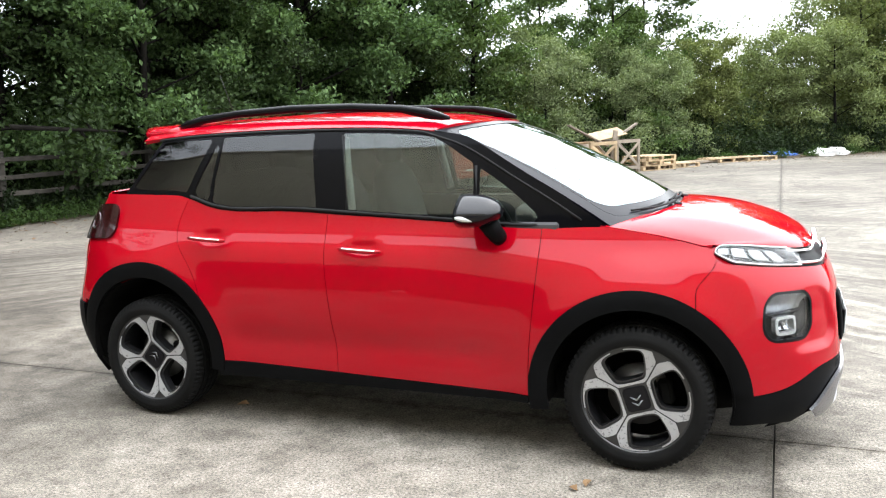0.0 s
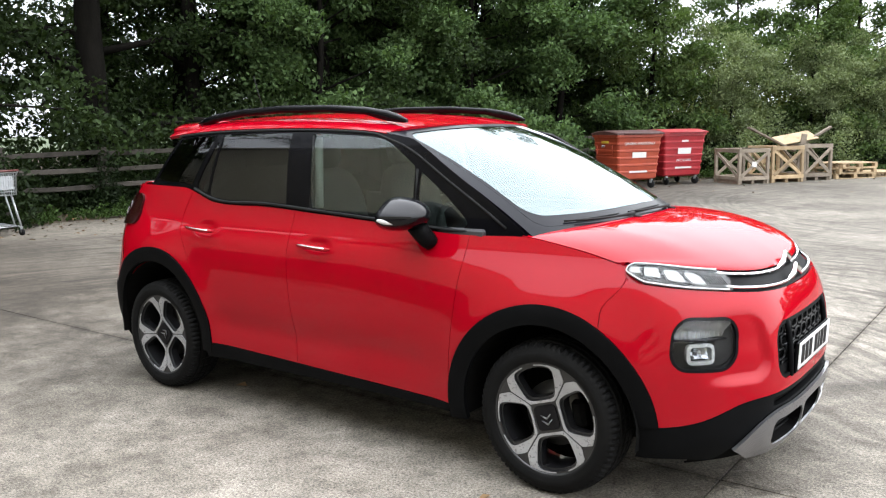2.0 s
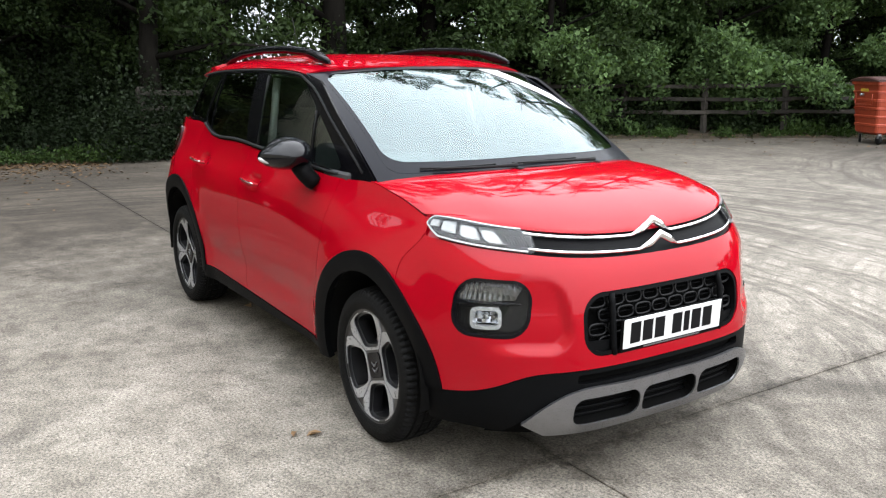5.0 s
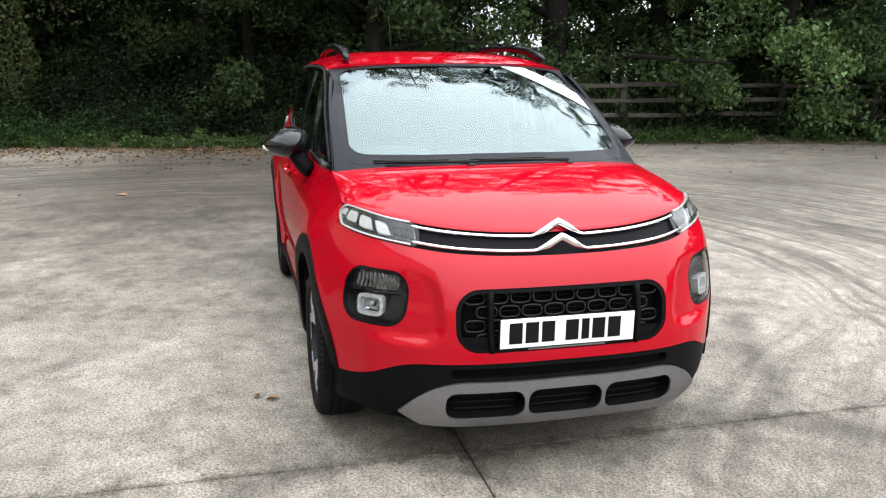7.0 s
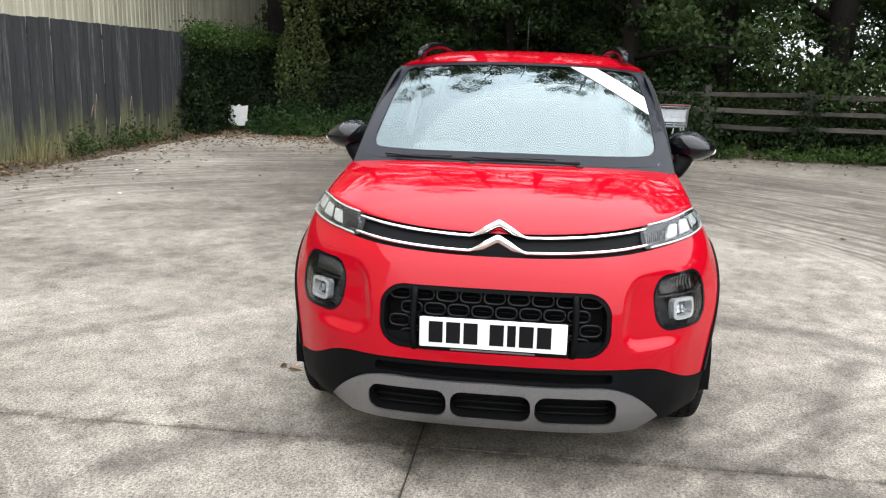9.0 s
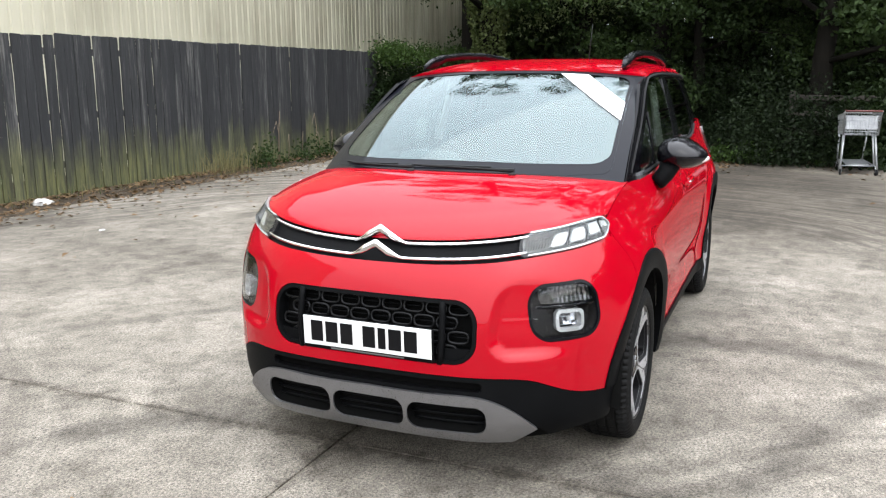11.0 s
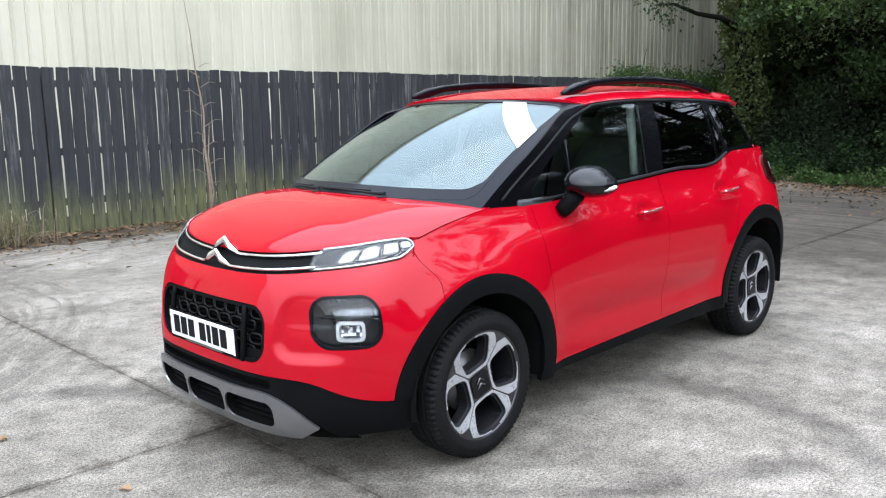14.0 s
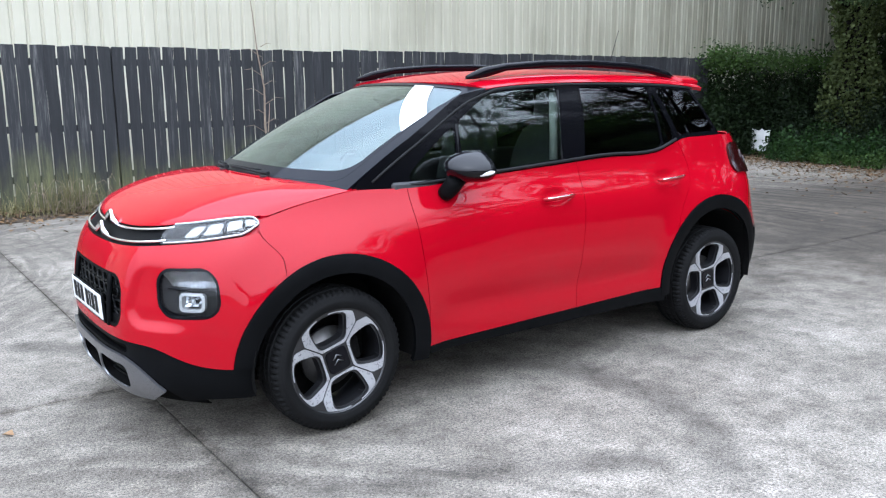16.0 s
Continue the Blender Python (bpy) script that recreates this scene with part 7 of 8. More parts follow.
def make_bin(m, body_mat, lid_mat, lines, label):
    """A four-wheeled bin: tapered ribbed body, lid, axle brackets and castors. Local x along its front, y to the back."""
    bin_ob = empty("waste_bin", m @ Matrix.Diagonal((0.97, 0.97, 1.0, 1)))
    tagged(bin_ob, label, "bin", "waste bins beside the trees")
    bm = bmesh.new()
    rings = []
    levels = [(0.20, 0.52, 0.36), (0.24, 0.57, 0.42)]
    for k in range(5):
        z = 0.36 + 0.165 * k
        g = (z - 0.2) / 1.0
        hx, hy = 0.565 + 0.075 * g, 0.42 + 0.09 * g
        levels += [(z, hx, hy), (z + 0.012, hx + 0.012, hy + 0.012), (z + 0.05, hx + 0.012, hy + 0.012), (z + 0.062, hx, hy)]
    levels += [(1.20, 0.645, 0.515), (1.205, 0.675, 0.545), (1.26, 0.675, 0.545)]
    for z, hx, hy in levels:
        r = 0.06
        ring = []
        for sx, sy, a0 in ((1, 1, 0), (-1, 1, 90), (-1, -1, 180), (1, -1, 270)):
            for a in (0, 30, 60, 90):
                t = math.radians(a0 + a)
                ring.append(bm.verts.new((sx * (hx - r) + r * math.cos(t), sy * (hy - r) + r * math.sin(t), z)))
        rings.append(ring)
    for a, b in zip(rings, rings[1:]):
        for j in range(16):
            bm.faces.new((a[j], a[(j + 1) % 16], b[(j + 1) % 16], b[j]))
    bm.faces.new(rings[0][::-1])
    bm.faces.new(rings[-1])
    bmesh.ops.recalc_face_normals(bm, faces=bm.faces)
    part("body", bm, body_mat, bin_ob)
    bm = bmesh.new()
    prev = None
    for k, t in enumerate(np.linspace(-0.56, 0.56, 9)):
        z = 1.275 + 0.085 * math.cos(t / 0.56 * 1.3) ** 1.0
        row = [bm.verts.new((x, t, zz)) for x, zz in ((-0.69, 1.262), (-0.69, z - 0.02), (-0.66, z), (0.66, z), (0.69, z - 0.02), (0.69, 1.262))]
        if prev:
            for a, b, c, d in zip(prev, prev[1:], row[1:], row):
                bm.faces.new((a, b, c, d))
        else:
            bm.faces.new(row)
        prev = row
    bm.faces.new(prev[::-1])
    bmesh.ops.recalc_face_normals(bm, faces=bm.faces)
    lid = part("lid", bm, lid_mat, bin_ob, "hinged plastic lid")
    part("lid_handle", tube_bm([(-0.5, -0.575, 1.28), (0.5, -0.575, 1.28)], 0.016, 8), lid_mat, lid)
    for x in (-0.45, 0.45):
        for y in (-0.36, 0.36):
            c = part("castor", revolve(bmesh.new(), [(-0.025, 0.0), (-0.025, 0.085), (-0.015, 0.095), (0.015, 0.095), (0.025, 0.085), (0.025, 0.0)], 20), M["rubber"], bin_ob, "black castor wheel")
            c.matrix_basis = pose(x, y, 0.095, 0, 0, 90 + 25 * (x > 0) - 30 * (y > 0))
            f = part("castor_fork", box_bm((0.07, 0.07, 0.10), pose(0, 0, 0.075), 0.01), M["steel"], c)
    for x in (-0.70, 0.70):
        part("trunnion", tube_bm([(x * 0.94, 0, 1.0), (x * 1.06, 0, 1.0)], 0.028, 10), M["steel"], bin_ob, "steel lifting stub")
    # bracket frame on the side wall
    part("side_frame", tube_bm([(-0.655, -0.32, 1.02), (-0.655, -0.32, 0.80), (-0.655, 0.32, 0.80), (-0.655, 0.32, 1.02)], 0.012, 6), body_mat, bin_ob)
    part("side_label", box_bm((0.004, 0.30, 0.06), pose(-0.648, 0.0, 1.09), 0.001), M["yellow_print"], bin_ob, "faded yellow sticker")
    lean = math.degrees(math.atan2(0.09, 1.0))
    for text, z, size in lines:
        y = -(0.42 + 0.09 * (z - 0.2)) - 0.016
        mm = pose(0, y, z, 90 + lean, 0, 0)
        if text.startswith("bar:"):
            w = float(text[4:])
            part("print_bar", box_bm((w, size, 0.002), mm), M["white_print"], bin_ob, "plain white print")
        elif text == "mark":
            for bx, bw, bh in ((0.0, 0.40, 0.85),):
                part("white_mark", box_bm((bw, size * bh, 0.002), mm @ pose(bx, size * (bh - 1) / 2, 0), 0.0), M["white_print"], bin_ob, "plain white mark")
        else:
            text_mesh("lettering", text, size, mm, M["white_print"], bin_ob, "white lettering " + text.lower())
    return bin_ob


BIN_TURN = math.degrees(math.atan2(0.89, 0.455))
make_bin(pose(-5.40, 14.86, 0, 0, 0, BIN_TURN - 3), M["bin_orange"], M["bin_lid_dark"], [("GENERAL WASTE ONLY", 1.05, 0.082), ("mark", 0.80, 0.15), ("bar:0.52", 0.40, 0.045)], "faded orange-red wheeled waste bin with a dark lid")
make_bin(pose(-4.98, 16.62, 0, 0, 0, BIN_TURN - 4), M["bin_red"], M["bin_red"], [("bar:0.20", 1.07, 0.045), ("mark", 0.84, 0.17), ("RECYCLING", 0.60, 0.085), ("bar:0.50", 0.42, 0.045)], "red wheeled recycling bin with a red lid")


# ---- the yard: crates, pallets and timber ----
def make_crate(m, w, d, h, mat, label, loose=0.0, seed=0):
    """An open slatted crate with a diagonal cross on each face."""
    rng = random.Random(seed)
    crate = empty("wooden_crate", m)
    tagged(crate, label, "crate", "wooden crates by the bins")
    for x in (-w / 2, w / 2):
        for y in (-d / 2, d / 2):
            part("corner_post", box_bm((0.07, 0.07, h), pose(x, y, h / 2), 0.004), mat, crate)
    for z in (0.14, h - 0.05):
        for y in (-d / 2, d / 2):
            part("edge_board", box_bm((w + 0.08, 0.022, 0.09), pose(0, y * 1.06, z), 0.003), mat, crate)
        for x in (-w / 2, w / 2):
            part("edge_board", box_bm((0.022, d, 0.09), pose(x * 1.05, 0, z), 0.003), mat, crate)
    for sgn in (1, -1):
        ang = math.degrees(math.atan2(h - 0.25, w))
        for y in (-d / 2 * 1.03 - 0.014, d / 2 * 1.03 + 0.014):
            part("brace", box_bm((math.hypot(w, h - 0.25) - 0.06, 0.02, 0.075), pose(0, y + sgn * 0.006, h / 2 + 0.04, 0, sgn * ang, 0), 0.003), mat, crate)
        ang = math.degrees(math.atan2(h - 0.25, d))
    for x in (-w / 2 * 1.05, w / 2 * 1.05):
        part("brace", box_bm((0.02, math.hypot(d, h - 0.25) - 0.06, 0.075), pose(x, 0, h / 2 + 0.04, math.degrees(math.atan2(h - 0.25, d)), 0, 0), 0.003), mat, crate)
    for k in range(5):
        part("base_board", box_bm((w, d / 6, 0.02), pose(0, -d / 2 + d * (k + 0.5) / 5, 0.11), 0.002), mat, crate)
    for x in (-w / 2 + 0.05, 0, w / 2 - 0.05):
        part("base_block", box_bm((0.09, d, 0.10), pose(x, 0, 0.05), 0.004), mat, crate)
    return crate


def make_pallet(m, label="pale wooden pallet lying on the ground", mat=None):
    mat = mat or M["pallet_wood"]
    p = empty("pallet", m)
    tagged(p, label, "pallet", "pallets by the trees")
    for k in range(7):
        part("deck_board", box_bm((1.2, 0.10, 0.02), pose(0, -0.45 + 0.15 * k, 0.125), 0.002), mat, p)
    for x in (-0.55, 0.0, 0.55):
        for y in (-0.45, 0.0, 0.45):
            part("block", box_bm((0.10, 0.10, 0.075), pose(x, y, 0.0575), 0.003), mat, p)
        part("cross_board", box_bm((0.10, 1.0, 0.02), pose(x, 0, 0.104), 0.002), mat, p)
    for y in (-0.45, 0.0, 0.45):
        part("bottom_board", box_bm((1.2, 0.10, 0.02), pose(0, y, 0.01), 0.002), mat, p)
    return p


CR = 53.0
make_crate(pose(-3.50, 17.42, 0, 0, 0, CR), 0.80, 0.95, 0.86, M["crate_grey"], "weathered slatted wooden crate with a torn paper label", seed=1)
make_crate(pose(-2.92, 18.28, 0, 0, 0, CR), 0.86, 0.90, 0.90, M["pallet_wood"], "pale slatted wooden crate with crossed braces", seed=2)
make_crate(pose(-2.42, 19.22, 0, 0, 0, CR), 0.80, 0.85, 0.92, M["crate_grey"], "grey weathered wooden crate with a broken side", seed=3)
tagged(mesh_object("paper_label", box_bm((0.14, 0.004, 0.12), pose(-3.085, 17.08, 0.48, 0, 12, CR)), M["white_sack"]), "torn white paper label on a crate", "label")


def make_board(name, size, m, mat, label):
    return tagged(mesh_object(name, box_bm(size, m, 0.003), mat), label, "board", "loose timber by the crates")


make_board("timber_board", (1.5, 0.12, 0.04), pose(-2.95, 17.98, 1.06, 0, 24, CR), M["crate_grey"], "loose grey board leaning on a crate")
make_board("timber_board", (1.1, 0.45, 0.02), pose(-2.62, 18.90, 1.08, 25, -8, CR), M["pallet_wood"], "pale plywood sheet lying on crates")
make_board("timber_board", (1.0, 0.10, 0.05), pose(-2.22, 19.30, 1.12, 0, -26, CR), M["crate_grey"], "loose weathered board on the crates")
make_board("timber_board", (0.14, 0.05, 1.05), pose(-2.42, 18.72, 0.66, 0, 8, CR - 8), M["crate_grey"], "upright grey board against a crate")
for k in range(3):
    make_pallet(pose(-1.75 + 0.02 * k, 20.35 + 0.03 * k, 0.137 * k, 0, 0, CR + 4 * k - 3))
make_pallet(pose(-1.15, 21.35, 0, 0, 0, CR - 4))
make_pallet(pose(0.10, 23.9, 0, 0, 0, 48))
make_pallet(pose(0.95, 24.5, 0, 0, 0, 44))
rng = random.Random(41)
for k in range(9):
    make_board("timber_board", (rng.uniform(1.2, 2.6), 0.10, 0.03), pose(-0.9 + 0.22 * k, 22.4 + 0.28 * k, 0.03 + 0.028 * (k % 4), rng.uniform(-2, 2), rng.uniform(-2, 2), 50 + rng.uniform(-14, 14)), M["crate_grey"] if k % 3 else M["pallet_wood"], "old timber board lying on the ground")


def heap(name, m, size, mat, label, category, seed):
    """A crumpled heap of sheet."""
    nr = np.random.default_rng(seed)
    bm = squashed(bmesh.new(), Matrix(), 2.2, 28, 14)
    for v in bm.verts:
        n = noise.noise(v.co * 2.3 + Vector((seed, 0, 0))) * 0.35 + noise.noise(v.co * 6 + Vector((0, seed, 0))) * 0.14
        v.co = v.co * (1 + n)
        v.co.z = max(v.co.z, -0.02)
        v.co = Vector((v.co.x * size[0], v.co.y * size[1], v.co.z * size[2]))
    ob = mesh_object(name, bm, mat, smooth=True)
    ob.matrix_basis = m
    return tagged(ob, label, category)


heap("tarpaulin", pose(1.75, 26.2, 0.02, 0, 0, 20), (0.60, 0.4, 0.17), M["blue_tarp"], "crumpled blue tarpaulin on the ground", "tarpaulin", 3)
heap("sack", pose(3.35, 26.9, 0.02, 0, 0, 50), (0.90, 0.5, 0.25), M["white_sack"], "white sacking heaped on the ground", "sack", 7)
heap("paper_scrap", pose(-2.62, -6.98, 0.008, 0, 0, 10), (0.15, 0.10, 0.07), M["white_sack"], "crumpled white paper at the fence foot", "paper", 11)
for k, (x, y, w) in enumerate(((-1.58, -5.0, 0.035), (-5.9, -5.4, 0.03), (-3.9, -4.6, 0.025))):
    heap("paper_scrap", pose(x, y, 0.003, 0, 0, 40 * k), (w, w * 0.7, 0.012), M["white_sack"], "small white scrap lying on the concrete", "paper", 20 + k)


def make_white_board():
    """A broken white panel standing in the weeds."""
    bm = bmesh.new()
    outline = [(-0.22, 0.0), (0.16, 0.0), (0.17, 0.10), (0.30, 0.11), (0.30, 0.13), (0.20, 0.15), (0.21, 0.47), (0.06, 0.45), (0.0, 0.49), (-0.06, 0.44), (-0.25, 0.48)]
    f = bm.faces.new([bm.verts.new((a, 0, b)) for a, b in outline])
    g = bmesh.ops.extrude_face_region(bm, geom=[f])
    bmesh.ops.translate(bm, vec=(0, 0.03, 0), verts=[v for v in g["geom"] if isinstance(v, bmesh.types.BMVert)])
    bmesh.ops.recalc_face_normals(bm, faces=bm.faces)
    ob = mesh_object("broken_panel", bm, M["white_sack"])
    ob.matrix_basis = pose(-13.0, -6.62, 0.12, -8, 0, 80) @ Matrix.Diagonal((1.05, 1, 0.95, 1))
    return tagged(ob, "broken white plastic panel standing among the weeds", "panel")


make_white_board()


# ---- the yard: shopping trolley ----
def make_trolley(m):
    """A wire shopping trolley; local x to its right, y the way it is pushed."""
    t = empty("shopping_trolley", m)
    tagged(t, "grey wire shopping trolley standing beside the rail fence", "trolley")

    def wire(bm, a, b, r=0.003):
        add_tube(bm, [a, b], r, 5, False)

    def corner(u, v, w):
        """u across -1..1, v along 0..1, w up 0..1 of the basket."""
        half = (0.27 - 0.045 * v) * (0.90 + 0.10 * w)
        return Vector((u * half, 0.02 + 0.82 * v, 0.66 + (0.36 - 0.06 * v) * w - 0.02 * v))

    for nm, pts in (("basket_side", [[(-1, v, w) for v in (0, 1)] for w in np.linspace(0, 1, 9)] + [[(-1, v, 0), (-1, v, 1)] for v in np.linspace(0, 1, 18)]),
                    ("basket_side", [[(1, v, w) for v in (0, 1)] for w in np.linspace(0, 1, 9)] + [[(1, v, 0), (1, v, 1)] for v in np.linspace(0, 1, 18)]),
                    ("basket_front", [[(-1, 1, w), (1, 1, w)] for w in np.linspace(0, 1, 9)] + [[(u, 1, 0), (u, 1, 1)] for u in np.linspace(-1, 1, 12)]),
                    ("basket_back", [[(-1, 0, w), (1, 0, w)] for w in np.linspace(0, 1, 7)] + [[(u, 0, 0), (u, 0, 1)] for u in np.linspace(-1, 1, 14)]),
                    ("basket_floor", [[(-1, v, 0), (1, v, 0)] for v in np.linspace(0, 1, 22)] + [[(u, 0, 0), (u, 1, 0)] for u in np.linspace(-1, 1, 9)])):
        bm = bmesh.new()
        for a, b in pts:
            wire(bm, corner(*a), corner(*b), 0.0042)
        part(nm, bm, M["steel"], t)
    rim = [corner(-1, 0, 1), corner(-1, 1, 1), corner(1, 1, 1), corner(1, 0, 1), corner(-1, 0, 1)]
    part("basket_rim", tube_bm(rim, 0.008, 6), M["steel"], t)
    part("handle", tube_bm([(-0.27, -0.05, 1.055), (0.27, -0.05, 1.055)], 0.016, 10), M["red_plastic"], t, "faded red handle bar")
    part("child_flap", box_bm((0.46, 0.012, 0.22), pose(0, 0.04, 0.86, -8, 0, 0), 0.004), M["steel"], t, "grey flap")
    for s in (-1, 1):
        part("handle_arm", tube_bm([(s * 0.265, -0.05, 1.055), (s * 0.265, 0.02, 0.98), (s * 0.25, 0.03, 0.66)], 0.012, 8), M["steel"], t)
        part("rear_leg", tube_bm([(s * 0.225, 0.12, 0.66), (s * 0.268, -0.02, 0.10)], 0.016, 8), M["bright_steel"], t, "bright steel leg")
        part("rear_leg", tube_bm([(s * 0.215, 0.26, 0.66), (s * 0.250, 0.12, 0.14)], 0.014, 8), M["bright_steel"], t, "bright steel leg")
        part("base_rail", tube_bm([(s * 0.262, -0.02, 0.14), (s * 0.18, 0.80, 0.20)], 0.013, 8), M["steel"], t)
        part("front_leg", tube_bm([(s * 0.185, 0.79, 0.10), (s * 0.21, 0.66, 0.66)], 0.015, 8), M["bright_steel"], t, "bright steel leg")
        for y in (-0.02, 0.78):
            x = s * (0.262 if y < 0 else 0.18)
            c = part("castor", revolve(bmesh.new(), [(-0.013, 0.0), (-0.013, 0.05), (0.013, 0.05), (0.013, 0.0)], 18), M["rubber"], t, "dark castor wheel")
            c.matrix_basis = pose(x, y, 0.05, 0, 0, 90 + 15 * s)
            part("castor_fork", tube_bm([(0, 0.02, 0.0), (0, 0.02, 0.09), (0, -0.02, 0.09), (0, -0.02, 0.0)], 0.006, 5), M["steel"], c)
    part("base_bar", tube_bm([(-0.25, 0.05, 0.15), (0.25, 0.05, 0.15)], 0.011, 8), M["steel"], t)
    part("base_bar", tube_bm([(-0.20, 0.62, 0.19), (0.20, 0.62, 0.19)], 0.011, 8), M["steel"], t)
    part("base_tray", box_bm((0.34, 0.5, 0.012), pose(0, 0.34, 0.185, 4, 0, 0), 0.002), M["steel"], t)
    return t


make_trolley(pose(-9.65, 2.28, 0, 0, 0, 97) @ Matrix.Diagonal((0.97, 0.97, 0.93, 1)))


# ---- growth on and by the board fence ----
def make_hedge():
    rng = random.Random(17)
    spots = []
    for k in range(46):
        x = -11.75 - 5.2 * k / 45
        spots.append((x + rng.uniform(-0.1, 0.1), -7.28 + rng.uniform(-0.15, 0.20), rng.uniform(0.35, 0.55), rng.uniform(1.6, 2.0)))
    # hedge leaves carry the shade of the crowns above in their colour
    return make_growth("ivy_hedge", "dense ivy growing over the fence end, shade painted into its leaves", spots, 900, 0.085, M["leaf_ivy_shaded"], 61)


make_hedge()
rng = random.Random(43)
nettles = [(-12.3 - 0.15 * k + rng.uniform(-0.3, 0.3), -5.9 + 0.40 * k + rng.uniform(-0.2, 0.2), rng.uniform(0.35, 0.55), rng.uniform(0.45, 0.75)) for k in range(10)]
make_growth("nettle_patch", "low green nettles in front of the ivy", nettles, 1500, 0.075, M["leaf_nettle"], 62)
make_growth("ivy_on_posts", "dark ivy climbing over the rail fence posts", [(-11.2, 4.93, 0.26, 1.30), (-11.2, 4.80, 0.22, 0.8), (-11.25, 8.59, 0.25, 1.25), (-11.15, 6.7, 0.2, 0.7)], 2600, 0.07, M["leaf_ivy_shaded"], 63)
top = [(-12.0, -6.95, 0.3, 0.22), (-12.25, -6.95, 0.3, 0.22)] * 2 + [(-11.9 - 0.42 * k + 0.1 * math.sin(k * 2.2), -7.0, 0.3, 0.22) for k in range(12)]
nr = np.random.default_rng(66)
c = np.concatenate([np.array((x, y, 2.0)) + nr.normal(size=(260, 3)) * (0.2, 0.16, 0.13) for x, y, _, _ in top])
tagged(new("hedge_shoots", leaves_mesh("hedge_shoots", c, 0.075 * nr.uniform(0.7, 1.3, len(c)), M["leaf_weed"], nr)), "fresh green shoots along the hedge top", kind="stuff")
make_growth("fence_weeds", "green weeds and nettles at the fence foot", [(-6.9 - 0.33 * k + 0.1 * math.sin(k), -6.95 + 0.14 * math.sin(k * 2.1), 0.20 + 0.07 * math.sin(k * 1.7), 0.36 + 0.16 * math.sin(k * 1.3)) for k in range(11)], 700, 0.07, M["leaf_mid"], 71)


def make_dry_grass(name, label, spots, seed, mat):
    """Thin curved blades standing in tufts (x, y, spread, height, count)."""
    nr = np.random.default_rng(seed)
    verts, faces = [], []
    for x, y, r, h, n in spots:
        for _ in range(n):
            bx, by = x + nr.normal() * r, y + nr.normal() * r * 0.5
            ang, lean, hh = nr.random() * 6.28, nr.uniform(0.1, 0.8), h * nr.uniform(0.4, 1.1)
            dx, dy, w = math.cos(ang) * lean * hh, math.sin(ang) * lean * hh, 0.0035
            px, py = -math.sin(ang) * w, math.cos(ang) * w
            i = len(verts)
            for t, k in ((0, 1), (0.5, 0.8), (1, 0.15)):
                z = hh * (t - 0.35 * lean * t * t)
                verts += [(bx + dx * t * t + px * k, by + dy * t * t + py * k, z), (bx + dx * t * t - px * k, by + dy * t * t - py * k, z)]
            faces += [(i, i + 1, i + 3, i + 2), (i + 2, i + 3, i + 5, i + 4)]
    return quads_object(name, verts, faces, mat, label=label, kind="stuff")


rng = random.Random(91)
make_dry_grass("dry_grass", "dry straw-coloured grass tufts along the fence foot", [(0.75, -7.0, 0.22, 0.55, 240), (1.35, -7.0, 0.2, 0.3, 120), (-6.2, -7.0, 0.3, 0.5, 200)] + [(2.5 - 0.32 * k, -7.10, 0.18, rng.uniform(0.08, 0.22), 22) for k in range(46)], 5, M["grass_dry"])
make_dry_grass("green_grass", "green grass blades along fence and verge", [(2.5 - 0.3 * k, -7.12, 0.2, rng.uniform(0.08, 0.18), 12) for k in range(44)] + [(p.x + n.x * 0.3, p.y + n.y * 0.3, 0.25, rng.uniform(0.1, 0.3), 30) for p, n in along_edge(0.5)], 6, M["leaf_weed"])


def make_sapling():
    """A bare self-sown sapling in front of the fence."""
    s = empty("sapling", pose(-1.95, -7.06, 0))
    tagged(s, "thin leafless sapling growing against the fence", "sapling")
    rng = random.Random(14)
    stem = [(0.0, 0, 0), (0.0, 0.01, 0.5), (0.05, 0.02, 1.0), (0.04, 0.03, 1.5), (0.12, 0.03, 2.0), (0.16, 0.02, 2.5), (0.22, 0.0, 3.0)]
    part("stem", tube_bm(stem, [0.022, 0.019, 0.016, 0.012, 0.009, 0.006, 0.003], 8), M["twig"], s)
    part("stem", tube_bm([(0.03, 0, 0), (-0.04, 0.02, 0.4), (0.01, 0.03, 0.9), (-0.03, 0.03, 1.3)], [0.016, 0.013, 0.009, 0.004], 7), M["twig"], s)
    for k in range(13):
        z = 0.5 + 0.13 * k
        side = 1 if k % 2 else -1
        ln = rng.uniform(0.12, 0.34)
        x0 = 0.05 * z / 1.5
        part("twig", tube_bm([(x0, 0.02, z), (x0 + side * ln * 0.6, 0.04, z + ln * 0.35), (x0 + side * ln, 0.05, z + ln * 0.3)], [0.006, 0.004, 0.0015], 5), M["twig"], s)
    return s


make_sapling()


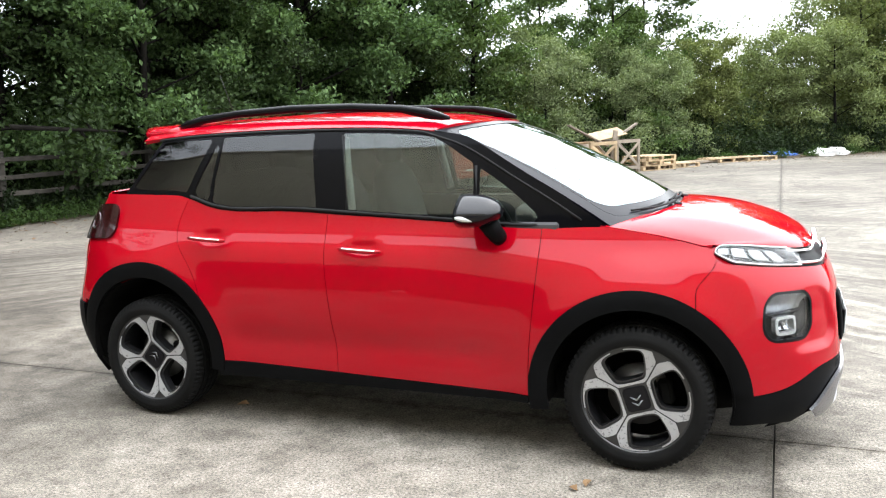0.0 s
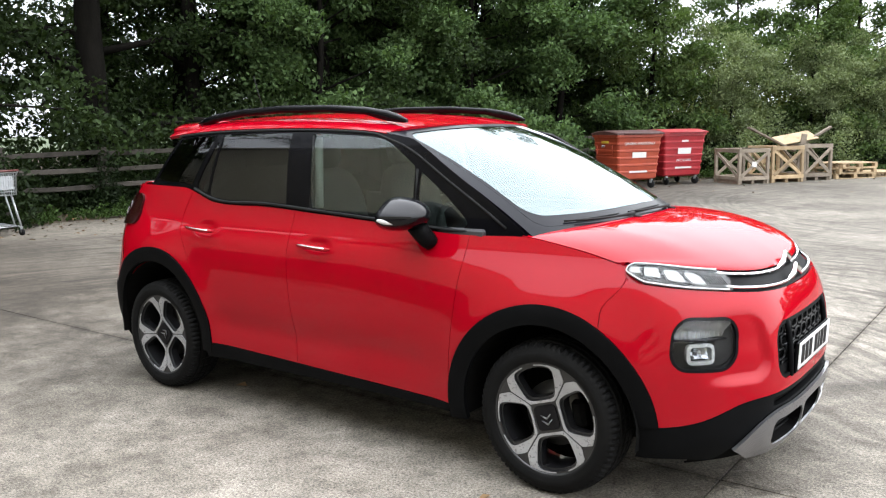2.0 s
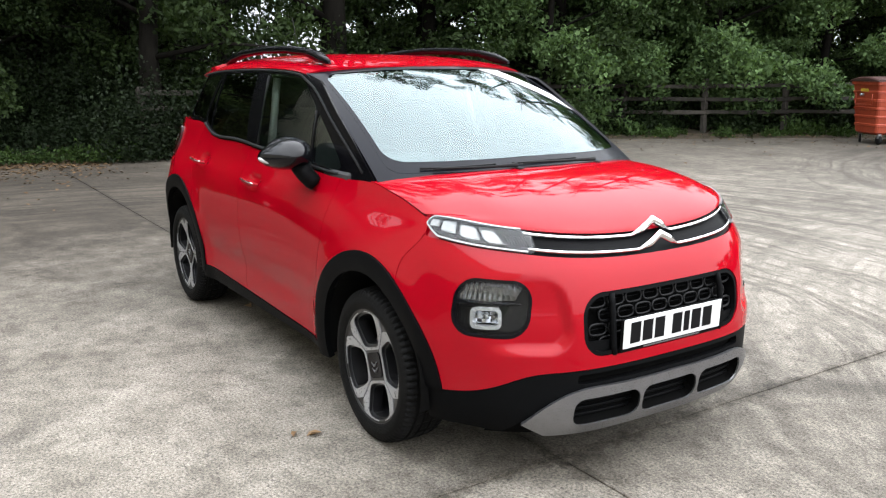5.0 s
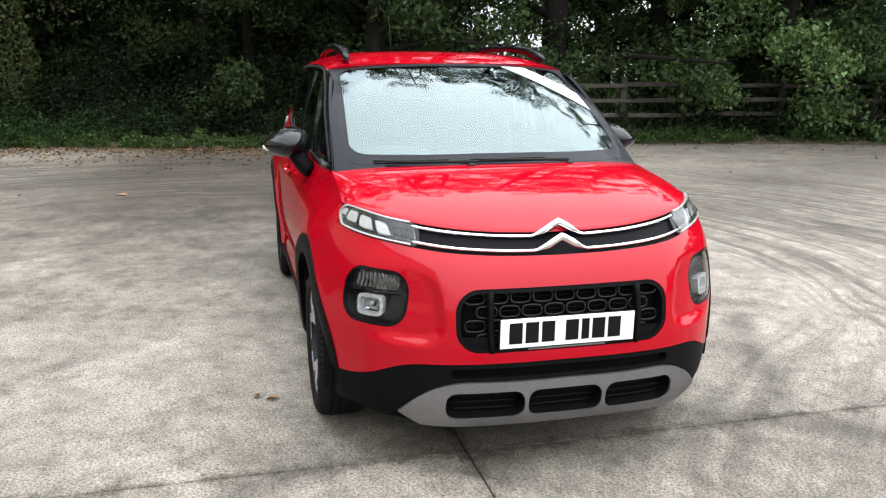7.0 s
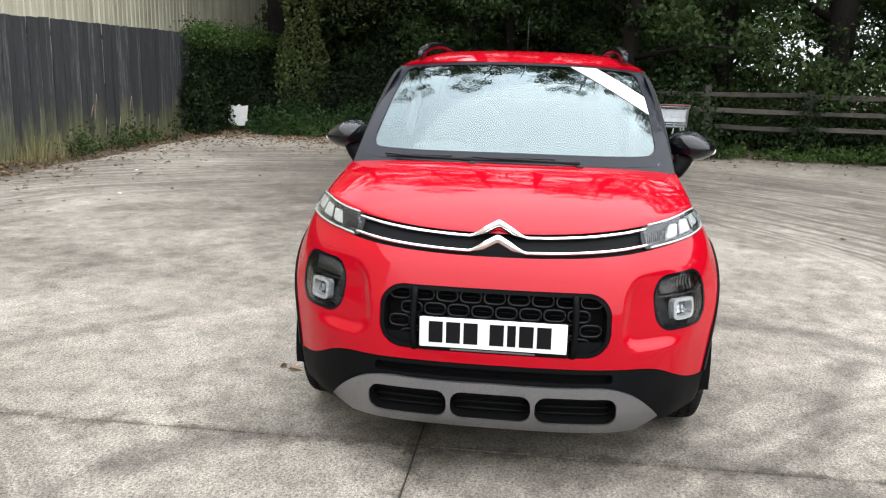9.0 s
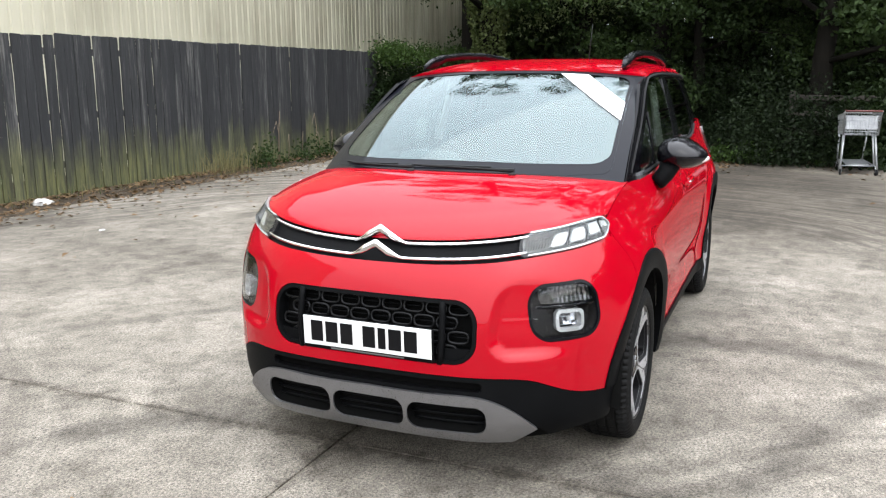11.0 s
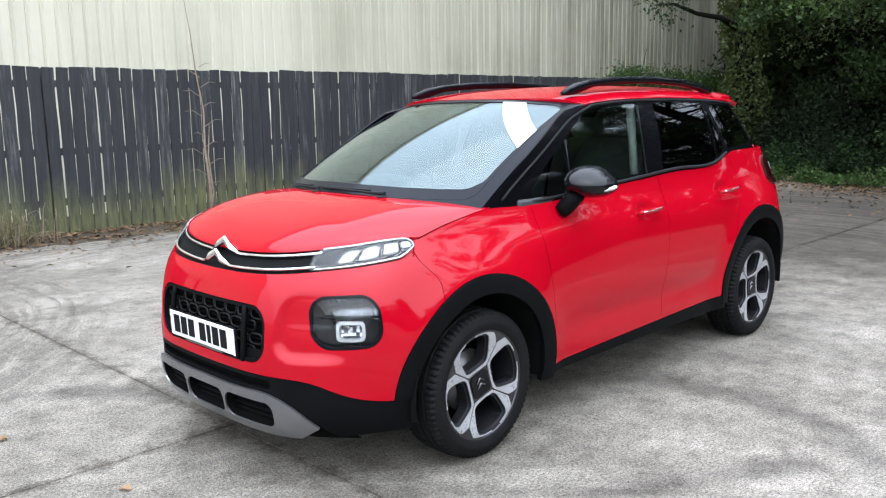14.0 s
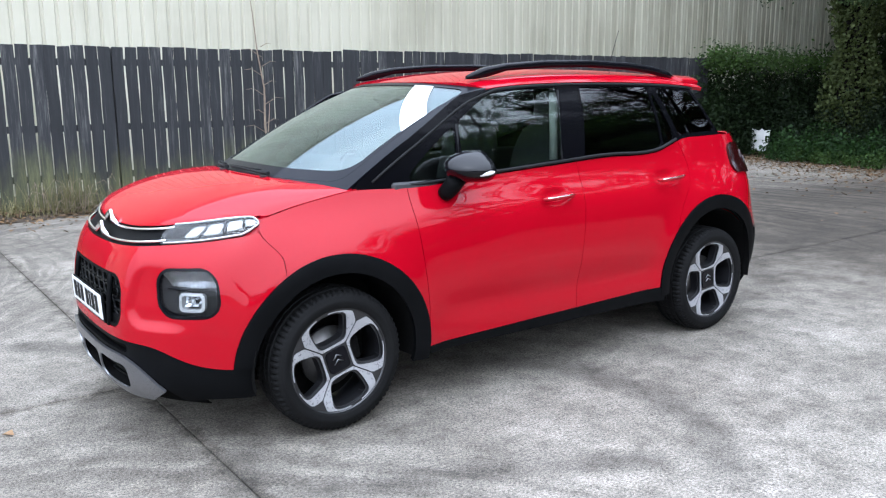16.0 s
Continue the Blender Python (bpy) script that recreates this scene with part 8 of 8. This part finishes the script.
def make_tangle():
    """Dead bramble stems in a low tangle against the boards."""
    rng = random.Random(52)
    bm = bmesh.new()
    for k in range(46):
        x, y = 0.72 + rng.gauss(0, 0.24), -7.02 + rng.uniform(-0.06, 0.14)
        turn, reach, h = rng.uniform(0, 6.28), rng.uniform(0.12, 0.42), rng.uniform(0.10, 0.46)
        dx, dy = math.cos(turn) * reach, math.sin(turn) * reach * 0.35
        add_tube(bm, [(x, y, 0.01), (x + dx * 0.35, y + dy * 0.3, h * 0.85), (x + dx * 0.75, y + dy * 0.7, h), (x + dx * 1.2, y + dy, h * rng.uniform(0.35, 0.8))], [0.004, 0.0035, 0.0028, 0.0012], 4, False)
    ob = mesh_object("bramble_tangle", bm, M["twig"])
    return tagged(ob, "tangle of dead bramble stems at the fence foot", kind="stuff")


make_tangle()


def make_branches():
    """Dry bramble stems arching at the fence foot."""
    rng = random.Random(15)
    for k in range(9):
        x = -7.3 - 0.33 * k + rng.uniform(-0.2, 0.2)
        h, r = rng.uniform(0.4, 0.95), rng.uniform(0.2, 0.5)
        ob = mesh_object("bramble_stem", tube_bm([(x, -7.05, 0), (x + r * 0.2, -6.98, h * 0.7), (x + r * 0.6, -6.9, h), (x + r, -6.85, h * 0.75)], [0.008, 0.007, 0.005, 0.002], 6), M["twig"])
        tagged(ob, "dry arching bramble stem at the fence", "stem", "bramble stems")


make_branches()


# ---- single leaves lying on the concrete ----
def make_leaf(x, y, turn, size):
    bm = bmesh.new()
    mid = [bm.verts.new((0, v * size, 0.004)) for v in (-0.5, -0.1, 0.25, 0.55)]
    for sx in (1, -1):
        edge = [bm.verts.new((sx * 0.26 * size, -0.2 * size, 0.012 + 0.012 * (sx > 0))), bm.verts.new((sx * 0.24 * size, 0.15 * size, 0.016))]
        for f in ((mid[0], edge[0], mid[1]), (mid[1], edge[0], edge[1], mid[2]), (mid[2], edge[1], mid[3])):
            bm.faces.new(f if sx > 0 else f[::-1])
    ob = mesh_object("fallen_leaf", bm, M["leaf_tan"])
    ob.matrix_basis = pose(x, y, 0.002, 0, 0, turn)
    return tagged(ob, "single dry brown leaf lying on the concrete", "leaf", "fallen leaves")


for k, (x, y, size) in enumerate(((1.13, -1.03, 0.07), (1.085, -1.10, 0.05), (-0.92, -0.58, 0.07), (-5.65, -2.47, 0.16), (2.52, 0.01, 0.055), (2.68, -0.91, 0.05), (-3.2, 3.0, 0.06), (-4.4, -4.2, 0.06), (-2.2, 2.2, 0.05))):
    make_leaf(x, y, 57 * k, size)
